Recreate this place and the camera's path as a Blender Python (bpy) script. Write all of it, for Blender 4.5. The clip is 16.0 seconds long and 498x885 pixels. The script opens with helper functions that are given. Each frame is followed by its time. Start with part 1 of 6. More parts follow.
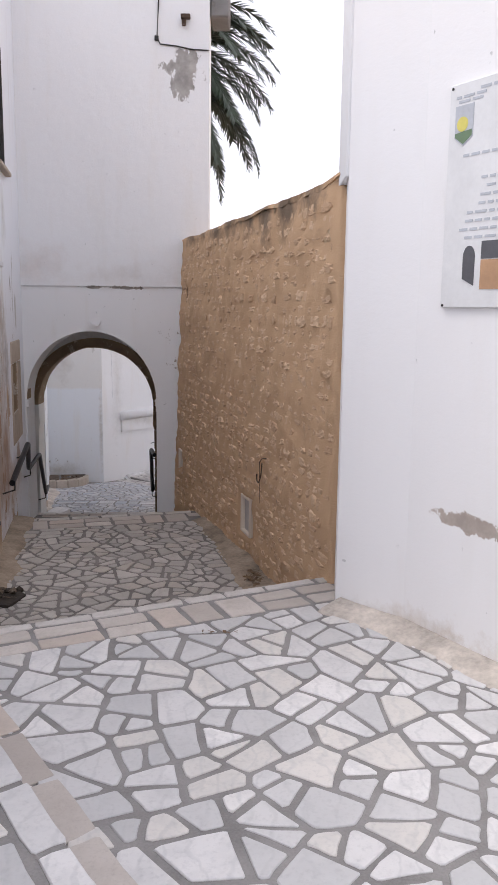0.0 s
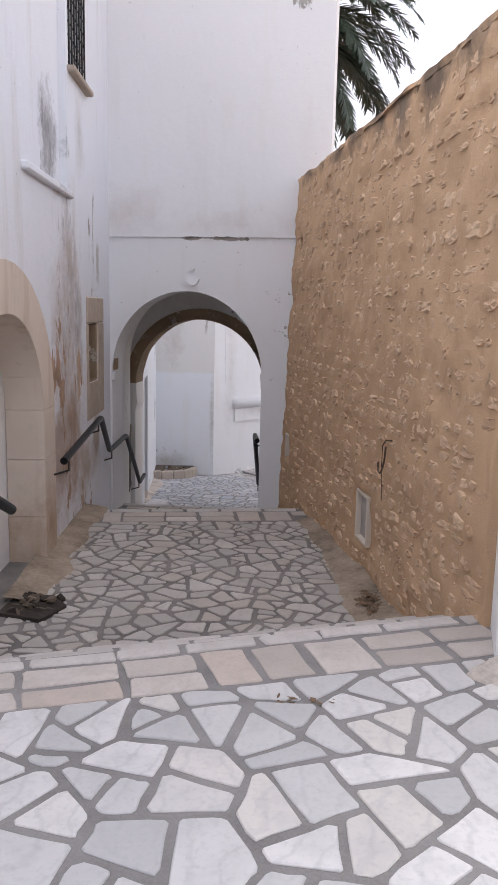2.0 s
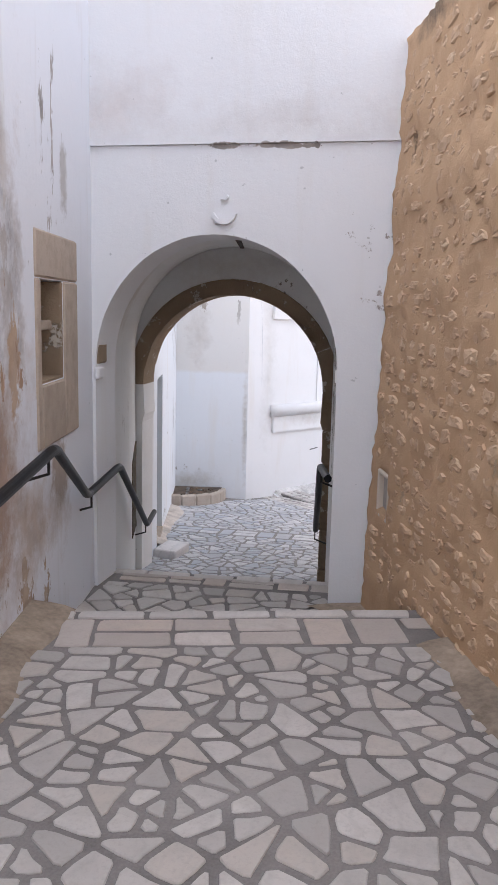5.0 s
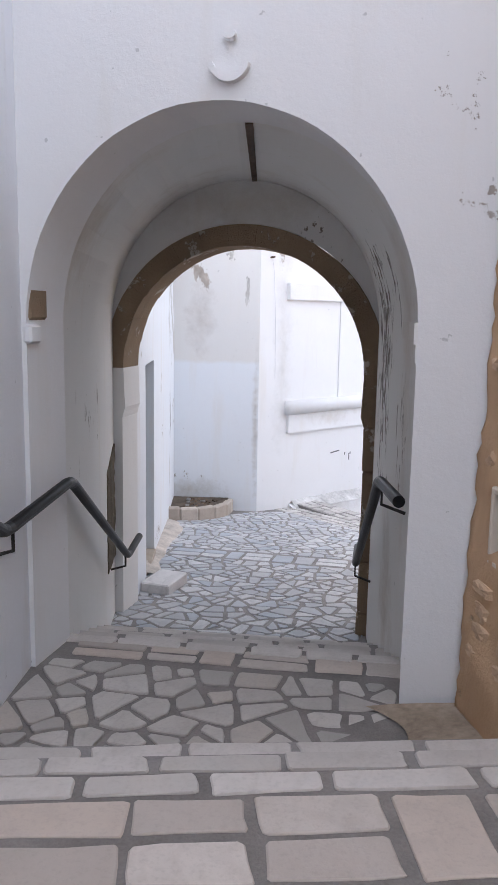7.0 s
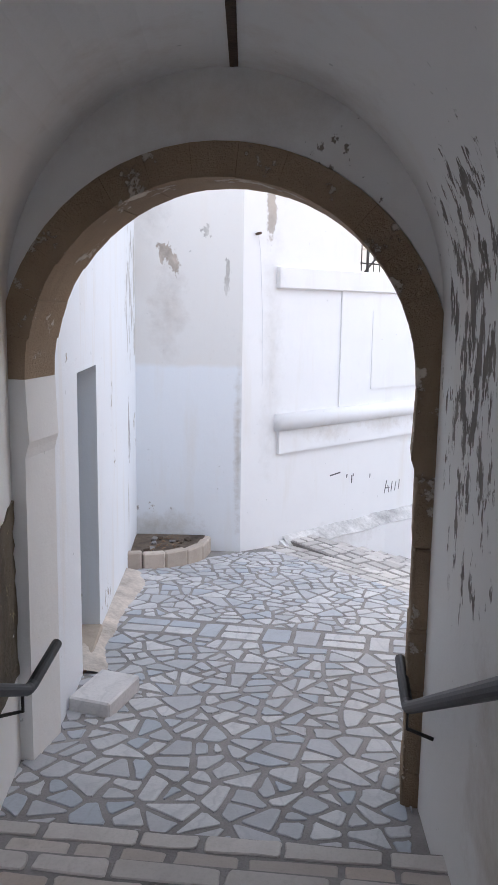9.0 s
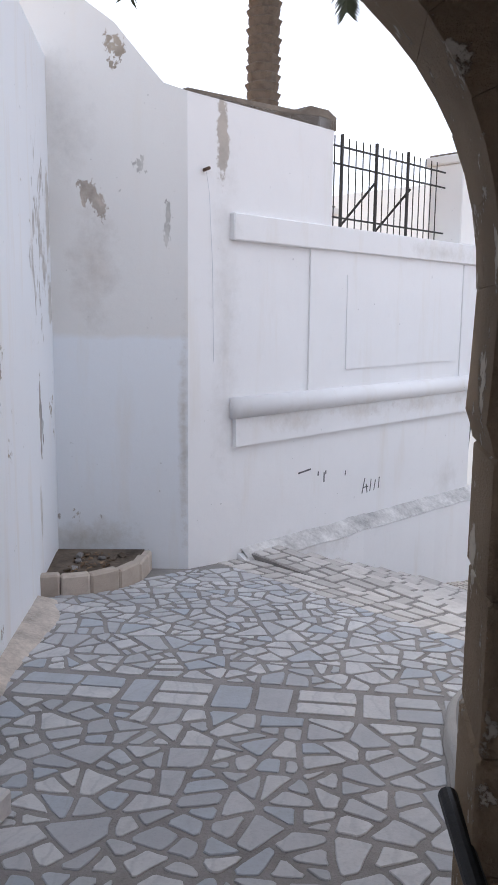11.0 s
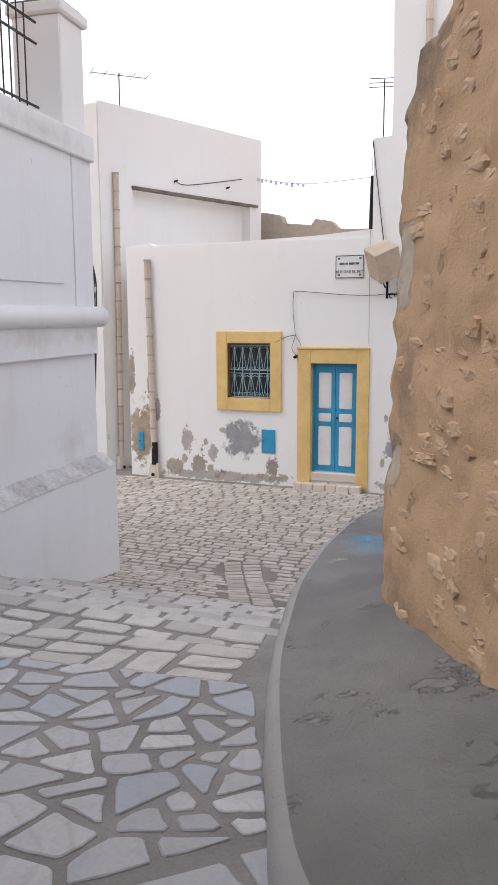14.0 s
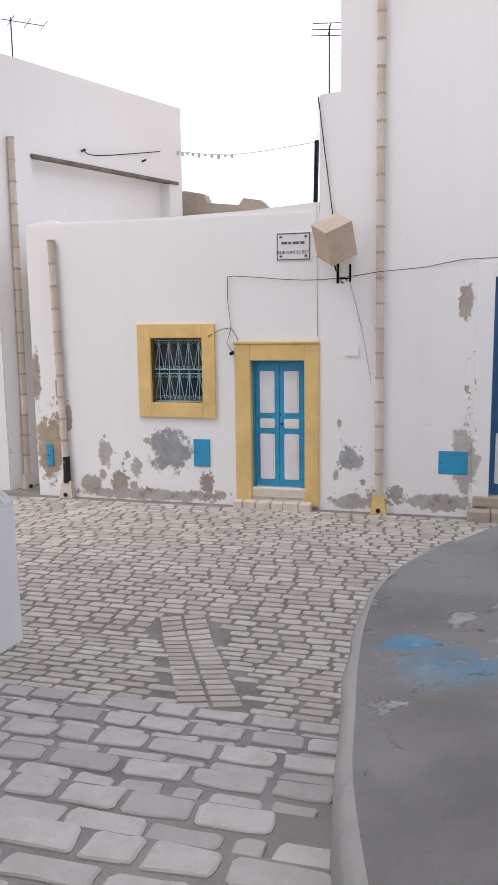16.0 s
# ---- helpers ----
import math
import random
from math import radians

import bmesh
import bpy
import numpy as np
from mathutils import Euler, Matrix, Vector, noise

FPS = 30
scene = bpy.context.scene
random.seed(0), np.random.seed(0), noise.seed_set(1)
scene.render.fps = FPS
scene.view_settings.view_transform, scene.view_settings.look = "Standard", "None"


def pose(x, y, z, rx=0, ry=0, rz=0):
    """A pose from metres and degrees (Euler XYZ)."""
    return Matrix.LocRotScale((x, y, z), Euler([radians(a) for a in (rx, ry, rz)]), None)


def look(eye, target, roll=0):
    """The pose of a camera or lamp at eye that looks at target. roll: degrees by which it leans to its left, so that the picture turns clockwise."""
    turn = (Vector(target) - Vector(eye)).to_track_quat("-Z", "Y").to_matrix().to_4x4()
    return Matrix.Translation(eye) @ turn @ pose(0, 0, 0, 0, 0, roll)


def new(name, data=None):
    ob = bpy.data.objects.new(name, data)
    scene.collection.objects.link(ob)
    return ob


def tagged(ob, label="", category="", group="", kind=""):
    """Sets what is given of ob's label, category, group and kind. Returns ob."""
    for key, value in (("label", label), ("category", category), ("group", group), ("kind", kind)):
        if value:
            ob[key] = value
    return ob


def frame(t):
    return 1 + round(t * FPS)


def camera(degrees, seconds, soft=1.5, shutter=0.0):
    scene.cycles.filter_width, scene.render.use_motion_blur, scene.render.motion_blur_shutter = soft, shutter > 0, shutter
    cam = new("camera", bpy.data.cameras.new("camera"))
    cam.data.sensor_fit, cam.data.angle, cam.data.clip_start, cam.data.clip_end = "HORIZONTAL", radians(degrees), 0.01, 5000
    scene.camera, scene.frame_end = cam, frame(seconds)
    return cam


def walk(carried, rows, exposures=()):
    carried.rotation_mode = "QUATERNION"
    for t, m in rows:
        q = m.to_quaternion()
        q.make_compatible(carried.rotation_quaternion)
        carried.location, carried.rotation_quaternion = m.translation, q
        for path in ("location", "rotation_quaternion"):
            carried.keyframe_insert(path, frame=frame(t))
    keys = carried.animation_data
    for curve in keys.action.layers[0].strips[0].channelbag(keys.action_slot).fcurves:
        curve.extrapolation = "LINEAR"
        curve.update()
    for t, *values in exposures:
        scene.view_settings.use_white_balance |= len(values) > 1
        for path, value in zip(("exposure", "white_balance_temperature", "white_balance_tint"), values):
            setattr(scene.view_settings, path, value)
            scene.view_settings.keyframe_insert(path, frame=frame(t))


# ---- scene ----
cam = camera(35.1, 16.0)
METRES, EYE = 17.5, 2.02
ROWS = [
    (0.0, 0.0, 0.0, 0.0, 0.12, -9.54, -0.71),
    (0.5, 0.0075, 0.0219, -0.0086, 2.97, -9.5, -1.06),
    (1.0, 0.0106, 0.0457, -0.017, 5.8, -9.55, -1.1),
    (1.5, 0.0089, 0.0754, -0.0239, 7.7, -9.55, -1.24),
    (2.0, 0.0031, 0.1047, -0.0287, 9.48, -9.59, -1.22),
    (2.5, -0.0067, 0.1358, -0.0319, 10.29, -9.61, -1.32),
    (3.0, -0.0154, 0.1703, -0.0369, 10.72, -9.63, -1.34),
    (3.5, -0.0257, 0.2049, -0.0389, 11.03, -9.64, -1.44),
    (4.0, -0.0334, 0.2402, -0.04, 11.22, -9.61, -1.36),
    (6.5, -0.0663, 0.3877, -0.0654, 11.76, -9.31, -1.16),
    (7.0, -0.0739, 0.4215, -0.0688, 11.87, -9.28, -0.98),
    (7.5, -0.0807, 0.4603, -0.068, 11.66, -9.22, -0.95),
    (8.0, -0.0898, 0.4965, -0.0673, 11.14, -9.26, -0.92),
    (10.5, -0.1104, 0.6439, -0.0957, 9.07, -9.01, -0.57),
    (11.0, -0.1143, 0.6698, -0.1002, 7.73, -9.0, -0.58),
    (11.5, -0.1198, 0.6969, -0.1112, 5.86, -8.88, -0.65),
    (12.0, -0.1249, 0.7184, -0.122, 2.56, -8.74, -0.63),
    (12.5, -0.1265, 0.7411, -0.131, -2.07, -8.62, -0.49),
    (13.0, -0.1264, 0.7673, -0.1408, -7.16, -8.52, -0.23),
    (13.5, -0.1223, 0.8008, -0.1518, -15.22, -8.57, 0.07),
    (14.0, -0.1176, 0.8376, -0.1552, -22.13, -8.76, 0.21),
    (14.5, -0.1114, 0.8717, -0.1558, -23.84, -8.95, 0.34),
    (15.0, -0.1035, 0.9009, -0.1561, -25.32, -9.05, 0.58),
    (15.5, -0.0931, 0.9317, -0.1568, -26.86, -9.08, 0.72),
    (16.0, -0.0832, 0.9569, -0.1605, -28.43, -9.06, 0.77),
]
walk(cam, [(t, pose(METRES * x, METRES * y, EYE + METRES * z, 90 + pitch, roll, yaw)) for t, x, y, z, yaw, pitch, roll in ROWS],
     exposures=[(0.0, 0.1, 6300, 12), (0.5, 0.03, 6280, 12), (1.0, 0.08, 6250, 12), (2.0, 0.30, 6200, 12), (4.0, 0.75, 6100, 11), (7.0, 0.93, 5900, 9), (8.2, 1.0, 5850, 8), (10.5, 0.38, 5850, 9), (12.0, 0.2, 5950, 9), (13.5, 0.03, 6200, 11), (16.0, -0.03, 6100, 11)])

# ---- light: bright overcast sky ----
SUN_EL, SUN_AZ = 56.0, 268.0
world = bpy.data.worlds.new("world")
scene.world = world
world.use_nodes = True
wn = world.node_tree.nodes
sky = wn.new("ShaderNodeTexSky")
sky.sky_type = "NISHITA"
sky.sun_disc = False
sky.sun_elevation, sky.sun_rotation = radians(SUN_EL), radians(SUN_AZ)
sky.air_density, sky.dust_density, sky.ozone_density = 1.0, 6.0, 1.0
haze = wn.new("ShaderNodeMixRGB")
haze.inputs[0].default_value = 0.9
haze.inputs[2].default_value = (9.9, 9.8, 10.4, 1)
world.node_tree.links.new(sky.outputs[0], haze.inputs[1])
world.node_tree.links.new(haze.outputs[0], wn["Background"].inputs[0])
wn["Background"].inputs[1].default_value = 0.13
sun = new("sun", bpy.data.lights.new("sun", "SUN"))
sun.data.energy, sun.data.angle, sun.data.color = 1.15, radians(25), (1.0, 0.96, 0.9)
a = radians(SUN_AZ)
sun.matrix_world = look((0, 0, 30), Vector((0, 0, 30)) - Vector((math.sin(a) * math.cos(radians(SUN_EL)), math.cos(a) * math.cos(radians(SUN_EL)), math.sin(radians(SUN_EL)))))

# ---- materials ----


def material(name):
    m = bpy.data.materials.new(name)
    m.use_nodes = True
    nt = m.node_tree
    return m, nt, nt.nodes["Principled BSDF"]


def coords(nt, scale=1.0, kind="Object"):
    c = nt.nodes.new("ShaderNodeTexCoord")
    mp = nt.nodes.new("ShaderNodeMapping")
    mp.inputs["Scale"].default_value = scale if isinstance(scale, tuple) else (scale,) * 3
    nt.links.new(c.outputs[kind], mp.inputs[0])
    return mp.outputs[0]


def world_coords(nt, scale=1.0):
    g = nt.nodes.new("ShaderNodeNewGeometry")
    mp = nt.nodes.new("ShaderNodeMapping")
    mp.inputs["Scale"].default_value = scale if isinstance(scale, tuple) else (scale,) * 3
    nt.links.new(g.outputs["Position"], mp.inputs[0])
    return mp.outputs[0]


def noise_tex(nt, vec, scale, detail=4.0, rough=0.6):
    n = nt.nodes.new("ShaderNodeTexNoise")
    n.inputs["Scale"].default_value, n.inputs["Detail"].default_value, n.inputs["Roughness"].default_value = scale, detail, rough
    nt.links.new(vec, n.inputs["Vector"])
    return n.outputs["Fac"]


def ramp(nt, fac, stops):
    r = nt.nodes.new("ShaderNodeValToRGB")
    while len(r.color_ramp.elements) < len(stops):
        r.color_ramp.elements.new(0.5)
    for e, (p, c) in zip(r.color_ramp.elements, stops):
        e.position = p
        e.color = (*c, 1) if isinstance(c, tuple) else (c, c, c, 1)
    nt.links.new(fac, r.inputs[0])
    return r.outputs[0]


def mix(nt, fac, a, b, mode="MIX"):
    m = nt.nodes.new("ShaderNodeMixRGB")
    m.blend_type = mode
    for i, v in enumerate((fac, a, b)):
        if isinstance(v, (int, float)):
            m.inputs[i].default_value = v if i == 0 else (v, v, v, 1)
        elif isinstance(v, tuple):
            m.inputs[i].default_value = (*v, 1)
        else:
            nt.links.new(v, m.inputs[i])
    return m.outputs[0]


def math_node(nt, op, a, b=0.0):
    m = nt.nodes.new("ShaderNodeMath")
    m.operation = op
    for i, v in enumerate((a, b)):
        if isinstance(v, (int, float)):
            m.inputs[i].default_value = v
        else:
            nt.links.new(v, m.inputs[i])
    return m.outputs[0]


def bump(nt, bsdf, height, strength, distance):
    b = nt.nodes.new("ShaderNodeBump")
    b.inputs["Strength"].default_value, b.inputs["Distance"].default_value = strength, distance
    nt.links.new(height, b.inputs["Height"])
    nt.links.new(b.outputs[0], bsdf.inputs["Normal"])


def plain(name, colour, rough=0.6, metal=0.0, vary=0.12, grain=40.0, bumps=0.15):
    """Painted or cast surface with a fine grain and faint uneven tone."""
    m, nt, b = material(name)
    v = world_coords(nt)
    n1, n2 = noise_tex(nt, v, 3.0), noise_tex(nt, v, grain)
    dark = tuple(c * (1 - vary * 1.6) for c in colour)
    light = tuple(min(1, c * (1 + vary)) for c in colour)
    col = ramp(nt, n1, [(0.3, dark), (0.7, light)])
    col = mix(nt, 0.25, col, ramp(nt, n2, [(0.35, dark), (0.65, light)]))
    nt.links.new(col, b.inputs["Base Color"])
    b.inputs["Roughness"].default_value, b.inputs["Metallic"].default_value = rough, metal
    bump(nt, b, n2, bumps, 0.01)
    return m


def plaster(name, base=(0.80, 0.80, 0.81), blotch=0.25, stain=0.35, patch=0.0, patch_scale=1.3, patch_colour=(0.42, 0.37, 0.30), tint=(0.70, 0.66, 0.60), relief=0.3, shade=0.93, blobs=(), coarse=0.10, flakes=(), dado=None):
    """Limewashed render: uneven coats, vertical runs of dirt, and flaked places where the ground coat shows."""
    m, nt, b = material(name)
    v = world_coords(nt)
    big = noise_tex(nt, v, 0.9, 5, 0.6)
    mid = noise_tex(nt, v, 5.0, 6, 0.65)
    fine = noise_tex(nt, v, 60.0, 4, 0.7)
    runs = noise_tex(nt, world_coords(nt, (2.2, 2.2, 0.3)), 1.6, 4, 0.6)
    col = mix(nt, ramp(nt, big, [(0.42, 0.0), (0.72, blotch)]), base, tuple(c * shade for c in base))
    if dado:
        sep = nt.nodes.new("ShaderNodeSeparateXYZ")
        nt.links.new(v, sep.inputs[0])
        rise = math_node(nt, "ADD", math_node(nt, "SUBTRACT", dado[0], sep.outputs[2]), math_node(nt, "MULTIPLY", math_node(nt, "SUBTRACT", mid, 0.5), 0.10))
        col = mix(nt, ramp(nt, rise, [(0.0, 0.0), (0.06, 1.0)]), col, dado[1])
    col = mix(nt, ramp(nt, runs, [(0.56, 0.0), (0.78, stain)]), col, tint)
    col = mix(nt, ramp(nt, mid, [(0.60, 0.0), (0.75, blotch * 0.5)]), col, tuple(c * (0.86 if shade > 0.9 else 0.6) for c in base))
    speck = ramp(nt, noise_tex(nt, v, 17.0, 3, 0.5), [(0.735, 0.0), (0.76, 0.6)])
    col = mix(nt, speck, col, tuple(c * 0.55 for c in base))
    h = mix(nt, coarse, mix(nt, 0.55, mid, noise_tex(nt, v, 1.9, 3, 0.5)), fine)
    if patch > 0:
        pn = noise_tex(nt, v, patch_scale, 9, 0.72)
        pf = ramp(nt, pn, [(0.66 - patch * 0.2, 0.0), (0.685 - patch * 0.2, 1.0)])
        pc = mix(nt, ramp(nt, mid, [(0.3, 0.0), (0.7, 1.0)]), tuple(c * 0.7 for c in patch_colour), patch_colour)
        col = mix(nt, pf, col, pc)
        h = mix(nt, math_node(nt, "MULTIPLY", pf, 0.6), h, 0.0)
    for centre, radius, rz, colour, edge, strength in blobs:
        mp = nt.nodes.new("ShaderNodeVectorMath")
        mp.operation = "SUBTRACT"
        g = nt.nodes.new("ShaderNodeNewGeometry")
        nt.links.new(g.outputs["Position"], mp.inputs[0])
        mp.inputs[1].default_value = centre
        sc = nt.nodes.new("ShaderNodeVectorMath")
        sc.operation = "MULTIPLY"
        nt.links.new(mp.outputs[0], sc.inputs[0])
        sc.inputs[1].default_value = (1 / radius, 1 / radius, 1 / rz)
        ln = nt.nodes.new("ShaderNodeVectorMath")
        ln.operation = "LENGTH"
        nt.links.new(sc.outputs[0], ln.inputs[0])
        d = math_node(nt, "ADD", ln.outputs["Value"], math_node(nt, "MULTIPLY", noise_tex(nt, v, 1.1 / min(radius, rz) ** 0.6 * 1.6, 7, 0.75), 2.3))
        f = ramp(nt, d, [(0.0, strength), (1.0, 0.0)])
        r = f.node.color_ramp
        r.elements[0].position, r.elements[1].position = (2.0 - edge * 1.3) / 2.6, 2.0 / 2.6
        nt.links.new(math_node(nt, "MULTIPLY", d, 1 / 2.6), f.node.inputs[0])
        bc = mix(nt, ramp(nt, mid, [(0.35, 0.0), (0.65, 1.0)]), tuple(c * 0.75 for c in colour), colour)
        col = mix(nt, f, col, bc)
        if edge < 0.3:
            h = mix(nt, math_node(nt, "MULTIPLY", f, 0.6), h, 0.1)
    for centre, radii, colour, density, scale, stretch in flakes:
        g = nt.nodes.new("ShaderNodeNewGeometry")
        sub, mul, ln = (nt.nodes.new("ShaderNodeVectorMath") for _ in range(3))
        sub.operation, mul.operation, ln.operation = "SUBTRACT", "MULTIPLY", "LENGTH"
        nt.links.new(g.outputs["Position"], sub.inputs[0])
        sub.inputs[1].default_value = centre
        nt.links.new(sub.outputs[0], mul.inputs[0])
        mul.inputs[1].default_value = tuple(1 / r for r in radii)
        nt.links.new(mul.outputs[0], ln.inputs[0])
        far = math_node(nt, "MULTIPLY", math_node(nt, "POWER", ln.outputs["Value"], 2.0), 0.20)
        chips = noise_tex(nt, world_coords(nt, (scale, scale, scale * stretch)), 1.0, 7, 0.68)
        f = ramp(nt, math_node(nt, "SUBTRACT", chips, far), [(0.545 - density, 0.0), (0.57 - density, 1.0)])
        col = mix(nt, f, col, mix(nt, ramp(nt, mid, [(0.35, 0.0), (0.65, 1.0)]), tuple(c * 0.65 for c in colour), tuple(min(1, c * 1.1) for c in colour)))
        h = mix(nt, math_node(nt, "MULTIPLY", f, 0.6), h, 0.15)
    nt.links.new(col, b.inputs["Base Color"])
    b.inputs["Roughness"].default_value = 0.92
    b.inputs["Specular IOR Level"].default_value = 0.2
    bump(nt, b, h, relief, 0.03)
    return m


def stone(name, light, dark, scale=6.0, vein=0.0, rough=0.75, spread=0.5, relief=0.3, extra=None):
    """Cut or rubble stone: each piece takes its own tone, with grain, veins and dirt."""
    m, nt, b = material(name)
    oi = nt.nodes.new("ShaderNodeObjectInfo")
    geo = nt.nodes.new("ShaderNodeNewGeometry")
    rnd = math_node(nt, "FRACT", math_node(nt, "ADD", oi.outputs["Random"], geo.outputs["Random Per Island"]))
    v = world_coords(nt)
    n1 = noise_tex(nt, v, scale, 7, 0.65)
    n2 = noise_tex(nt, v, scale * 12, 3, 0.6)
    tone = mix(nt, rnd, tuple(l + (d - l) * spread for l, d in zip(light, dark)), light)
    if extra:
        tone = mix(nt, ramp(nt, math_node(nt, "FRACT", math_node(nt, "MULTIPLY", rnd, 7.3)), [(0.80, 0.0), (0.86, 0.8)]), tone, extra)
    col = mix(nt, ramp(nt, n1, [(0.45, 0.0), (0.8, 0.7)]), tone, dark)
    if vein > 0:
        w = nt.nodes.new("ShaderNodeTexWave")
        w.inputs["Scale"].default_value, w.inputs["Distortion"].default_value, w.inputs["Detail"].default_value = 2.5, 12.0, 4.0
        nt.links.new(v, w.inputs["Vector"])
        col = mix(nt, ramp(nt, w.outputs["Fac"], [(0.0, vein), (0.12, 0.0)]), col, dark)
    col = mix(nt, ramp(nt, n2, [(0.5, 0.0), (0.75, 0.25)]), col, tuple(c * 0.7 for c in dark))
    nt.links.new(col, b.inputs["Base Color"])
    nt.links.new(ramp(nt, n1, [(0.3, rough - 0.12), (0.7, min(1, rough + 0.12))]), b.inputs["Roughness"])
    bump(nt, b, mix(nt, 0.3, n1, n2), relief, 0.012)
    return m




def lower(u, s, z=0.0):
    """Place in the lower square's frame: u along its house front, s towards it."""
    return Vector((0.7225 * u + 0.6914 * s, -0.6914 * u + 0.7225 * s, z))


def square_of(x, y):
    return 0.7225 * x - 0.6914 * y, 0.6914 * x + 0.7225 * y


def on(p, q, x, z):
    """The world place x metres along the wall line p to q, at height z."""
    l = math.hypot(q[0] - p[0], q[1] - p[1])
    return (p[0] + (q[0] - p[0]) * x / l, p[1] + (q[1] - p[1]) * x / l, z)


# wall lines, each from its left end as seen from the walk
LEFT = ((-1.15, 0.0), (-3.10, 10.8))
RUBBLE_LINE = ((-0.88, 10.8), (0.62, 5.65))
CORNER = ((1.03, 4.86), (3.40, 1.16))
BY_PASSAGE = ((-3.70, 13.95), (-4.95, 19.17))
BACK = ((-4.95, 19.17), (-3.64, 19.36))
GARDEN = ((-3.64, 19.36), (-0.28, 23.74))
STONE_END = ((-1.12, 14.0), (-0.13, 17.76))
HOUSE = (tuple(lower(-19.1, 22.85).xy), tuple(lower(-8, 22.85).xy))
FAR = ((1.3, 30.7), (5.7, 32.8))

BARE, DAMP, RUST, CEMENT = (0.40, 0.35, 0.29), (0.60, 0.58, 0.55), (0.43, 0.29, 0.20), (0.36, 0.36, 0.37)
SCUFF_AND_SHADE = (0.40, 0.36, 0.33)
WHITE = plaster("limewash", relief=0.45, blobs=[((-2.9, 10.8, 2.6), 0.7, 0.4, (0.70, 0.62, 0.58), 0.9, 0.6), ((-1.6, 10.8, 2.45), 0.9, 0.25, (0.68, 0.62, 0.58), 0.9, 0.5)],
                flakes=[((-0.88, 10.8, 5.0), (0.34, 0.4, 0.36), (0.42, 0.40, 0.38), 0.16, 5.0, 0.6), ((-1.12, 10.8, 1.72), (0.30, 0.4, 0.22), SCUFF_AND_SHADE, -0.015, 11.0, 0.8), ((-0.95, 10.8, 1.2), (0.3, 0.4, 0.6), SCUFF_AND_SHADE, -0.035, 12.0, 1.2),
                        # The strip at z 2.30 paints the shadow line under the ledge.
                        ((-1.9, 10.8, 2.30), (1.5, 0.4, 0.035), SCUFF_AND_SHADE, 0.05, 4.0, 1.0), ((-0.66, 10.8, 1.0), (0.10, 0.4, 2.2), SCUFF_AND_SHADE, 0.0, 9.0, 0.5)])
WHITE_CORNER = plaster("limewash_bright", base=(0.86, 0.85, 0.85), stain=0.12, blotch=0.12, blobs=[(on(*CORNER, 0.50, 0.80), 0.36, 0.07, (0.52, 0.45, 0.40), 0.08, 1.0)]
                       + [(on(*CORNER, x, 0.0), 0.6, 0.22, (0.66, 0.56, 0.46), 0.8, 0.8) for x in (0.1, 0.9)])
WHITE_GARDEN = plaster("limewash_garden", base=(0.80, 0.80, 0.81), stain=0.45, blotch=0.5, blobs=[(on(*GARDEN, 1.5 + 1.3 * k, -0.85), 0.8, 0.18, (0.62, 0.58, 0.53), 0.8, 0.6) for k in range(4)] + [(on(*GARDEN, 4.5, 1.15), 1.2, 0.15, (0.62, 0.60, 0.57), 0.8, 0.6), (on(*GARDEN, 4.9, -2.0), 0.5, 0.35, DAMP, 0.9, 0.5), (on(*GARDEN, 0.45, 2.0), 0.10, 0.5, BARE, 0.15, 0.8), (on(*GARDEN, 0.5, 0.3), 0.25, 2.2, DAMP, 1.0, 0.5),
                       (on(*GARDEN, 1.5, -2.4), 1.2, 0.25, DAMP, 0.9, 0.7)])
WHITE_WORN = plaster("limewash_worn", base=(0.77, 0.795, 0.83), patch=0.10, relief=0.5,
                     flakes=[(on(*BY_PASSAGE, 4.7, 0.9), (0.5, 0.75, 1.3), (0.55, 0.54, 0.53), 0.045, 7.0, 0.3), (on(*BY_PASSAGE, 4.55, -0.7), (0.2, 0.14, 0.45), (0.33, 0.33, 0.34), 0.06, 9.0, 0.35), (on(*BY_PASSAGE, 2.3, -1.85), (0.5, 0.6, 0.25), (0.45, 0.41, 0.37), 0.02, 7.0, 0.8)],
                     stain=0.6, patch_scale=1.5, blobs=[(on(*BY_PASSAGE, 5.25, z), 0.16, h, DAMP, 0.25, 0.9) for z, h in ((1.2, 0.55), (0.4, 0.35))]
                     + [(on(*BY_PASSAGE, 4.5, -0.65), 0.07, 0.42, (0.45, 0.43, 0.41), 0.1, 1.0), (on(*BY_PASSAGE, 4.4, -1.45), 0.08, 0.35, DAMP, 0.4, 0.8)])
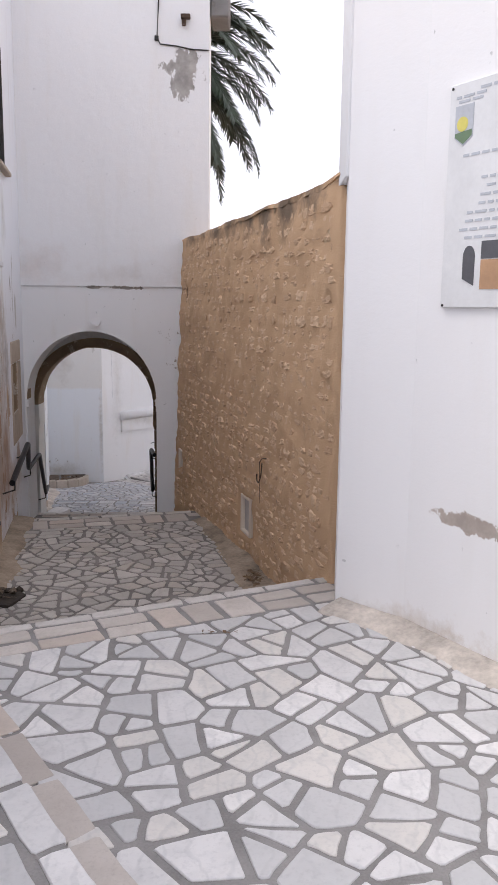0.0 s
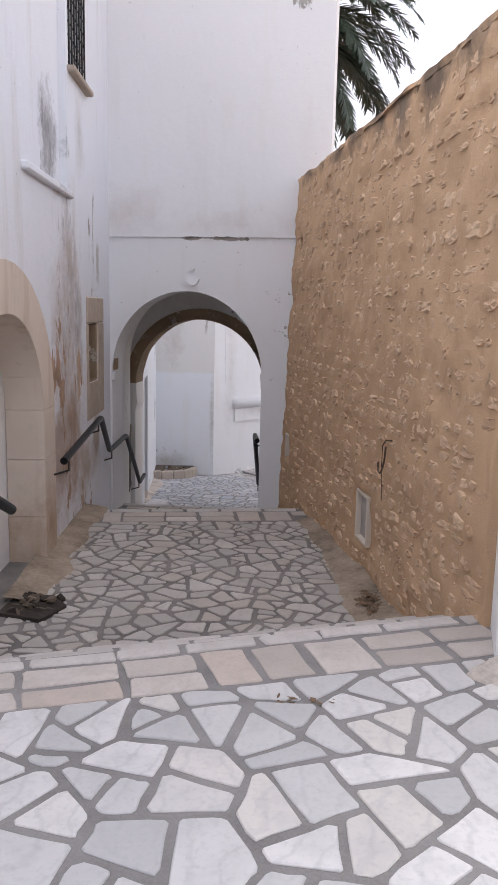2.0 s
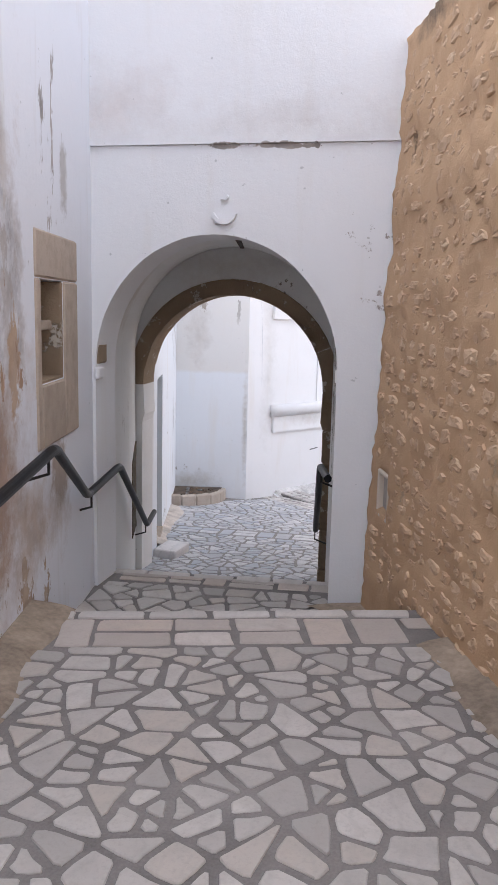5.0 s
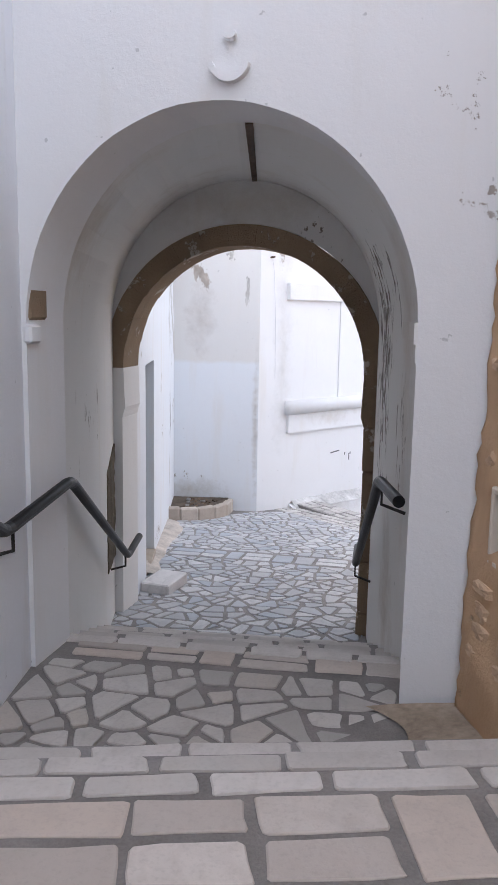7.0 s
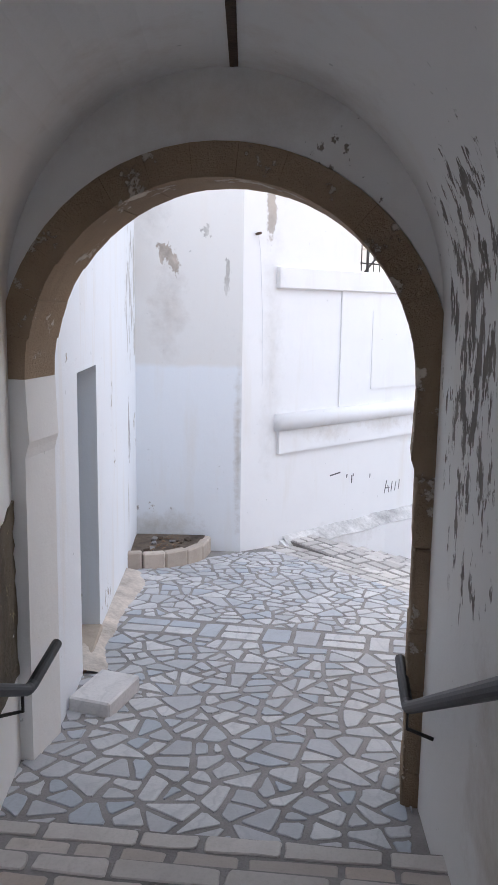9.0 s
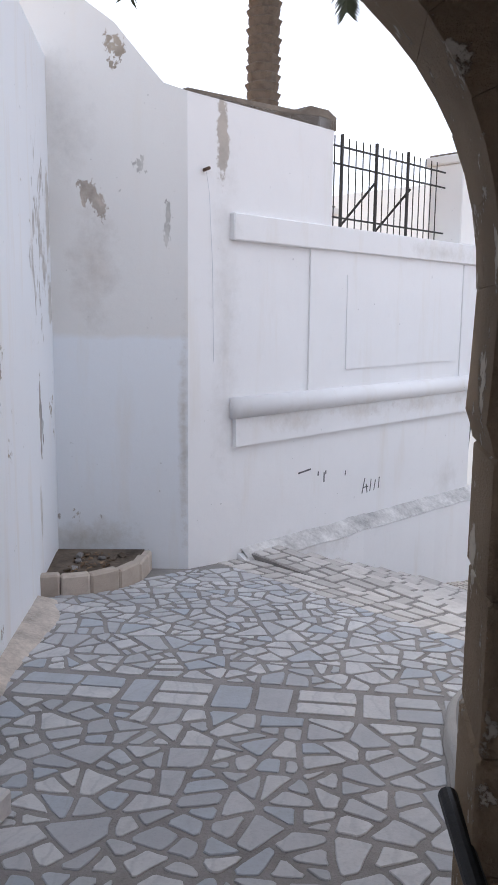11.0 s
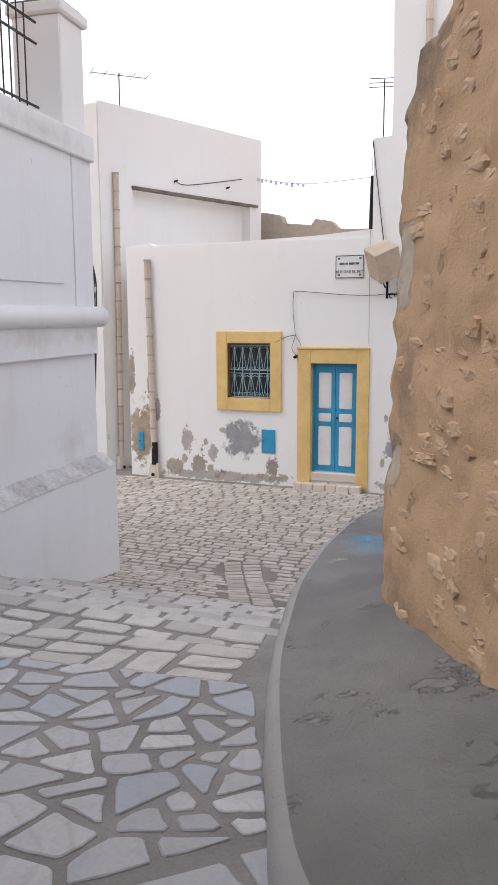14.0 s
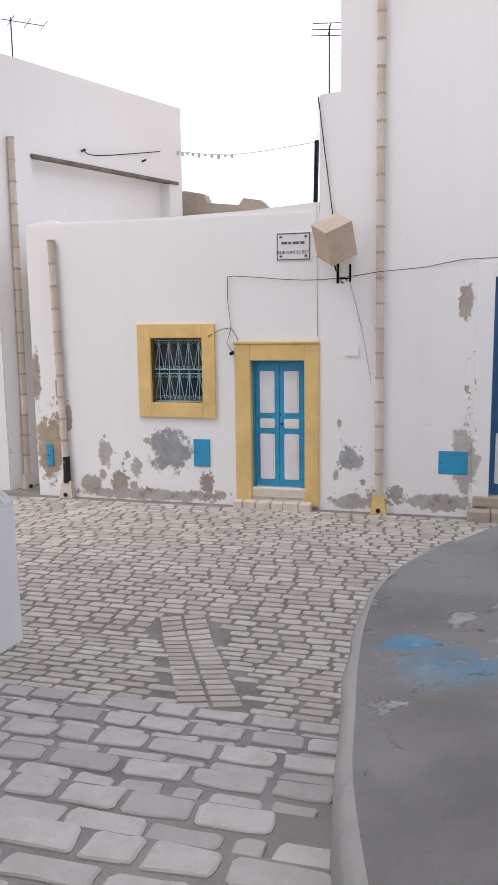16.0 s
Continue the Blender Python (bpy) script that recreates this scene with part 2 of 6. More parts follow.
WHITE_BACK = plaster("limewash_damp", base=(0.73, 0.725, 0.715), patch=0.0, stain=0.4, dado=(0.10, (0.76, 0.79, 0.83)),
                     flakes=[(on(*BACK, 0.40, 1.38), (0.20, 0.3, 0.28), (0.50, 0.45, 0.40), 0.10, 5.0, 0.6), (on(*BACK, 0.86, 1.60), (0.12, 0.3, 0.30), (0.55, 0.54, 0.52), 0.06, 7.0, 0.6), (on(*BACK, 1.14, 1.15), (0.09, 0.3, 0.32), (0.55, 0.54, 0.52), 0.08, 7.0, 0.5), (on(*BACK, 0.62, 2.75), (0.16, 0.3, 0.22), BARE, 0.1, 6.0, 0.8), (on(*BACK, 0.2, -1.75), (0.5, 0.3, 0.22), (0.48, 0.46, 0.44), 0.02, 6.0, 0.6)],
                     blobs=[(on(*BACK, 0.40, 0.75), 0.30, 0.75, (0.62, 0.585, 0.55), 0.7, 0.7), (on(*BACK, 0.15, 2.0), 0.35, 0.8, (0.64, 0.63, 0.61), 0.8, 0.7), (on(*BACK, 1.28, -0.9), 0.07, 1.4, DAMP, 0.6, 0.8), (on(*BACK, 0.3, -1.95), 0.6, 0.25, (0.5, 0.47, 0.42), 0.9, 0.8)])
WHITE_LEFT = plaster("limewash_stained", base=(0.78, 0.80, 0.845), patch=0.0, stain=0.75, tint=(0.62, 0.60, 0.58), relief=0.6,
                     flakes=[(on(*LEFT, 8.6, 0.7), (0.6, 0.95, 1.5), (0.45, 0.31, 0.22), 0.06, 3.0, 0.5), (on(*LEFT, 8.8, 1.5), (0.6, 0.8, 1.3), (0.66, 0.655, 0.67), 0.05, 6.0, 0.4), (on(*LEFT, 8.35, 2.9), (0.4, 0.5, 0.6), (0.42, 0.41, 0.42), 0.06, 7.0, 0.35), (on(*LEFT, 9.9, 2.1), (0.4, 0.5, 0.9), (0.45, 0.42, 0.40), -0.01, 8.0, 0.3), (on(*LEFT, 9.2, -0.4), (0.9, 0.9, 0.5), (0.46, 0.37, 0.29), 0.03, 5.0, 0.7)], blobs=[(on(*LEFT, 8.7, 0.9), 0.95, 1.7, (0.54, 0.46, 0.41), 0.6, 0.8), (on(*LEFT, 8.3, 0.2), 0.6, 0.9, (0.47, 0.35, 0.27), 0.5, 0.8), (on(*LEFT, 8.85, 0.25), 0.5, 0.7, RUST, 0.4, 0.8), (on(*LEFT, 10.0, 0.15), 0.30, 0.28, (0.38, 0.29, 0.22), 0.3, 0.8), (on(*LEFT, 9.1, 1.3), 0.3, 0.6, (0.50, 0.47, 0.45), 0.4, 0.8),
                     (on(*LEFT, 8.4, 2.85), 0.5, 0.5, (0.45, 0.44, 0.45), 0.35, 0.9), (on(*LEFT, 8.8, 1.9), 0.45, 0.55, (0.52, 0.46, 0.42), 0.6, 0.8), (on(*LEFT, 9.9, 0.0), 0.5, 0.4, (0.5, 0.42, 0.35), 0.7, 0.8),
                     (on(*LEFT, 9.3, 3.1), 0.3, 0.6, (0.62, 0.60, 0.58), 0.8, 0.7), (on(*LEFT, 9.35, -0.1), 0.45, 0.45, (0.55, 0.45, 0.37), 0.5, 0.8), (on(*LEFT, 9.15, 0.9), 0.12, 0.4, (0.52, 0.36, 0.22), 0.2, 0.8), (on(*LEFT, 8.55, 1.2), 0.10, 0.9, (0.55, 0.52, 0.50), 0.5, 0.8), (on(*LEFT, 10.2, 2.0), 0.12, 0.3, (0.5, 0.48, 0.46), 0.4, 0.8)])
WHITE_HOUSE = plaster("limewash_house", base=(0.84, 0.83, 0.81), stain=0.2,
                      flakes=[(on(*HOUSE, 2.0, -3.62), (2.2, 2.2, 0.16), (0.42, 0.36, 0.30), 0.03, 6.0, 0.9), (on(*HOUSE, 1.05, -3.15), (0.45, 0.45, 0.5), (0.40, 0.36, 0.32), -0.005, 9.0, 0.7), (on(*HOUSE, 5.6, -3.5), (1.5, 1.5, 0.25), (0.44, 0.39, 0.34), 0.015, 7.0, 0.9), (on(*HOUSE, 4.75, -2.9), (0.35, 0.35, 0.45), CEMENT, 0.0, 7.0, 0.7), (on(*HOUSE, -0.2, -2.6), (0.45, 0.45, 1.1), (0.43, 0.35, 0.26), 0.03, 5.0, 0.6), (on(*HOUSE, 6.55, -2.2), (0.18, 0.18, 1.9), (0.45, 0.40, 0.35), 0.0, 8.0, 0.6)],
                      blobs=[(on(*HOUSE, 1.95, -2.95), 0.48, 0.42, CEMENT, 0.15, 1.0), (on(*HOUSE, 1.0, -3.45), 0.20, 0.22, BARE, 0.08, 1.0),
                      (on(*HOUSE, 2.5, -3.42), 0.14, 0.28, (0.36, 0.32, 0.28), 0.1, 1.0), (on(*HOUSE, -0.25, -2.9), 0.30, 0.75, (0.45, 0.37, 0.27), 0.1, 1.0), (on(*HOUSE, -0.45, -1.7), 0.10, 0.5, (0.42, 0.37, 0.3), 0.1, 1.0),
                      (on(*HOUSE, 4.8, -2.95), 0.26, 0.22, CEMENT, 0.12, 0.9), (on(*HOUSE, 5.5, -3.45), 0.14, 0.16, (0.42, 0.39, 0.36), 0.1, 1.0), (on(*HOUSE, 6.45, -0.6), 0.12, 0.30, (0.45, 0.40, 0.36), 0.1, 1.0),
                      (on(*HOUSE, 6.5, -2.9), 0.22, 0.7, (0.50, 0.46, 0.42), 0.12, 0.9), (on(*HOUSE, 1.5, -3.65), 1.6, 0.12, (0.45, 0.41, 0.37), 0.1, 0.9), (on(*HOUSE, 0.75, -2.95), 0.14, 0.28, (0.5, 0.46, 0.42), 0.08, 1.0),
                      (on(*HOUSE, -0.9, -3.1), 0.35, 0.35, (0.42, 0.38, 0.34), 0.12, 1.0), (on(*HOUSE, 0.45, -3.5), 0.25, 0.2, BARE, 0.1, 0.9), (on(*HOUSE, 1.3, -3.2), 0.12, 0.2, (0.46, 0.42, 0.38), 0.1, 0.9), (on(*HOUSE, 4.9, -3.6), 0.5, 0.14, (0.46, 0.42, 0.38), 0.1, 0.9), (on(*HOUSE, 6.2, -3.55), 0.6, 0.16, (0.46, 0.42, 0.38), 0.1, 0.9)]
                      + [(on(*HOUSE, x, z), w, h, (0.47, 0.42, 0.36), 0.08, 1.0) for x, z, w, h in ((0.12, -2.4, 0.07, 0.3), (-0.05, -1.9, 0.06, 0.25), (0.7, -3.35, 0.08, 0.1), (1.15, -3.0, 0.06, 0.08), (1.25, -3.5, 0.1, 0.08), (1.5, -2.75, 0.07, 0.06), (4.65, -2.4, 0.05, 0.1), (4.6, -3.2, 0.06, 0.1), (5.0, -3.3, 0.06, 0.07), (2.75, -3.6, 0.1, 0.08))])
VAULT = plaster("limewash_vault", base=(0.79, 0.785, 0.77), stain=0.45, relief=0.45, blobs=[((-1.5, 12.3, -0.9), 0.6, 0.6, (0.50, 0.43, 0.35), 0.8, 0.7), ((-3.05, 11.4, 1.25), 0.5, 0.55, (0.58, 0.50, 0.40), 0.9, 0.7), ((-2.7, 13.65, 1.65), 1.1, 0.25, (0.60, 0.53, 0.45), 0.9, 0.6), ((-1.35, 11.6, 0.6), 0.4, 1.2, (0.62, 0.56, 0.49), 0.9, 0.6)],
                flakes=[((-1.50, 12.95, 0.55), (0.35, 0.75, 1.25), (0.24, 0.22, 0.20), 0.075, 11.0, 0.42), ((-1.42, 12.1, 1.1), (0.3, 0.4, 0.45), (0.16, 0.15, 0.14), 0.04, 7.0, 0.3), ((-1.36, 11.75, 0.1), (0.25, 0.5, 0.7), (0.36, 0.33, 0.30), 0.0, 9.0, 0.5),
                        ((-3.35, 12.3, 0.2), (0.5, 1.2, 0.9), (0.42, 0.39, 0.36), -0.045, 9.0, 0.3), ((-2.1, 13.65, 1.3), (0.35, 0.2, 0.4), (0.25, 0.22, 0.19), 0.02, 12.0, 0.8)])
MARBLE = stone("marble_slab", (0.78, 0.755, 0.74), (0.47, 0.465, 0.465), 4.0, 0.30, 0.55, 0.85, 0.3, (0.67, 0.63, 0.58))
DUSTY = stone("dusty_marble", (0.57, 0.535, 0.50), (0.37, 0.345, 0.32), 6.0, 0.2, 0.75, 0.9, 0.35, (0.48, 0.43, 0.38))
WARM_MORTAR = plain("sandy_mortar", (0.25, 0.228, 0.205), 0.95, 0, 0.25, 60, 0.5)
DARK_MORTAR = plain("dark_mortar", (0.235, 0.218, 0.205), 0.95, 0, 0.25, 90, 0.5)
SETT = stone("limestone_sett", (0.60, 0.55, 0.49), (0.38, 0.335, 0.29), 9.0, 0.0, 0.75, 0.8, 0.35)
MORTAR = plain("mortar", (0.285, 0.27, 0.26), 0.95, 0, 0.2, 90, 0.5)
RUBBLE = stone("rubble_stone", (0.70, 0.51, 0.34), (0.50, 0.325, 0.20), 16.0, 0.0, 0.95, 0.8, 0.8)
EARTH = plaster("earth_mortar", base=(0.60, 0.405, 0.25), blotch=0.9, stain=0.35, tint=(0.36, 0.24, 0.14), relief=0.9, coarse=0.22, patch=0.12, patch_scale=3.0, patch_colour=(0.60, 0.45, 0.30),
                blobs=[(on(*RUBBLE_LINE, 0.55 + 0.6 * k, 2.95), 0.42, (0.22, 0.20, 0.26, 0.30, 0.34, 0.42, 0.45, 0.30)[k], (0.17, 0.135, 0.105), 0.55, 0.85) for k in range(8)]
                + [(on(*RUBBLE_LINE, 0.3, 2.2), 0.06, 0.55, (0.16, 0.11, 0.07), 0.3, 0.9), (on(*RUBBLE_LINE, 0.05, -0.5), 0.16, 0.4, (0.20, 0.16, 0.12), 0.6, 0.9),
                   (on(*STONE_END, 3.75, 0.45), 0.5, 0.55, (0.20, 0.165, 0.13), 0.6, 0.9), (on(*STONE_END, 3.8, -0.45), 0.16, 0.22, (0.62, 0.52, 0.41), 0.15, 1.0), (on(*STONE_END, 3.8, -1.35), 0.10, 0.16, (0.64, 0.54, 0.42), 0.12, 1.0), (on(*STONE_END, 3.6, -1.9), 0.4, 0.2, (0.26, 0.19, 0.13), 0.7, 0.8), (on(*STONE_END, 3.7, -0.95), 0.2, 0.3, (0.34, 0.24, 0.16), 0.5, 0.8)])
TUFA = plaster("chipped_tufa", base=(0.34, 0.255, 0.175), blotch=1.0, shade=0.65, stain=0.6, tint=(0.20, 0.155, 0.115), patch=0.40, patch_scale=5.0, patch_colour=(0.56, 0.50, 0.42), relief=1.0, coarse=0.4)
CONCRETE = plaster("concrete", base=(0.29, 0.28, 0.275), blotch=1.0, shade=0.62, stain=0.0, relief=0.9, coarse=0.5, patch=0.30, patch_scale=3.2, patch_colour=(0.33, 0.32, 0.305), flakes=[((0.9, 19.0, -2.1), (1.2, 1.2, 1.0), (0.38, 0.365, 0.35), 0.0, 4.0, 1.0)],
                   blobs=[((0.68, 19.27, -2.2), 0.16, 0.5, (0.13, 0.33, 0.50), 0.35, 0.8), ((0.62, 18.91, -2.2), 0.30, 0.5, (0.13, 0.33, 0.50), 0.4, 0.8),
                          ((-0.7, 16.9, -2.0), 0.5, 0.5, (0.36, 0.34, 0.32), 0.9, 0.7), ((0.1, 18.2, -2.1), 0.5, 0.6, (0.17, 0.17, 0.175), 0.9, 0.7), ((0.5, 18.9, -2.2), 0.3, 0.6, (0.36, 0.35, 0.34), 0.8, 0.6)])
BLACK_PAINT = plain("black_paint", (0.010, 0.0105, 0.012), 0.38, 0.0, 0.2, 30, 0.1)
YELLOW = plain("ochre_paint", (0.74, 0.52, 0.20), 0.7, 0, 0.10, 30, 0.2)
BLUE = plain("blue_paint", (0.035, 0.30, 0.52), 0.5, 0, 0.12, 30, 0.15)
BLACK_PAINT.node_tree.nodes["Principled BSDF"].inputs["Specular IOR Level"].default_value = 0.12
DOOR_WHITE = plain("white_gloss", (0.76, 0.76, 0.76), 0.5, 0, 0.06, 30, 0.1)

# ---- mesh helpers ----


def part(name, bm, mat, parent=None, label="", smooth=False):
    me = bpy.data.meshes.new(name)
    bmesh.ops.recalc_face_normals(bm, faces=bm.faces)
    bm.to_mesh(me)
    bm.free()
    if mat:
        me.materials.append(mat)
    if smooth:
        for p in me.polygons:
            p.use_smooth = True
    ob = new(name, me)
    ob.parent = parent
    if label:
        ob["label"] = label
    return ob


def thing(name, label, category, m=None, kind="", group=""):
    ob = new(name)
    ob.empty_display_size = 0.1
    if m is not None:
        ob.matrix_world = m
    return tagged(ob, label, category, group, kind)


def add_box(bm, x0, x1, y0, y1, z0, z1, m=None, bevel=0.0):
    vs = [bm.verts.new((x, y, z)) for z in (z0, z1) for y in (y0, y1) for x in (x0, x1)]
    fs = [bm.faces.new([vs[i] for i in f]) for f in ((0, 2, 3, 1), (4, 5, 7, 6), (0, 1, 5, 4), (1, 3, 7, 5), (3, 2, 6, 7), (2, 0, 4, 6))]
    if bevel:
        es = list({e for f in fs for e in f.edges})
        r = bmesh.ops.bevel(bm, geom=es, offset=bevel, segments=1, affect="EDGES", profile=0.5)
        vs = list({v for f in r["faces"] for v in f.verts} | {v for v in vs if v.is_valid})
    if m is not None:
        for v in vs:
            v.co = m @ v.co
    return vs


def box(x0, x1, y0, y1, z0, z1, bevel=0.0, m=None):
    bm = bmesh.new()
    add_box(bm, x0, x1, y0, y1, z0, z1, m, bevel)
    return bm


def add_prism(bm, pts, lift):
    """Closed prism: the loop pts (3D) and its copy moved by lift."""
    lift = Vector(lift)
    a = [bm.verts.new(p) for p in pts]
    b = [bm.verts.new(Vector(p) + lift) for p in pts]
    n = len(pts)
    bm.faces.new(a[::-1])
    bm.faces.new(b)
    for i in range(n):
        bm.faces.new((a[i], a[(i + 1) % n], b[(i + 1) % n], b[i]))


def prism(pts, lift):
    bm = bmesh.new()
    add_prism(bm, pts, lift)
    return bm


def add_tube(bm, pts, r, sides=10):
    """Round bar along pts with capped ends."""
    pts = [Vector(p) for p in pts]
    rings = []
    for i, p in enumerate(pts):
        d = (pts[min(i + 1, len(pts) - 1)] - pts[max(i - 1, 0)]).normalized()
        q = d.to_track_quat("Z", "Y")
        rr = r[i] if isinstance(r, (list, tuple)) else r
        rings.append([bm.verts.new(p + q @ Vector((rr * math.cos(k * math.tau / sides), rr * math.sin(k * math.tau / sides), 0))) for k in range(sides)])
    for a, b in zip(rings, rings[1:]):
        for k in range(sides):
            bm.faces.new((a[k], a[(k + 1) % sides], b[(k + 1) % sides], b[k]))
    bm.faces.new(rings[0][::-1])
    bm.faces.new(rings[-1])


def tube(pts, r, sides=10):
    bm = bmesh.new()
    add_tube(bm, pts, r, sides)
    return bm


def spread(pts, n):
    """Even points along a smooth line through pts."""
    res = []
    m = len(pts) - 1
    for i in range(n + 1):
        t = min(i / n * m, m - 1e-6)
        k = int(t)
        f = t - k
        p = [Vector(pts[min(max(k + j, 0), m)]) for j in (-1, 0, 1, 2)]
        res.append(0.5 * (2 * p[1] + (p[2] - p[0]) * f + (2 * p[0] - 5 * p[1] + 4 * p[2] - p[3]) * f * f + (3 * p[1] - p[0] - 3 * p[2] + p[3]) * f ** 3))
    return res


def wall_pose(p, q, z=0.0):
    """Frame of a wall seen with p at its left end: x along p to q, y into the wall, z up."""
    a = math.degrees(math.atan2(q[1] - p[1], q[0] - p[0]))
    return pose(p[0], p[1], z, 0, 0, a)


def holed(length, z0, z1, depth, holes):
    """Wall slab in its own frame with rectangular openings (x0, x1, z0, z1) through it."""
    xs = sorted({0.0, length, *[h[0] for h in holes], *[h[1] for h in holes]})
    zs = sorted({z0, z1, *[h[2] for h in holes], *[h[3] for h in holes]})
    bm = bmesh.new()
    solid = {}
    for i in range(len(xs) - 1):
        for k in range(len(zs) - 1):
            cx, cz = (xs[i] + xs[i + 1]) / 2, (zs[k] + zs[k + 1]) / 2
            solid[i, k] = not any(h[0] < cx < h[1] and h[2] < cz < h[3] for h in holes)
    cache = {}

    def vert(x, y, z):
        key = (round(x, 4), round(y, 4), round(z, 4))
        if key not in cache:
            cache[key] = bm.verts.new((x, y, z))
        return cache[key]
    for (i, k), s in solid.items():
        if not s:
            continue
        a, b, c, d = xs[i], xs[i + 1], zs[k], zs[k + 1]
        bm.faces.new((vert(a, 0, c), vert(b, 0, c), vert(b, 0, d), vert(a, 0, d)))
        bm.faces.new((vert(a, depth, d), vert(b, depth, d), vert(b, depth, c), vert(a, depth, c)))
        for (j, l), e in (((i - 1, k), ((a, c), (a, d))), ((i + 1, k), ((b, d), (b, c))), ((i, k - 1), ((b, c), (a, c))), ((i, k + 1), ((a, d), (b, d)))):
            if not solid.get((j, l), False):
                (x1, y1), (x2, y2) = e
                bm.faces.new((vert(x1, 0, y1), vert(x2, 0, y2), vert(x2, depth, y2), vert(x1, depth, y1)))
    return bm


def structure(name, bm, mat, label, category, m=None, smooth=False):
    ob = part(name, bm, mat, None, "", smooth)
    if m is not None:
        ob.matrix_world = m
    return tagged(ob, label, category, kind="structure")

# ---- ground ----
# nose lines of the steps between the spaces (left end, right end)
EDGE_1 = ((-2.3, 4.40), (1.3, 6.15))
EDGE_2 = ((-3.3, 9.00), (-0.2, 9.86))


def off(line, d):
    (x0, y0), (x1, y1) = line
    l = math.hypot(x1 - x0, y1 - y0)
    nx, ny = -(y1 - y0) / l, (x1 - x0) / l
    return ((x0 + nx * d, y0 + ny * d), (x1 + nx * d, y1 + ny * d))


def plateau_z(x, y):
    return -1.75 - 0.085 * (y - 13.0)


def square_z(s):
    return -3.42 - 0.165 * min(max(s - 15.6, 0), 2.0)


def slab(pts, zs, depth=0.5):
    bm = bmesh.new()
    top = [bm.verts.new((x, y, z)) for (x, y), z in zip(pts, zs)]
    low = [bm.verts.new((x, y, z - depth)) for (x, y), z in zip(pts, zs)]
    n = len(pts)
    bm.faces.new(top)
    bm.faces.new(low[::-1])
    for i in range(n):
        bm.faces.new((top[i], low[i], low[(i + 1) % n], top[(i + 1) % n]))
    return bm


plaza = structure("floor_plaza", slab([(-6, -6), (6, -6), (6, 6.1), EDGE_1[1], EDGE_1[0], (-6, 4.4)], [0] * 6), MORTAR, "crazy paving of pale marble slabs in grey mortar", "paving")
landing = structure("floor_landing", slab([*off(EDGE_1, 0.80), EDGE_2[1], EDGE_2[0]], [-0.5] * 4), DARK_MORTAR, "worn crazy paving of small marble slabs", "paving")
e2 = off(EDGE_2, 0.62)
passage = structure("floor_passage", slab([e2[0], e2[1], (-0.6, 11.45), (-3.8, 11.2)], [-0.9, -0.9, -0.97, -0.97]), DARK_MORTAR, "short paved landing under the arch", "paving")
PLATEAU = [(-4.6, 12.8), (-0.6, 12.8), (0.3, 16.74), (-2.0, 18.94), (-3.35, 20.23), (-6, 20.8)]
plateau = structure("floor_plateau", slab(PLATEAU, [plateau_z(x, y) for x, y in PLATEAU], 1.2), MORTAR, "crazy paving of bluish marble slabs", "paving")
sq = [lower(-30, 15.6), lower(-6, 15.6), lower(-6, 17.6), lower(-30, 17.6)]
slope = structure("floor_square_slope", slab([p.xy for p in sq], [-3.42, -3.42, -3.75, -3.75]), WARM_MORTAR, "sloping strip of small stone setts", "paving")
sq = [lower(-30, 17.6), lower(-6, 17.6), lower(-6, 24), lower(-30, 24)]
square = structure("floor_square", slab([p.xy for p in sq], [-3.75] * 4), WARM_MORTAR, "square paved with rows of small stone setts", "paving")
structure("ground", slab([(-400, -400), (400, -400), (400, 400), (-400, 400)], [-4.4] * 4), EARTH, "bare ground under and around the quarter", "ground")


def steps(name, lines, zs, base, label):
    ob = thing(name, label, "steps", kind="structure")
    for (a, b), (c, d), z in zip(lines, lines[1:], zs):
        part("step", prism([(*a, base), (*b, base), (*d, base), (*c, base)], (0, 0, z - base)), MORTAR, ob)
    return ob


NOSE_1 = [off(EDGE_1, d) for d in (0.002, 0.40, 0.80)]
NOSE_2 = [off(EDGE_2, d) for d in (0.002, 0.31, 0.62)]
steps_1 = steps("steps_upper", NOSE_1, [-0.165, -0.33], -1.0, "two broad low steps edged with marble strips")
steps_2 = steps("steps_arch", NOSE_2, [-0.63, -0.77], -1.4, "two broad low steps in front of the arch")
PASS = [((-3.8, 11.2 + 0.4 * k), (-0.6, 11.45 + 0.4 * k)) for k in range(5)]
steps_3 = steps("steps_passage", PASS, [-1.12, -1.27, -1.42, -1.58], -2.3, "flight of low paved steps going down the passage")
LOW = [(tuple(lower(-20.5, 12.3 + 0.46 * k).xy), tuple(lower(-10, 12.3 + 0.46 * k).xy)) for k in range(8)]
steps_4 = steps("steps_lower", LOW, [-2.28 - 0.16 * k for k in range(7)], -4.3, "wide flight of low steps of rough paving stones")
# steps under the start of the walk
steps_0 = thing("steps_start", "low marble steps above the paved plaza", "steps", kind="structure")
SIDE = [((-1.42, 3.62), (0.45, 0.95)), ((-1.80, 3.36), (0.07, 0.69)), ((-2.18, 3.10), (-0.31, 0.43))]
for k, (a, b) in enumerate(SIDE):
    far = ((-4.6, 1.4), (-2.2, -3.0))
    part("step", prism([(*a, -0.3), (*b, -0.3), (*far[1], -0.3), (*far[0], -0.3)], (0, 0, 0.3 + 0.165 * (k + 1))), MORTAR, steps_0)

# ---- upper alley ----
LW = wall_pose(*LEFT)
ARCH_C, ARCH_H = 6.72, 0.90


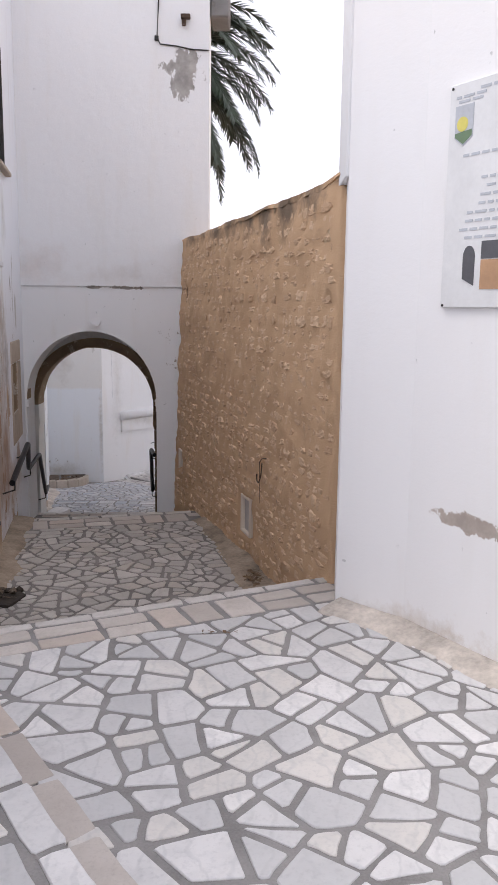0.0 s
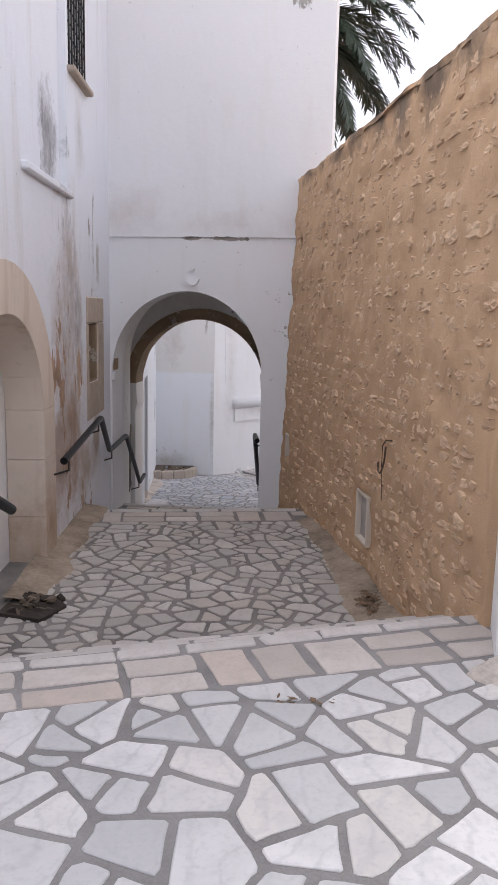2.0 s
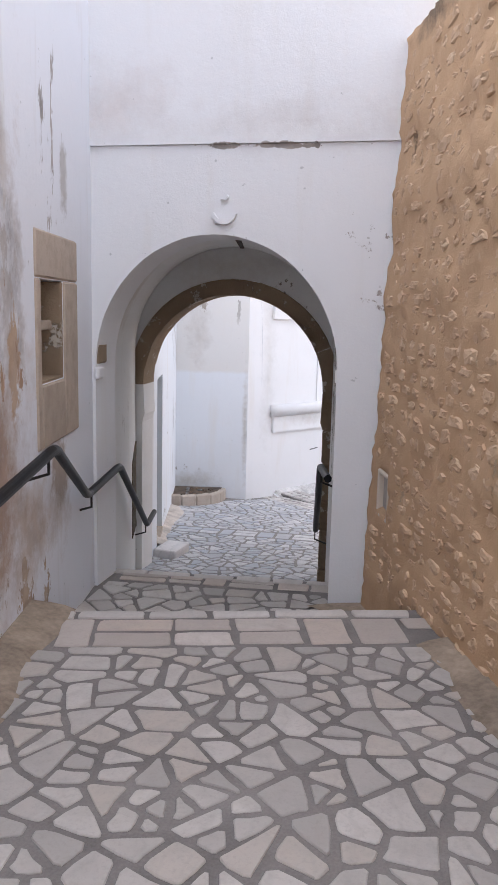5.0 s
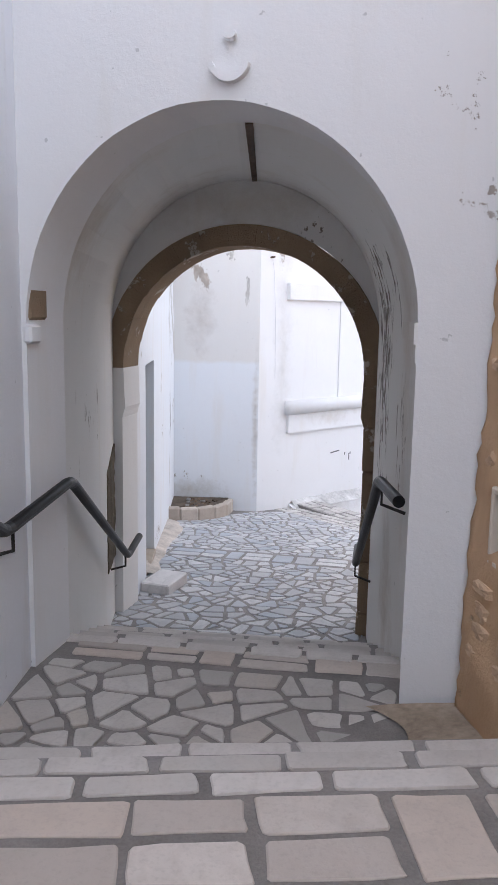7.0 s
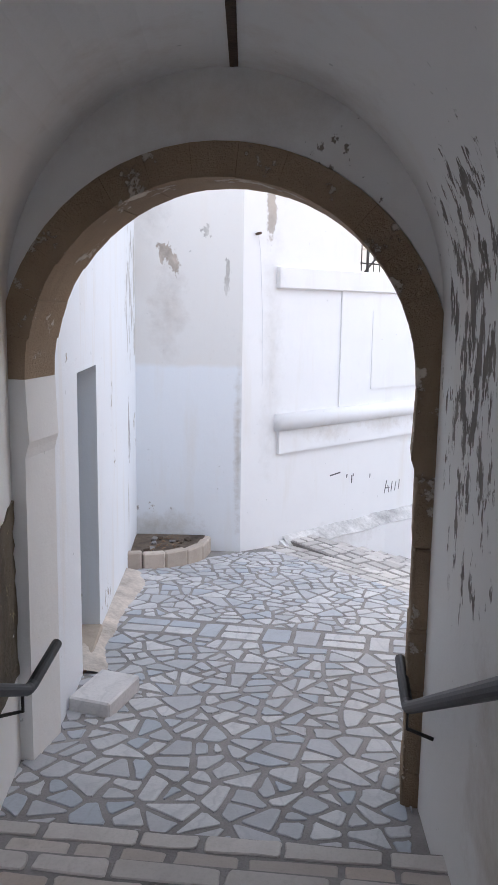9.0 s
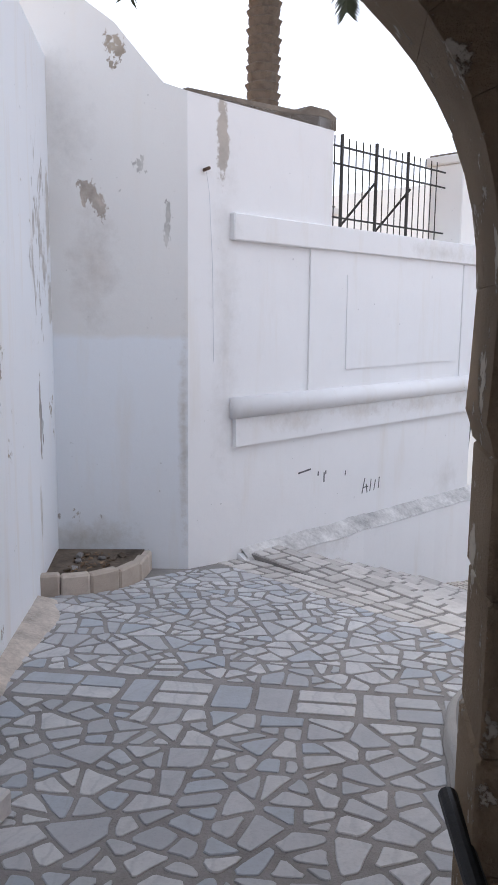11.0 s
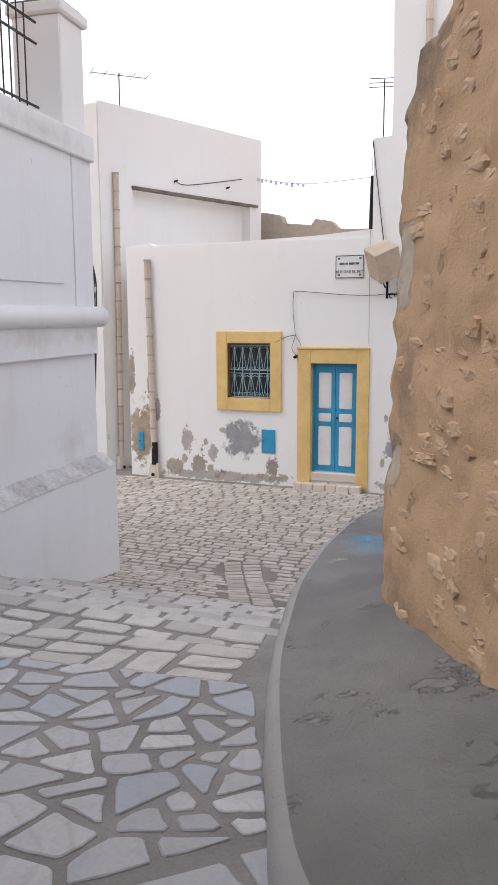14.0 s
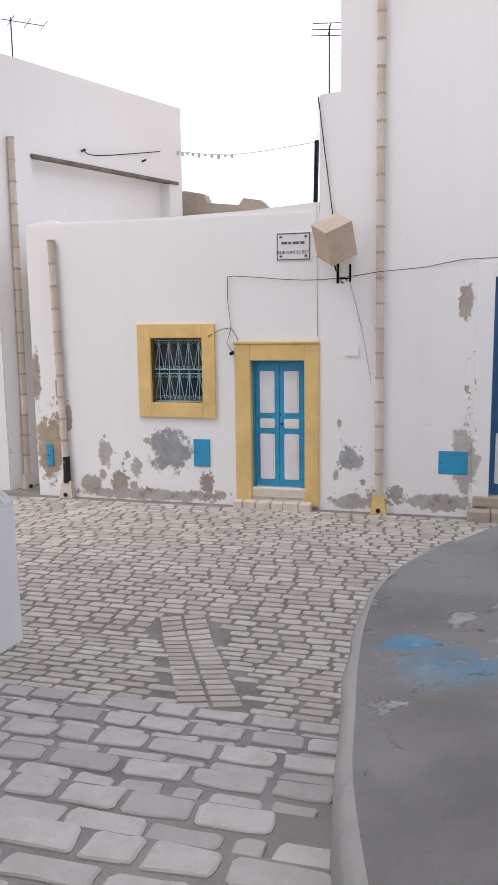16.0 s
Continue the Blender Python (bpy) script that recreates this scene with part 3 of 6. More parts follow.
def left_wall():
    """Wall with a shallow panel, a barred window, a niche and an arched doorway."""
    # The first opening lowers the unseen near end so more skylight comes in.
    bm = holed(11.0, -1.5, 6.6, 0.5, [(0.0, 4.6, 3.2, 6.6), (7.33, 8.76, 2.5, 4.9), (8.85, 9.66, 3.56, 4.9), (9.62, 10.13, 0.74, 1.34), (5.45, 8.25, -1.5, 1.85)])
    n = 20
    w = ARCH_H + 0.33
    arch = [(ARCH_C - math.cos(math.pi * i / n) * w, 0.72 + 1.05 * math.sin(math.pi * i / n)) for i in range(n + 1)]
    loop = [(5.45, -1.5), (ARCH_C - w, -1.5)] + arch + [(ARCH_C + w, -1.5), (8.25, -1.5), (8.25, 1.85), (5.45, 1.85)]
    add_prism(bm, [(x, 0.0, z) for x, z in loop], (0, 0.5, 0))
    add_box(bm, 7.33, 8.76, 0.07, 0.4, 2.5, 4.9)
    return bm


wall_left = structure("wall_left", left_wall(), WHITE_LEFT, "tall limewashed wall with rust-brown damp stains", "wall", LW)
part("panel_sill", box(7.25, 8.80, -0.05, 0.03, 2.44, 2.50, 0.012), WHITE_LEFT, wall_left)
part("blind_infill", box(5.5, 8.0, 0.272, 0.45, -1.2, 1.75), WHITE, wall_left, "white infill of the arched doorway")


def arch_surround():
    ob = thing("arch_surround", "beige dressed stone surround of a blind doorway", "door surround", LW)
    n = 9
    for i in range(n):
        a0, a1 = math.pi * i / n + 0.001, math.pi * (i + 1) / n - 0.001
        pts = []
        for r, h in ((0.0, 0.0), (0.36, 0.34)):
            for a in ((a0, (a0 + a1) / 2, a1) if r == 0 else (a1, (a0 + a1) / 2, a0)):
                pts.append((ARCH_C - (ARCH_H + r) * math.cos(a), -0.03, 0.72 + (0.74 + h) * math.sin(a)))
        part("voussoir", prism(pts, (0, 0.3, 0)), SANDSTONE, ob)
    for side in (-1, 1):
        z = -0.55
        for h in (0.42, 0.46, 0.39):
            x0, x1 = sorted((ARCH_C + side * ARCH_H, ARCH_C + side * (ARCH_H + 0.36)))
            part("jamb_stone", box(x0, x1, -0.03, 0.27, z + 0.001, z + h - 0.001, 0.006), SANDSTONE, ob)
            z += h
    return ob


SANDSTONE = plaster("worn_limewash_on_stone", base=(0.70, 0.61, 0.52), blotch=0.9, shade=0.85, stain=0.8, tint=(0.46, 0.34, 0.23), relief=0.6, blobs=[(on(*LEFT, x, -0.3), 0.6, 0.5, (0.40, 0.28, 0.18), 0.8, 0.9) for x in (5.6, 7.8)])
arch_surround()


def niche_surround():
    ob = thing("niche_surround", "worn stone surround of a small wall niche", "niche", LW)
    for n_, b in (("lintel", (9.52, 10.48, 1.345, 1.61)), ("side_stone", (9.52, 9.615, 0.36, 1.34)), ("side_stone", (10.135, 10.48, 0.36, 1.34)), ("sill_stone", (9.618, 10.132, 0.36, 0.735))):
        part(n_, box(b[0], b[1], -0.012, 0.04, b[2], b[3], 0.012), TUFA_PALE, ob)
    # Sill, reveal and back are lined in brown so the niche inside is darker.
    part("sill_top", box(9.625, 10.125, 0.002, 0.218, 0.742, 0.756), TUFA, ob)
    part("reveal_lining", box(10.085, 10.128, 0.0, 0.218, 0.745, 1.335, 0.006), TUFA, ob)
    part("niche_back", box(9.60, 10.15, 0.22, 0.42, 0.70, 1.38), TUFA, ob, "darker rough back of the niche")
    part("shelf_stone", box(9.64, 10.12, 0.06, 0.21, 1.04, 1.10, 0.01), TUFA_PALE, ob)
    return ob


TUFA_PALE = stone("weathered_stone", (0.50, 0.42, 0.34), (0.30, 0.25, 0.20), 8.0, 0.0, 0.92, 0.5, 0.6)
niche_surround()


def barred_window(m, w, h, label, bars=7, rows=12):
    ob = thing("window_1", label, "window", m, kind="structure")
    part("backing", box(0.0, w, 0.20, 0.30, 0, h), DARK, ob)
    part("sill", box(-0.04, w + 0.03, -0.07, 0.03, -0.05, 0.0, 0.01), TUFA_PALE, ob)
    for i in range(bars):
        x = w * (i + 0.5) / bars
        part("bar", tube([(x, 0.0, 0), (x, 0.0, h)], 0.009, 6), IRON, ob)
    for k in range(rows):
        z = h * (k + 0.5) / rows
        part("cross_bar", tube([(0, 0.016, z), (w, 0.016, z)], 0.007, 6), IRON, ob)


# Near-black base: the darkness of unlit openings is put into the colour.
DARK = plain("dark_interior", (0.02, 0.02, 0.022), 0.9)
IRON = plain("dark_iron", (0.05, 0.047, 0.045), 0.6, 0.5, 0.3, 60, 0.3)
RUSTY = plain("rusty_iron", (0.10, 0.065, 0.045), 0.8, 0.3, 0.4, 50, 0.6)
barred_window(LW @ pose(8.85, 0, 3.56), 0.81, 1.34, "small window with a black iron grille in the wall")

# rubble wall with lumpy faces
BW = wall_pose(*RUBBLE_LINE)
BW_L = math.hypot(RUBBLE_LINE[1][0] - RUBBLE_LINE[0][0], RUBBLE_LINE[1][1] - RUBBLE_LINE[0][1])


def lumpy(length, z0, top, depth, amp, step=0.07, seed=0.0, holes=(), lean=lambda x, z: 0.0):
    """Uneven wall face over a plain back; top(x) gives its upper edge."""
    bm = bmesh.new()
    nx, nz = int(length / step), 80
    grid = []
    for i in range(nx + 1):
        x = length * i / nx
        col = []
        for k in range(nz + 1):
            z = z0 + (top(x) - z0) * k / nz
            d = amp * (noise.noise((x * 2.6 + seed, z * 3.4, seed)) + 0.55 * noise.noise((x * 7 + seed, z * 9, 3.1)) + 0.5 * noise.noise((x * 14 + seed, z * 19, 5.1)))
            if any(a < x < b and c < z < e for a, b, c, e in holes):
                d = 0.10
            col.append(bm.verts.new((x, d - lean(x, z), z)))
        grid.append(col)
    for i in range(nx):
        for k in range(nz):
            bm.faces.new((grid[i][k], grid[i + 1][k], grid[i + 1][k + 1], grid[i][k + 1]))
    b0 = [bm.verts.new((length * i / nx, depth, z0)) for i in range(nx + 1)]
    b1 = [bm.verts.new((length * i / nx, depth, top(length * i / nx))) for i in range(nx + 1)]
    for i in range(nx):
        bm.faces.new((b0[i + 1], b0[i], b1[i], b1[i + 1]))
        bm.faces.new((grid[i][nz], grid[i + 1][nz], b1[i + 1], b1[i]))
        bm.faces.new((grid[i + 1][0], grid[i][0], b0[i], b0[i + 1]))
    for i in (0, nx):
        bm.faces.new([grid[i][k] for k in range(nz + 1)] + [b1[i], b0[i]])
    return bm


def rubble_top(x):
    return 2.93 + 0.025 * noise.noise((x * 1.5, 0, 0)) + max(0, x - 5.0) * 0.12


def rubble_lean(x, z):
    """The foot of the wall swells out towards the arch."""
    return max(0.0, 1 - x / 3.2) * (0.04 + 0.13 * (2.9 - z) / 3.7)


wall_rubble = structure("wall_rubble", lumpy(BW_L, -0.9, rubble_top, 0.45, 0.030, 0.040, 0, [(2.85, 3.27, -0.25, 0.13), (0.2, 0.42, -0.12, 0.12)], rubble_lean), EARTH, "brown rubble stone wall laid in earth mortar", "wall", BW, True)
CAP = plain("dark_lichen_cap", (0.20, 0.17, 0.14), 0.97, 0, 0.35, 14, 0.9)


def coping():
    bm = bmesh.new()
    n = 60
    rows = []
    for i in range(n + 1):
        x = BW_L * i / n
        z = rubble_top(x)
        j = lambda k: 0.03 * noise.noise((x * 5, k * 3.3, 7))
        rows.append([bm.verts.new(v) for v in ((x, -0.012 + j(1), z - 0.03 + j(2)), (x, -0.004 + j(3), z + 0.005), (x, 0.2, z + 0.03 + j(4)), (x, 0.47, z + 0.01), (x, 0.47, z - 0.05))])
    for a, b in zip(rows, rows[1:]):
        for k in range(5):
            bm.faces.new((a[k], a[(k + 1) % 5], b[(k + 1) % 5], b[k]))
    bm.faces.new(rows[0])
    bm.faces.new(rows[-1][::-1])
    return bm


part("coping", coping(), EARTH, wall_rubble, "dark weathered earth coping")


def wall_recess(x0, x1, z0, z1):
    ob = thing("wall_recess", "white-framed meter recess in the rubble wall", "wall recess", BW @ pose(0, -rubble_lean((x0 + x1) / 2, (z0 + z1) / 2), 0))
    f = 0.026
    for n_, b in (("frame_side", (x0, x0 + f, z0, z1)), ("frame_side", (x1 - f, x1, z0, z1)), ("frame_top", (x0 + f, x1 - f, z1 - f, z1)), ("frame_bottom", (x0 + f, x1 - f, z0, z0 + f))):
        part(n_, box(b[0], b[1], -0.006, 0.12, b[2], b[3], 0.006), RECESS_RIM, ob)
    part("back_plate", box(x0 + f, x1 - f, 0.035, 0.12, z0 + f, z1 - f), DUSTY, ob)


RECESS_RIM = plaster("sandy_limewash", base=(0.70, 0.62, 0.52), blotch=0.6, stain=0.5)
wall_recess(2.90, 3.23, -0.26, 0.14)
wall_recess(0.16, 0.44, -0.17, 0.15)


def wall_hook():
    ob = thing("wall_hook", "bent rusty iron loop hanging on the rubble wall", "hook", BW @ pose(3.68, -0.03, 0.52))
    part("staple", tube([(0.05, 0.08, 0.13), (0.05, -0.01, 0.14), (0.03, -0.03, 0.10), (0.035, -0.03, -0.05)], 0.006, 6), RUSTY, ob)
    part("loop", tube(spread([Vector(p) for p in ((0.075, -0.02, 0.10), (0.085, -0.03, 0.0), (0.05, -0.04, -0.085), (-0.01, -0.04, -0.08), (-0.05, -0.03, -0.03))], 14), 0.007, 6), RUSTY, ob)
    part("wire", tube(spread([Vector(p) for p in ((0.0, -0.02, -0.08), (-0.012, -0.012, -0.18), (0.005, -0.012, -0.30))], 8), 0.003, 5), RUSTY, ob)


wall_hook()

wall_corner = structure("wall_white_corner", prism([(0.62, 5.25, -0.6), (1.02, 4.87, -0.6), (1.06, 4.81, -0.6), (3.4, 1.16, -0.6), (6, 1.2, -0.6), (6, 5.9, -0.6), (0.66, 5.72, -0.6)], (0, 0, 7.2)), WHITE_CORNER, "bright limewashed corner building", "building")
part("ridge", box(0.605, 0.66, 5.30, 5.74, 2.88, 6.6, 0.006), WHITE, wall_corner)


def notice_board():
    m = wall_pose(*CORNER) @ pose(0.19, 0, 2.05)
    ob = thing("notice_board", "white printed notice board screwed to the wall", "notice board", m)
    part("board", box(0, 1.0, -0.03, 0.0, 0, 1.22, 0.004), DOOR_WHITE, ob)
    for x in (0.02, 0.5, 0.98):
        for z in (0.012, 1.2):
            part("screw", tube([(x, -0.034, z), (x, -0.03, z)], 0.008, 8), IRON, ob)
    part("emblem", prism([(x, -0.034, z) for x, z in ((0.05, 0.93), (0.115, 0.885), (0.18, 0.93), (0.18, 1.10), (0.05, 1.10))], (0, 0.004, 0)), PRINT_GREY, ob)
    part("emblem_disc", tube([(0.105, -0.036, 1.0), (0.105, -0.034, 1.0)], 0.04, 14), PRINT_YELLOW, ob)
    part("emblem_foot", prism([(x, -0.036, z) for x, z in ((0.055, 0.935), (0.115, 0.893), (0.175, 0.935), (0.175, 0.965), (0.055, 0.955))], (0, 0.002, 0)), PRINT_GREEN, ob)
    for i, (x0, x1, z) in enumerate(((0.22, 0.6, 1.17), (0.05, 0.26, 1.145), (0.07, 0.24, 1.12), (0.12, 0.8, 0.83), (0.26, 0.75, 0.70), (0.30, 0.78, 0.655), (0.26, 0.8, 0.61), (0.25, 0.82, 0.565), (0.17, 0.85, 0.52), (0.16, 0.85, 0.475), (0.12, 0.88, 0.43), (0.16, 0.86, 0.385))):
        x = x0
        r = random.Random(i)
        while x < x1:
            w = r.uniform(0.03, 0.08)
            part("text_bar", box(x, min(x + w, x1), -0.033, -0.030, z - 0.007, z + 0.007), PRINT_GREY, ob)
            x += w + 0.018
    arch = [(0.16, 0.16), (0.245, 0.12)] + [(0.2025 + 0.0425 * math.cos(a), 0.28 + 0.06 * math.sin(a)) for a in [math.pi * k / 8 for k in range(9)]]
    part("picture", prism([(x, -0.034, z) for x, z in arch], (0, 0.003, 0)), PRINT_DARK, ob, "printed dark arch")
    part("picture", box(0.29, 0.62, -0.034, -0.031, 0.10, 0.26), PRINT_TAN, ob, "printed tan picture")
    part("picture", box(0.29, 0.62, -0.034, -0.031, 0.265, 0.36), PRINT_DARK, ob, "printed grey picture")


PRINT_GREY = plain("print_grey", (0.50, 0.52, 0.56), 0.5)
PRINT_DARK = plain("print_dark", (0.10, 0.10, 0.11), 0.5)
PRINT_TAN = plain("print_tan", (0.50, 0.30, 0.17), 0.5)
PRINT_YELLOW = plain("print_yellow", (0.70, 0.62, 0.15), 0.5)
PRINT_GREEN = plain("print_green", (0.16, 0.24, 0.14), 0.5)
notice_board()

# ---- arch building ----
FY = 10.8


def arch_curve(cx, half, spring, rise, n=24):
    return [(cx - half * math.cos(math.pi * i / n), spring + rise * math.sin(math.pi * i / n)) for i in range(n + 1)]


def arch_front():
    cx, half = -2.18, 0.895
    a = arch_curve(cx, half, 0.76, 0.95, 36)
    loop = [(-3.4, -1.6), (cx - half, -1.6)] + [(x + 0.006 * noise.noise((x * 4, z * 4, 2)), z + 0.006 * noise.noise((x * 4, z * 4, 9))) for x, z in a] + [(cx + half, -1.6), (-0.57, -1.6), (-0.57, 2.31), (-3.4, 2.31)]
    bm = prism([(x, FY, z) for x, z in loop], (0, 0.4, 0))
    add_box(bm, -3.4, -0.57, FY - 0.022, FY + 0.4, 2.312, 6.3)
    return bm


wall_arch = structure("wall_arch_front", arch_front(), WHITE, "white rendered house front with an arched passage", "wall")
part("eave", box(-0.565, -0.32, 10.85, 11.4, 5.72, 6.25, 0.02), CONCRETE, wall_arch, "grey overhanging slab")
for z0, z1, proud in ((0.70, 0.79, 0.016), (0.62, 0.70, 0.007)):
    part("impost", prism([(-1.284 - proud, FY + 0.003, z0), (-1.26, FY + 0.003, z0), (-1.26, 11.85, z0), (-1.350 - proud, 11.85, z0), (-1.272 - proud, 11.2, z0)], (0, 0, z1 - z0)), VAULT, wall_arch, "chipped limewashed impost moulding")
part("impost", box(-3.09, -3.045, FY - 0.012, FY + 0.10, 0.66, 0.75, 0.012), WHITE, wall_arch)
part("broken_impost", box(-3.09, -3.062, FY + 0.02, FY + 0.2, 0.77, 0.93, 0.012), TUFA, wall_arch, "bare broken patch of the impost")


def crescent():
    ob = thing("crescent_emblem", "small raised plaster crescent above the arch", "ornament", pose(-2.11, FY, 1.86))
    out = [(0.088 * math.sin(a), -0.088 * math.cos(a)) for a in [radians(-72 + 144 * i / 16) * 1.12 for i in range(17)]]
    inn = [(0.075 * math.sin(a), 0.018 - 0.074 * math.cos(a)) for a in [radians(72 - 144 * i / 16) * 1.12 for i in range(17)]]
    part("crescent", prism([(x, -0.04, z) for x, z in out + inn[1:-1]], (0, 0.045, 0)), WHITE, ob)
    part("knob", prism([(0.028 * math.cos(a), -0.04, 0.10 + 0.022 * math.sin(a)) for a in [math.tau * i / 12 for i in range(12)]], (0, 0.045, 0)), WHITE, ob)


crescent()


def wall_lamp_bracket():
    ob = thing("wall_bracket", "rusty bracket with a cable on the white front", "bracket", pose(-0.87, FY - 0.02, 5.67))
    part("arm", box(-0.06, 0.06, -0.10, -0.02, -0.02, 0.03, 0.006), RUSTY, ob)
    part("stem", box(-0.05, 0.0, -0.07, 0.0, -0.09, -0.01, 0.006), RUSTY, ob)
    wire = thing("cable", "black cable strung across the house front", "cable", pose(0, FY - 0.035, 0))
    part("strand", tube([(-1.20, 0, 6.2), (-1.22, 0, 5.8), (-1.24, 0, 5.45), (-1.20, 0, 5.36), (-1.0, 0, 5.34), (-0.8, 0, 5.30), (-0.58, 0, 5.29)], 0.009, 6), IRON, wire)
    part("clip", box(-1.27, -1.22, -0.02, 0.02, 5.40, 5.46, 0.006), IRON, wire)


wall_lamp_bracket()
BACK_C, BACK_R, BACK_S = -2.675, 1.0, 0.35


def arch_back():
    a = arch_curve(BACK_C, BACK_R + 0.17, BACK_S, BACK_R + 0.17)
    loop = [(-4.6, -2.4), (BACK_C - BACK_R - 0.17, -2.4)] + a + [(BACK_C + BACK_R + 0.17, -2.4), (-0.3, -2.4), (-0.3, 2.4), (-0.95, 2.4), (-0.95, 6.3), (-4.6, 6.3)]
    return prism([(x, 13.65, z) for x, z in loop], (0, 0.34, 0))


structure("wall_arch_back", arch_back(), VAULT, "rear wall of the passage with a horseshoe arch", "wall")


def stone_arch():
    ob = thing("stone_arch", "brown stone horseshoe arch with chipped whitewash", "arch")
    n = 15
    for i in range(n):
        a0, a1 = math.pi * i / n + 0.0007, math.pi * (i + 1) / n - 0.0007
        r = random.Random(i)
        dr = r.uniform(-0.003, 0.004)
        pts = [(BACK_C - (BACK_R + dr) * math.cos(a), 13.63 + r.uniform(-0.006, 0.006), BACK_S + (BACK_R + dr) * math.sin(a)) for a in (a0, (a0 + a1) / 2, a1)]
        pts += [(BACK_C - (BACK_R + 0.165) * math.cos(a), 13.63, BACK_S + (BACK_R + 0.165) * math.sin(a)) for a in (a1, (a0 + a1) / 2, a0)]
        part("voussoir", prism(pts, (0, 0.37, 0)), TUFA, ob)
    for side, mat in ((-1, VAULT), (1, TUFA)):
        profile = [(BACK_R, 0.35), (BACK_R - 0.008, 0.12), (BACK_R - 0.014, 0.02), (BACK_R, -0.02), (BACK_R + 0.01, -0.06), (BACK_R + 0.165, -0.06), (BACK_R + 0.165, 0.35)]
        if side < 0:
            profile = profile[:4] + [(BACK_R + 0.012, -0.07), (BACK_R + 0.02, -2.2), (BACK_R + 0.165, -2.2), (BACK_R + 0.165, 0.35)]
            part("plastered_jamb", prism([(BACK_C + side * x, 13.63, z) for x, z in profile], (0, 0.37, 0)), mat, ob, "smooth plastered jamb")
            continue
        part("springer", prism([(BACK_C + side * x, 13.63, z) for x, z in profile], (0, 0.37, 0)), mat, ob)
        z = -0.065
        k = 0
        while z > -2.1:
            h = (0.36, 0.42, 0.33, 0.45)[k % 4]
            x0, x1 = sorted((BACK_C + side * (BACK_R + 0.012 + 0.006 * (k % 2)), BACK_C + side * (BACK_R + 0.17)))
            part("jamb_stone", box(x0, x1, 13.635, 14.0, max(z - h + 0.004, -2.2), z, 0.012), mat, ob)
            z -= h
            k += 1



stone_arch()


def vault():
    bm = bmesh.new()
    n = 24
    rows = []
    for y, cx, half, spring, rise in ((11.2, -2.18, 0.905, 0.74, 1.02), (13.65, -2.675, 1.10, 0.72, 1.13)):
        pts = [(cx - half, -2.3)] + arch_curve(cx, half, spring, rise, n) + [(cx + half, -2.3)]
        rows.append([bm.verts.new((x, y, z)) for x, z in pts] + [bm.verts.new((cx + half + .4, y, -2.3)), bm.verts.new((cx + half + .4, y, 2.4)), bm.verts.new((cx - half - .4, y, 2.4)), bm.verts.new((cx - half - .4, y, -2.3))])
    a, b = rows
    k = len(a)
    for i in range(k):
        bm.faces.new((a[i], a[(i + 1) % k], b[(i + 1) % k], b[i]))
    bm.faces.new(a)
    bm.faces.new(b[::-1])
    return bm


def quoin():
    """Ragged bare masonry standing in a hole of the plaster."""
    bm = bmesh.new()
    grid = []
    for i in range(11):
        y = 13.10 + 0.05 * i
        top = -0.45 + 0.016 * i + 0.03 * noise.noise((i * 0.7, 0, 3))
        grid.append([bm.verts.new((0.069 - 0.2816 * y + 0.010 + 0.014 * noise.noise((y * 14, k * 1.1, 4)), y + (0.03 * noise.noise((k * 0.8, 5, 1)) if i == 0 else 0), -1.27 + (top + 1.27) * k / 20)) for k in range(21)])
    back = [[bm.verts.new((v.co.x - 0.12, v.co.y, v.co.z)) for v in col] for col in grid]
    for g in (grid, back):
        for i in range(10):
            for k in range(20):
                bm.faces.new((g[i][k], g[i + 1][k], g[i + 1][k + 1], g[i][k + 1]))
    ring = [(0, k) for k in range(20)] + [(i, 20) for i in range(10)] + [(10, k) for k in range(20, 0, -1)] + [(i, 0) for i in range(10, 0, -1)]
    for (i, k), (j, l) in zip(ring, ring[1:] + ring[:1]):
        bm.faces.new((grid[i][k], grid[j][l], back[j][l], back[i][k]))
    return bm


TUFA_DARK = plaster("bare_dark_masonry", base=(0.16, 0.135, 0.10), blotch=1.0, shade=0.6, stain=0.6, tint=(0.05, 0.045, 0.04), patch=0.3, patch_scale=9.0, patch_colour=(0.38, 0.32, 0.20), relief=1.0, coarse=0.5)
vault_ob = structure("vault", vault(), VAULT, "whitewashed barrel vault of the passage", "vault")
structure("roof_arch_house", box(-4.6, -0.95, 10.8, 14.0, 6.3, 6.45), WHITE, "flat roof of the house over the passage", "roof")
part("iron_strip", prism([(-2.165, 11.35, 1.735), (-2.125, 11.35, 1.735), (-2.555, 13.6, 1.83), (-2.595, 13.6, 1.83)], (0, 0, 0.08)), RUSTY, vault_ob, "rusty iron strip in the crown")
part("bare_quoin", quoin(), TUFA_DARK, vault_ob, "bare dark stone where plaster fell")

# ---- handrails ----


def handrail(label, runs, wall_side, brackets):
    ob = thing("handrail", label, "handrail")
    for pts in runs:
        part("rail", tube(pts, 0.029, 14), BLACK_PAINT, ob)
    for p in brackets:
        p = Vector(p)
        part("bracket", tube([p, p + Vector((0, 0, -0.10)), p + Vector((wall_side * 0.12, 0, -0.14))], 0.009, 6), IRON, ob)


def bent(pts):
    """Rounds the corners of a bent bar."""
    pts = [Vector(p) for p in pts]
    res = [pts[0]]
    for a, b, c in zip(pts, pts[1:], pts[2:]):
        da, dc = (a - b).normalized() * 0.06, (c - b).normalized() * 0.06
        res += [b + da, b + (da + dc) * 0.3, b + dc]
    return res + [pts[-1]]


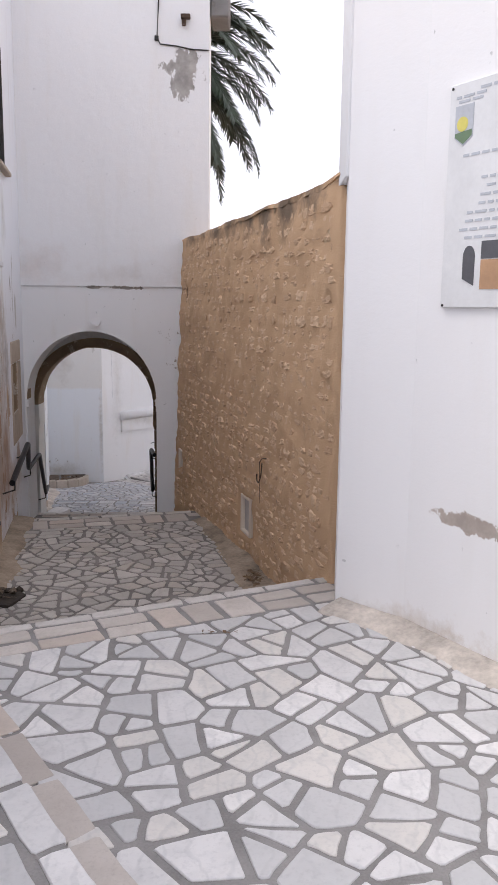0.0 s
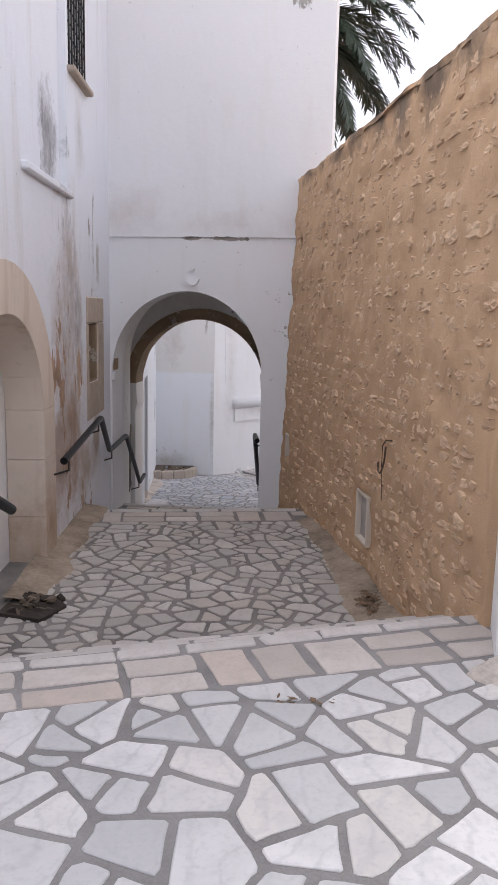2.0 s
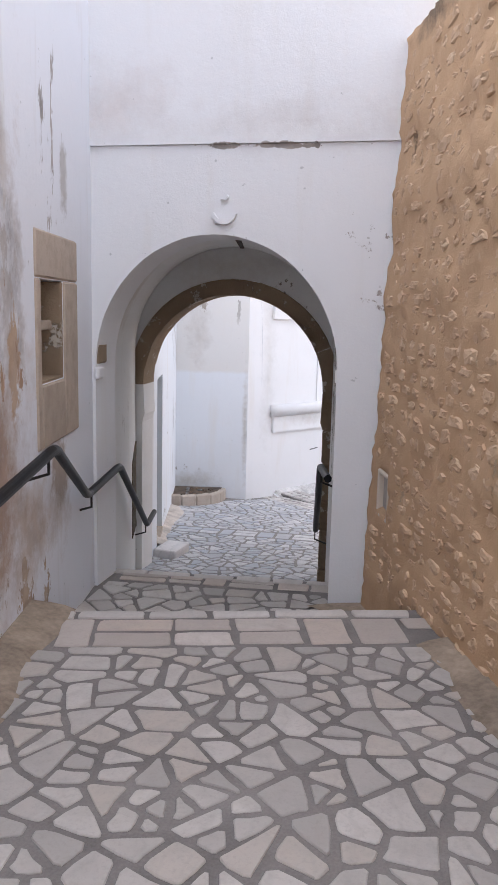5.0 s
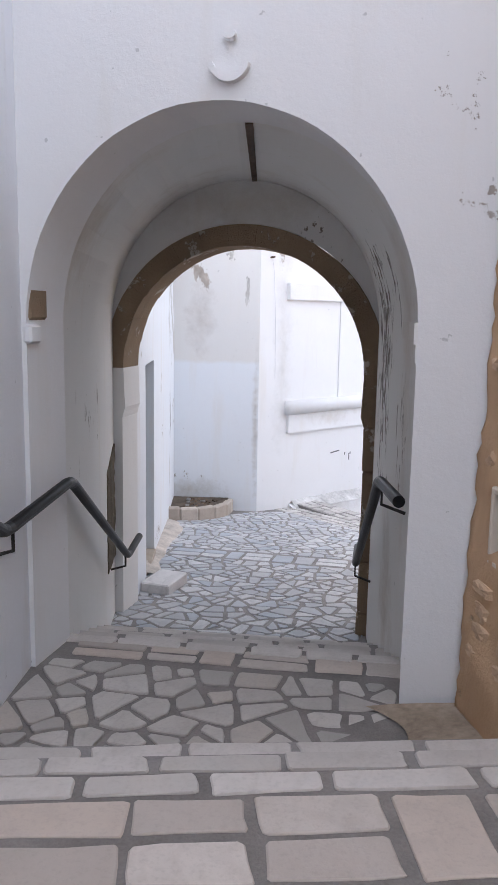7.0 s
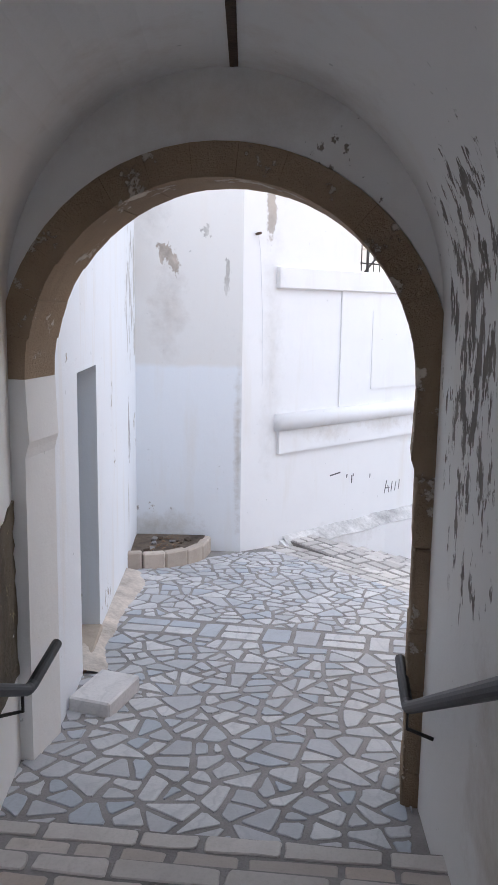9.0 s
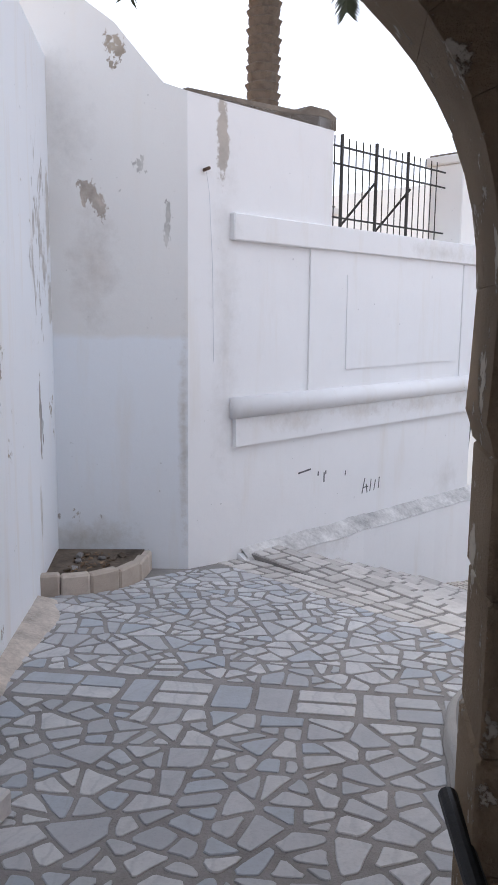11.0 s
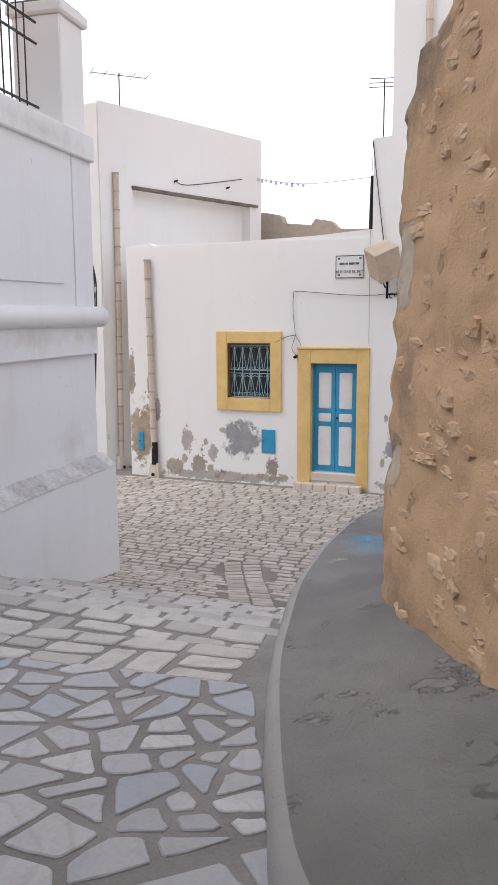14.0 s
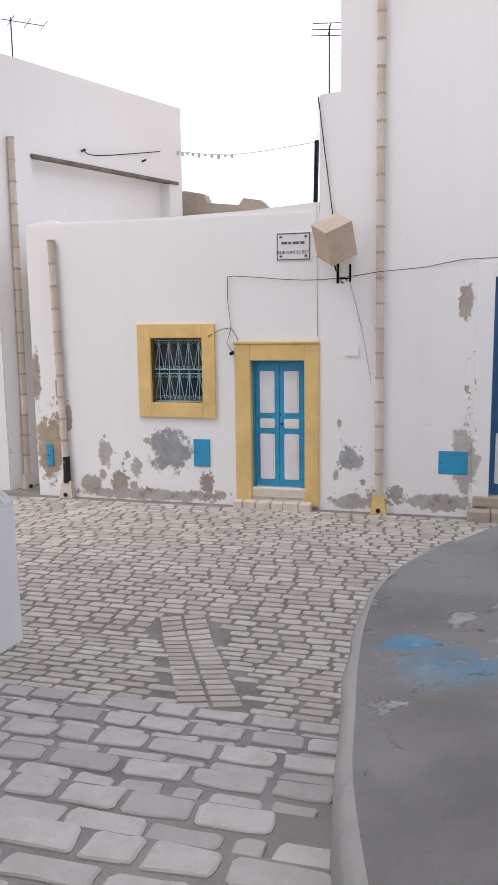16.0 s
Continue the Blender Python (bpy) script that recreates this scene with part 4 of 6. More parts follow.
handrail("black painted pipe handrail zigzagging down the wall", [bent([(-2.26, 7.36, 0.36), (-2.57, 9.02, 0.46), (-2.93, 10.28, -0.10), (-3.00, 11.09, -0.05), (-3.47, 13.16, -1.12), (-3.56, 13.68, -1.11)])], -1,
         [(-2.28, 7.5, 0.36), (-2.55, 8.9, 0.45), (-2.93, 10.35, -0.1), (-3.45, 13.05, -1.07)])
handrail("short black pipe handrail on the passage wall", [bent([(-1.33, 10.91, -0.01), (-1.44, 11.42, -0.02), (-1.66, 13.29, -1.08), (-1.69, 13.93, -1.13)])], 1, [(-1.42, 11.3, -0.02), (-1.66, 13.25, -1.06)])
handrail("black pipe handrail beside the upper steps", [bent([(-1.20, 2.6, 1.32), (-1.62, 4.5, 0.95), (-1.88, 5.72, 0.42)])], -1, [(-1.8, 5.4, 0.55)])

# ---- plateau walls ----
PW = wall_pose(*BY_PASSAGE)
wall_passage = structure("wall_passage_left", holed(5.37, -2.8, 2.65, 0.4, [(1.0, 1.93, -2.8, 0.29)]), WHITE_WORN, "limewashed wall beside the passage", "wall", PW)


def side_door():
    ob = thing("door_1", "closed dark blue-grey door deep in the wall", "door", PW, kind="structure")
    part("leaf", box(1.0, 1.93, 0.20, 0.25, -1.9, 0.29), SLATE_BLUE, ob)
    for x0, x1 in ((1.08, 1.43), (1.5, 1.85)):
        for z0, z1 in ((-1.75, -0.9), (-0.8, 0.15)):
            part("panel", box(x0, x1, 0.185, 0.20, z0, z1, 0.006), SLATE_BLUE, ob)
    part("threshold", box(1.0, 1.93, -0.02, 0.4, -2.15, -1.9, 0.01), TUFA_PALE, ob)


SLATE_BLUE = plain("slate_blue_paint", (0.12, 0.19, 0.25), 0.6)
side_door()
tagged(part("step_stone", box(-0.15, 0.15, -0.22, 0.22, 0, 0.12, 0.012), MARBLE), "loose pale stone slab used as a doorstep", "doorstep").matrix_world = pose(-3.60, 14.50, plateau_z(0, 14.5), 0, 0, -8)


def sloping_wall(length, profile, z0, depth):
    loop = [(0.0, z0), (length, z0)] + profile
    return prism([(x, 0, z) for x, z in loop], (0, depth, 0))


structure("wall_back", sloping_wall(1.322, [(1.322, 2.36), (1.10, 2.43), (0.95, 2.60), (0.65, 2.95), (0.29, 3.20), (-0.1, 3.38), (-0.5, 3.5), (-0.5, 2.0), (0, 2.0)], -2.8, 0.4), WHITE_BACK, "damp-stained white wall with flaked patches", "wall", wall_pose(*BACK))
GW = wall_pose(*GARDEN)
LEDGE_DIRT = plain("ledge_dirt", (0.58, 0.57, 0.56), 1.0, 0, 0.3, 25, 0.8)
wall_garden = structure("wall_garden", sloping_wall(5.52, [(5.52, 1.30), (2.16, 1.30), (2.16, 2.46), (1.9, 2.47), (1.2, 2.40), (0.0, 2.36)], -3.9, 0.4), WHITE_GARDEN, "white garden wall with raised mouldings", "wall", GW)
part("upper_band", box(0.56, 5.54, -0.07, 0.42, 1.04, 1.31, 0.012), WHITE_GARDEN, wall_garden)
part("lower_band", prism([(0.61, -0.055, -1.08), (5.50, -0.055, -1.05), (5.50, -0.055, -0.72), (0.61, -0.055, -0.72)], (0, 0.06, 0)), WHITE_GARDEN, wall_garden)
part("roll_moulding", tube([(0.57, -0.04, -0.67), (5.62, -0.04, -0.64)], 0.115, 24), WHITE_GARDEN, wall_garden, smooth=True)
part("raised_field", prism([(1.79, -0.024, -0.62), (5.06, -0.024, -0.56), (5.06, -0.024, 1.04), (1.79, -0.024, 1.04)], (0, 0.03, 0)), WHITE_GARDEN, wall_garden)
part("panel", prism([(2.45, -0.042, -0.33), (4.80, -0.042, -0.30), (4.80, -0.030, 0.78), (2.45, -0.030, 0.78)], (0, 0.030, 0)), WHITE_GARDEN, wall_garden)
part("end_strip", box(5.10, 5.52, -0.02, 0.01, -0.55, 1.04, 0.004), WHITE_GARDEN, wall_garden)


def plinth():
    bm = bmesh.new()
    rows = []
    for i in range(25):
        x = 0.7 + 4.92 * i / 24
        j = 0.02 * noise.noise((x * 2, 4, 0))
        rows.append([bm.verts.new(v) for v in ((x, 0.1, -4.2), (x, -0.20 + j, -4.2), (x, -0.18 + j, -2.36 + j), (x, -0.10 + j, -2.30 + 2 * j), (x, 0.0, -2.26 + j), (x, 0.1, -2.26 + j))])
    for a, b in zip(rows, rows[1:]):
        for k in range(6):
            bm.faces.new((a[k], a[(k + 1) % 6], b[(k + 1) % 6], b[k]))
    bm.faces.new(rows[0])
    bm.faces.new(rows[-1][::-1])
    return bm


part("plinth", plinth(), WHITE_GARDEN, wall_garden)


def plinth_dirt():
    bm = bmesh.new()
    rows = []
    for i in range(61):
        x = 0.75 + 4.86 * i / 60
        j, w = 0.02 * noise.noise((x * 2, 4, 0)), 0.012 * noise.noise((x * 7, 1, 0))
        rows.append([bm.verts.new(v) for v in ((x, -0.19 + j, -2.352 + j + w), (x, -0.105 + j, -2.288 + 2 * j), (x, -0.01, -2.215 + j + 2 * w), (x, 0.02, -2.22 + j))])
    for a, b in zip(rows, rows[1:]):
        for k in range(3):
            bm.faces.new((a[k], a[k + 1], b[k + 1], b[k]))
    return bm


part("plinth_ledge", plinth_dirt(), LEDGE_DIRT, wall_garden, "grey dirt lying on the plinth")
part("coping", sloping_wall(2.2, [(2.2, 2.50), (2.05, 2.56), (1.75, 2.55), (1.6, 2.47), (0, 2.39)], 2.36, 0.46), CAP, wall_garden, "dark weathered wall top")
for x, z, w, h, tilt in ((1.78, -1.50, 0.22, 0.02, -6), (2.03, -1.56, 0.02, 0.05, 10), (2.14, -1.62, 0.02, 0.12, 0), (2.17, -1.56, 0.02, 0.04, 0), (2.55, -1.62, 0.015, 0.06, 5), (2.93, -1.84, 0.015, 0.2, 15), (3.0, -1.88, 0.015, 0.12, -12), (3.08, -1.85, 0.015, 0.16, 8), (3.17, -1.86, 0.015, 0.14, 12), (3.26, -1.84, 0.015, 0.15, 6), (2.98, -1.86, 0.1, 0.012, 0)):
    ob = part("paint_mark", box(-w / 2, w / 2, -0.003, 0.001, -h / 2, h / 2), PRINT_DARK, wall_garden, "thin dark scrawl")
    ob.matrix_local = pose(x, 0, z, 0, tilt, 0)


def wall_spout():
    ob = thing("wall_spout", "short broken iron spike with a hanging wire", "spike", GW @ pose(0.21, 0, 1.67))
    part("spike", tube([(0, 0.05, 0), (-0.02, -0.10, 0.01)], 0.016, 6), RUSTY, ob)
    part("wire", tube([(0, -0.03, 0), (0.05, -0.02, -0.2), (0.10, -0.015, -0.9), (0.12, -0.012, -1.85)], 0.0022, 5), PRINT_GREY, ob)


wall_spout()


def iron_fence():
    ob = thing("iron_fence", "black iron railing on top of the white wall", "fence", GW)
    y = 0.16
    for i in range(18):
        x = 2.24 + 2.32 * i / 17
        thick = i in (2, 7, 12)
        part("post" if thick else "bar", box(x - 0.015, x + 0.015, y - 0.015, y + 0.015, 1.31, 2.40) if thick else tube([(x, y, 1.34), (x, y, 2.37)], 0.0075, 6), IRON, ob)
    for z in (1.45, 2.06, 2.26):
        part("rail", box(2.18, 4.78, y - 0.008, y + 0.008, z - 0.010, z + 0.010), IRON, ob)
    for x in (3.2, 3.95):
        part("brace", tube([(x, y, 1.95), (x - 0.25, y + 0.45, 1.33)], 0.016, 6), IRON, ob)


iron_fence()


def gate_pier(m, label, w=0.5, d=0.55, h=1.10):
    ob = thing("gate_pier", label, "pier", m)
    part("shaft", box(0, w, 0, d, 0, h, 0.015), WHITE_HOUSE, ob)
    part("cap", box(-0.05, w + 0.05, -0.05, d + 0.05, h, h + 0.12, 0.02), WHITE_HOUSE, ob)
    part("cap_top", prism([(0, 0, h + 0.12), (w, 0, h + 0.12), (w, d, h + 0.12), (0, d, h + 0.12)], (0, 0, 0.03)), CAP, ob)


gate_pier(GW @ pose(4.98, 0.0, 1.312), "white capped pier at the end of the railing")
gate_pier(GW @ pose(4.9, 2.6, 1.20), "beige pier standing further back in the garden", 0.5, 0.5, 0.75)
structure("ground_garden", slab([tuple((GW @ Vector((0.0, 0.38, 0))).xy), tuple((GW @ Vector((5.4, 0.38, 0))).xy), (-3.0, 27.0), (-9.0, 25.5), (-6.0, 19.6), (-5.2, 19.6)], [1.19] * 6, 0.4), EARTH, "raised garden soil behind the wall", "ground")


PLANTER_BLOCK = stone("planter_block", (0.60, 0.53, 0.46), (0.34, 0.29, 0.24), 9.0, 0.0, 0.9, 0.9, 0.6)


def planter():
    ob = thing("planter", "low curved stone planter filled with dry soil", "planter")
    pts = [(-4.74, 18.02), (-4.52, 18.10), (-4.28, 18.22), (-4.08, 18.45), (-3.97, 18.75), (-3.98, 19.05), (-4.0, 19.28)]
    for (x0, y0), (x1, y1) in zip(pts, pts[1:]):
        m = wall_pose((x0, y0), (x1, y1), plateau_z(0, (y0 + y1) / 2) - 0.05)
        l = math.hypot(x1 - x0, y1 - y0)
        o = part("block", box(0.006, l - 0.006, 0, 0.11, 0, 0.24 + 0.02 * noise.noise((x0 * 5, y0 * 5, 0)), 0.018), PLANTER_BLOCK, ob)
        o.matrix_local = m
    soil = [(-4.74, 18.1), (-4.54, 18.18), (-4.32, 18.3), (-4.14, 18.5), (-4.06, 18.78), (-4.07, 19.25), (-4.93, 19.12)]
    part("soil", slab(soil, [plateau_z(0, 18.4) + 0.14] * 7, 0.2), SOIL, ob, "dark dry soil")
    for i in range(9):
        r = random.Random(i)
        part("litter", box(-0.04, 0.04, -0.03, 0.03, 0, 0.03, 0.008), CONCRETE if i % 2 else SOIL, ob).matrix_local = pose(r.uniform(-4.7, -4.2), r.uniform(18.4, 19.0), plateau_z(0, 18.4) + 0.14, r.uniform(-20, 20), r.uniform(-20, 20), r.uniform(0, 180))


SOIL = plain("dry_soil", (0.13, 0.10, 0.075), 1.0, 0, 0.4, 20, 1.0)
planter()

# ---- stone corner and apron ----
SE_L = math.hypot(1.0, 3.75)


def stone_end_top(x):
    return 0.42 + 0.06 * noise.noise((x * 4, 1, 0)) + max(0, 3.55 - x) * 0.5 - max(0, x - 3.78) * 2.0


def stone_end():
    bm = lumpy(SE_L, -2.7, stone_end_top, 0.8, 0.032, 0.04, 5.0)
    for v in bm.verts:
        v.co.y += (v.co.z + 2.0) * 0.035
        if v.co.x > SE_L - 0.5:
            v.co.x += 0.028 * noise.noise((v.co.y * 3, v.co.z * 3, 2.0)) + 0.014 * noise.noise((v.co.y * 9, v.co.z * 13, 6.0))
    return bm


SE = wall_pose(STONE_END[0], STONE_END[1]) @ Matrix.Diagonal((1, -1, 1, 1))
wall_end = structure("wall_stone_end", stone_end(), EARTH, "ruined end of a rough brown stone wall", "wall", SE, True)
structure("wall_behind_stone", prism([(0.75, 17.6, -4.3), (9.5, 19.2, -4.3), (9.5, 19.7, -4.3), (0.75, 18.1, -4.3)], (0, 0, 4.4)), WHITE, "plain white wall beyond the stone end", "wall")
KERB = [(-1.50, 14.05, -1.7), (-1.45, 15.2, -1.8), (-1.42, 15.85, -1.86), (-1.29, 16.35, -1.93), (-0.86, 17.34, -2.06), (-0.5, 18.0, -2.12), (-0.2, 18.5, -2.15), (0.07, 18.86, -2.16), (0.34, 19.21, -2.18), (0.71, 19.65, -2.22), (1.03, 19.97, -2.23), (1.38, 20.22, -2.24), (1.71, 20.4, -2.26), (2.13, 20.63, -2.3), (2.5, 20.77, -2.34), (5.0, 21.669999999999998, -2.4)]
INNER = [(-0.95, 14.05, -1.62), (-0.75, 15.0, -1.7), (-0.6, 15.7, -1.76), (-0.46, 16.3, -1.82), (-0.2, 17.3, -1.93), (0.1, 17.85, -1.97), (0.5, 17.95, -2.0), (0.9, 17.98, -2.02), (1.4, 18.07, -2.05), (2.0, 18.2, -2.08), (2.6, 18.3, -2.1), (3.2, 18.4, -2.12), (3.8, 18.5, -2.15), (4.6, 18.65, -2.18), (5.4, 18.8, -2.2), (7.0, 19.1, -2.25)]


def apron():
    """Nearly level concrete platform held by a rounded kerb wall above the steps."""
    bm = bmesh.new()
    rows = []
    n = 110
    for a, b in zip(spread(KERB, n), spread(INNER, n)):
        out = (a - b)
        out.z = 0
        out.normalize()
        wob = 0.012 * noise.noise((a.x * 3, a.y * 3, 0))
        row = [bm.verts.new(a + out * d + Vector((0, 0, h))) for d, h in ((0.06 + wob, -2.2), (0.05 + wob, -0.4), (0.035 + wob, -0.05), (0.015 + wob, -0.012), (-0.02, 0.004), (-0.10, 0.0))]
        for k in range(1, 15):
            p = (a - out * 0.10).lerp(b, k / 14)
            row.append(bm.verts.new((p.x, p.y, p.z + 0.015 * noise.noise((p.x * 1.2, p.y * 1.2, 0)) + 0.006 * noise.noise((p.x * 6, p.y * 6, 0)))))
        rows.append(row)
    for a, b in zip(rows, rows[1:]):
        for k in range(len(a) - 1):
            bm.faces.new((a[k], b[k], b[k + 1], a[k + 1]))
    return bm


apron_ob = structure("apron", apron(), CONCRETE, "grey concrete platform with a rounded kerb", "pavement", None, True)
# Kerb face and rim take a paler grey than the platform top.
apron_ob.data.materials.append(plaster("pale_kerb", base=(0.42, 0.405, 0.39), blotch=0.8, shade=0.8, stain=0.5, tint=(0.30, 0.28, 0.26), relief=0.8, coarse=0.4))
for i, p in enumerate(apron_ob.data.polygons):
    p.material_index = 1 if i % 19 < 4 else 0

# ---- houses on the square ----
HW = wall_pose(*HOUSE)
house = structure("wall_house", holed(4.84, -4.0, 0.72, 0.4, [(2.13, 2.99, -2.12, -1.10), (3.77, 4.62, -3.45, -1.45)]), WHITE_HOUSE, "low white house front with flaking render", "wall", HW @ pose(-0.5, 0, 0))
part("parapet", prism([(0, 0.02, 0.72), (0.45, 0.02, 0.80), (0.6, 0.02, 0.74), (2.0, 0.02, 0.735), (3.8, 0.02, 0.79), (4.83, 0.02, 0.86), (4.83, 0.02, 0.70), (0, 0.02, 0.70)], (0, 0.36, 0)), WHITE_HOUSE, house)
tall = structure("wall_house_tall", prism([(x, 0, z) for x, z in ((0, -4.0), (2.48, -4.0), (2.48, -0.28), (3.5, -0.28), (3.5, -4), (5.0, -4), (5.0, 7.2), (0.31, 7.2), (0.31, 4.6), (0.29, 4.4), (0.31, 3.0), (0.30, 2.35), (0, 2.33))], (0, 0.45, 0)), WHITE_HOUSE, "tall white house front", "wall", HW @ pose(4.345, -0.02, 0))
structure("roof_house", box(-0.4, 4.4, 0.4, 3.0, 0.3, 0.42, 0, HW), WHITE_HOUSE, "flat roof of the low house", "roof")
# Added sheet, coloured near-black in place of an unlit room.
structure("unlit_room_sheet", box(1.0, 3.0, 0.9, 1.0, -4, 0.3, 0, HW), DARK, "added near-black sheet standing in for the unlit room", "wall")


def surround(ob, x0, x1, z0, z1, i0, i1, k0, k1, mat, bottom=True):
    """Flat raised frame round an opening."""
    part("frame_side", box(x0, i0, -0.05, 0.10, z0, z1, 0.008), mat, ob)
    part("frame_side", box(i1, x1, -0.05, 0.10, z0, z1, 0.008), mat, ob)
    part("frame_top", box(i0, i1, -0.05, 0.10, k1, z1, 0.008), mat, ob)
    if bottom:
        part("frame_bottom", box(i0, i1, -0.05, 0.10, z0, k0, 0.008), mat, ob)


def scroll_curve(cx, cz, r, turn, flip):
    return [(cx + flip * r * (1 - a / 7.5) * math.cos(a), 0.0, cz + turn * r * (1 - a / 7.5) * math.sin(a)) for a in [k * 0.62 for k in range(9)]]


def grille_window():
    ob = thing("window_2", "yellow-framed window with a pale blue iron grille", "window", HW, kind="structure")
    surround(ob, 1.41, 2.70, -2.36, -0.88, 1.63, 2.49, -2.12, -1.10, YELLOW)
    part("window_frame", box(1.63, 2.49, 0.22, 0.26, -2.12, -1.10), BROWN_WOOD, ob)
    part("pane", box(1.69, 2.43, 0.205, 0.219, -2.06, -1.16), GLASS_DARK, ob)
    part("jamb", box(1.631, 1.66, 0.0, 0.22, -2.12, -1.10), BROWN_WOOD, ob)
    part("head", box(1.66, 2.489, 0.0, 0.22, -1.13, -1.101), BROWN_WOOD, ob)
    y = 0.05
    g = new("grille")
    g.parent = ob
    for z in (-2.10, -1.14, -1.60, -1.66):
        part("cross_bar", box(1.66, 2.49, y - 0.006, y + 0.006, z - 0.006, z + 0.006), PALE_BLUE, g)
    n = 5
    w = 0.83 / n
    for i in range(n):
        cx = 1.66 + w * (i + 0.5)
        part("bar", tube([(cx, y, -2.1), (cx, y, -1.14)], 0.007, 5), PALE_BLUE, g)
        for za, zb in ((-1.60, -1.16), (-2.08, -1.66)):
            for s in (-1, 1):
                part("strut", tube([(cx + s * w * 0.48, y, za), (cx, y, zb)], 0.006, 5), PALE_BLUE, g)
                for zc, t in ((zb - 0.03 if za > -1.62 else za + 0.03, 1), (-1.60 + 0.035, -1)) if za > -1.62 else ((za + 0.035, 1), (-1.66 - 0.035, -1)):
                    part("scroll", tube([(p[0], y, p[2]) for p in scroll_curve(cx + s * 0.04, zc, 0.034, t, s)], 0.005, 4), PALE_BLUE, g)


BROWN_WOOD = plain("brown_wood", (0.13, 0.07, 0.04), 0.6, 0, 0.3, 20, 0.3)
GLASS_DARK, gnt, gb = material("window_glass")
gb.inputs["Base Color"].default_value = (0.02, 0.035, 0.05, 1)
gb.inputs["Roughness"].default_value = 0.08
PALE_BLUE = plain("pale_blue_paint", (0.30, 0.48, 0.55), 0.5)
grille_window()


def rounded(x0, x1, z0, z1, y, depth, r=0.025):
    pts = []
    for cx, cz, a0 in ((x1 - r, z1 - r, 0), (x0 + r, z1 - r, 90), (x0 + r, z0 + r, 180), (x1 - r, z0 + r, 270)):
        pts += [(cx + r * math.cos(radians(a0 + k * 30)), y, cz + r * math.sin(radians(a0 + k * 30))) for k in range(4)]
    return prism(pts, (0, depth, 0))


def house_door():
    ob = thing("door_2", "closed double door painted blue with white panels", "door", HW, kind="structure")
    surround(ob, 3.02, 4.345, -3.70, -1.20, 3.27, 4.12, -3.45, -1.45, YELLOW, False)
    part("frame_cap", box(3.0, 4.345, -0.065, 0.0, -1.20, -1.16, 0.008), YELLOW, ob)
    part("door_frame", box(3.27, 3.31, 0.08, 0.16, -3.45, -1.45), BLUE, ob)
    part("door_frame", box(4.08, 4.12, 0.08, 0.16, -3.45, -1.45), BLUE, ob)
    part("door_frame", box(3.31, 4.08, 0.08, 0.16, -1.48, -1.45), BLUE, ob)
    for x0, x1 in ((3.312, 3.692), (3.698, 4.078)):
        leaf = part("leaf", box(x0, x1, 0.10, 0.145, -3.43, -1.482, 0.004), BLUE, ob)
        for z0, z1 in ((-3.32, -2.60), (-2.51, -2.36), (-2.27, -1.62)):
            part("panel", rounded(x0 + 0.075, x1 - 0.07, z0, z1, 0.088, 0.02), DOOR_WHITE, leaf, "white door panel")
            part("panel_bead", rounded(x0 + 0.10, x1 - 0.095, z0 + 0.025, z1 - 0.025, 0.08, 0.02, 0.015), DOOR_WHITE, leaf)
    part("handle", tube([(3.735, 0.06, -2.44), (3.735, 0.10, -2.44)], 0.02, 10), IRON, ob)
    part("lock", tube([(3.715, 0.085, -2.30), (3.715, 0.10, -2.30)], 0.014, 10), IRON, ob)
    part("threshold", box(3.20, 4.16, -0.02, 0.35, -3.60, -3.452, 0.01), SANDSTONE, ob)
    step = thing("doorstep", "low doorstep of beige stone blocks", "doorstep", HW)
    x = 3.0
    for k, w in enumerate((0.16, 0.21, 0.24, 0.2, 0.24, 0.2)):
        part("block", box(x + 0.005, x + w - 0.005, -0.22, -0.055, -3.80, -3.63, 0.012), SANDSTONE, step)
        x += w


house_door()


def drainpipe(x, z0, z1, lean, label, m=HW, foot=True):
    ob = thing("drainpipe", label, "drainpipe", m)
    z, k = z0 + (0.26 if foot else 0.0), 0
    if foot:
        part("foot", prism([(x - 0.13, -0.15, z0 - 0.06), (x + 0.13, -0.15, z0 - 0.06), (x + 0.08, -0.09, z0 + 0.27), (x - 0.08, -0.09, z0 + 0.27)], (0, 0.16, 0)), YELLOW if x > 1 else CLAY, ob, "ochre painted pipe foot" if x > 1 else "")
        part("outlet", tube([(x, -0.155, z0 + 0.05), (x, -0.14, z0 + 0.05)], 0.035, 10), DARK, ob)
    while z < z1 - 0.05:
        h = min(0.36, z1 - z)
        xa, xb = x + lean * (z - z0) / (z1 - z0), x + lean * (z + h - z0) / (z1 - z0)
        part("pipe_section", tube([(xa, -0.06, z), (xb, -0.06, z + h - 0.012)], 0.056, 12), CLAY, ob)
        # Collar colour holds both the joint and the shadow line below it.
        part("collar", tube([(xb, -0.06, z + h - 0.035), (xb, -0.06, z + h - 0.004)], 0.064, 12), TUFA_PALE, ob, "pipe joint darkened to include its shadow line")
        z += h
        k += 1


CLAY = stone("fired_clay", (0.72, 0.655, 0.57), (0.52, 0.42, 0.33), 5.0, 0.0, 0.85, 0.8, 0.3)
drainpipe(5.26, -3.74, 7.0, -0.06, "tall clay pipe downspout on the white wall")
drainpipe(0.06, -3.74, 0.5, -0.08, "weathered clay downspout on the low house")
drainpipe(0.30, -3.76, 2.25, 0.06, "slender clay downspout at the house corner", wall_pose(*FAR))
part("pipe_sleeve", tube([(0.06, -0.06, -3.5), (0.06, -0.06, -3.05)], 0.061, 12), DARK, None).matrix_world = HW
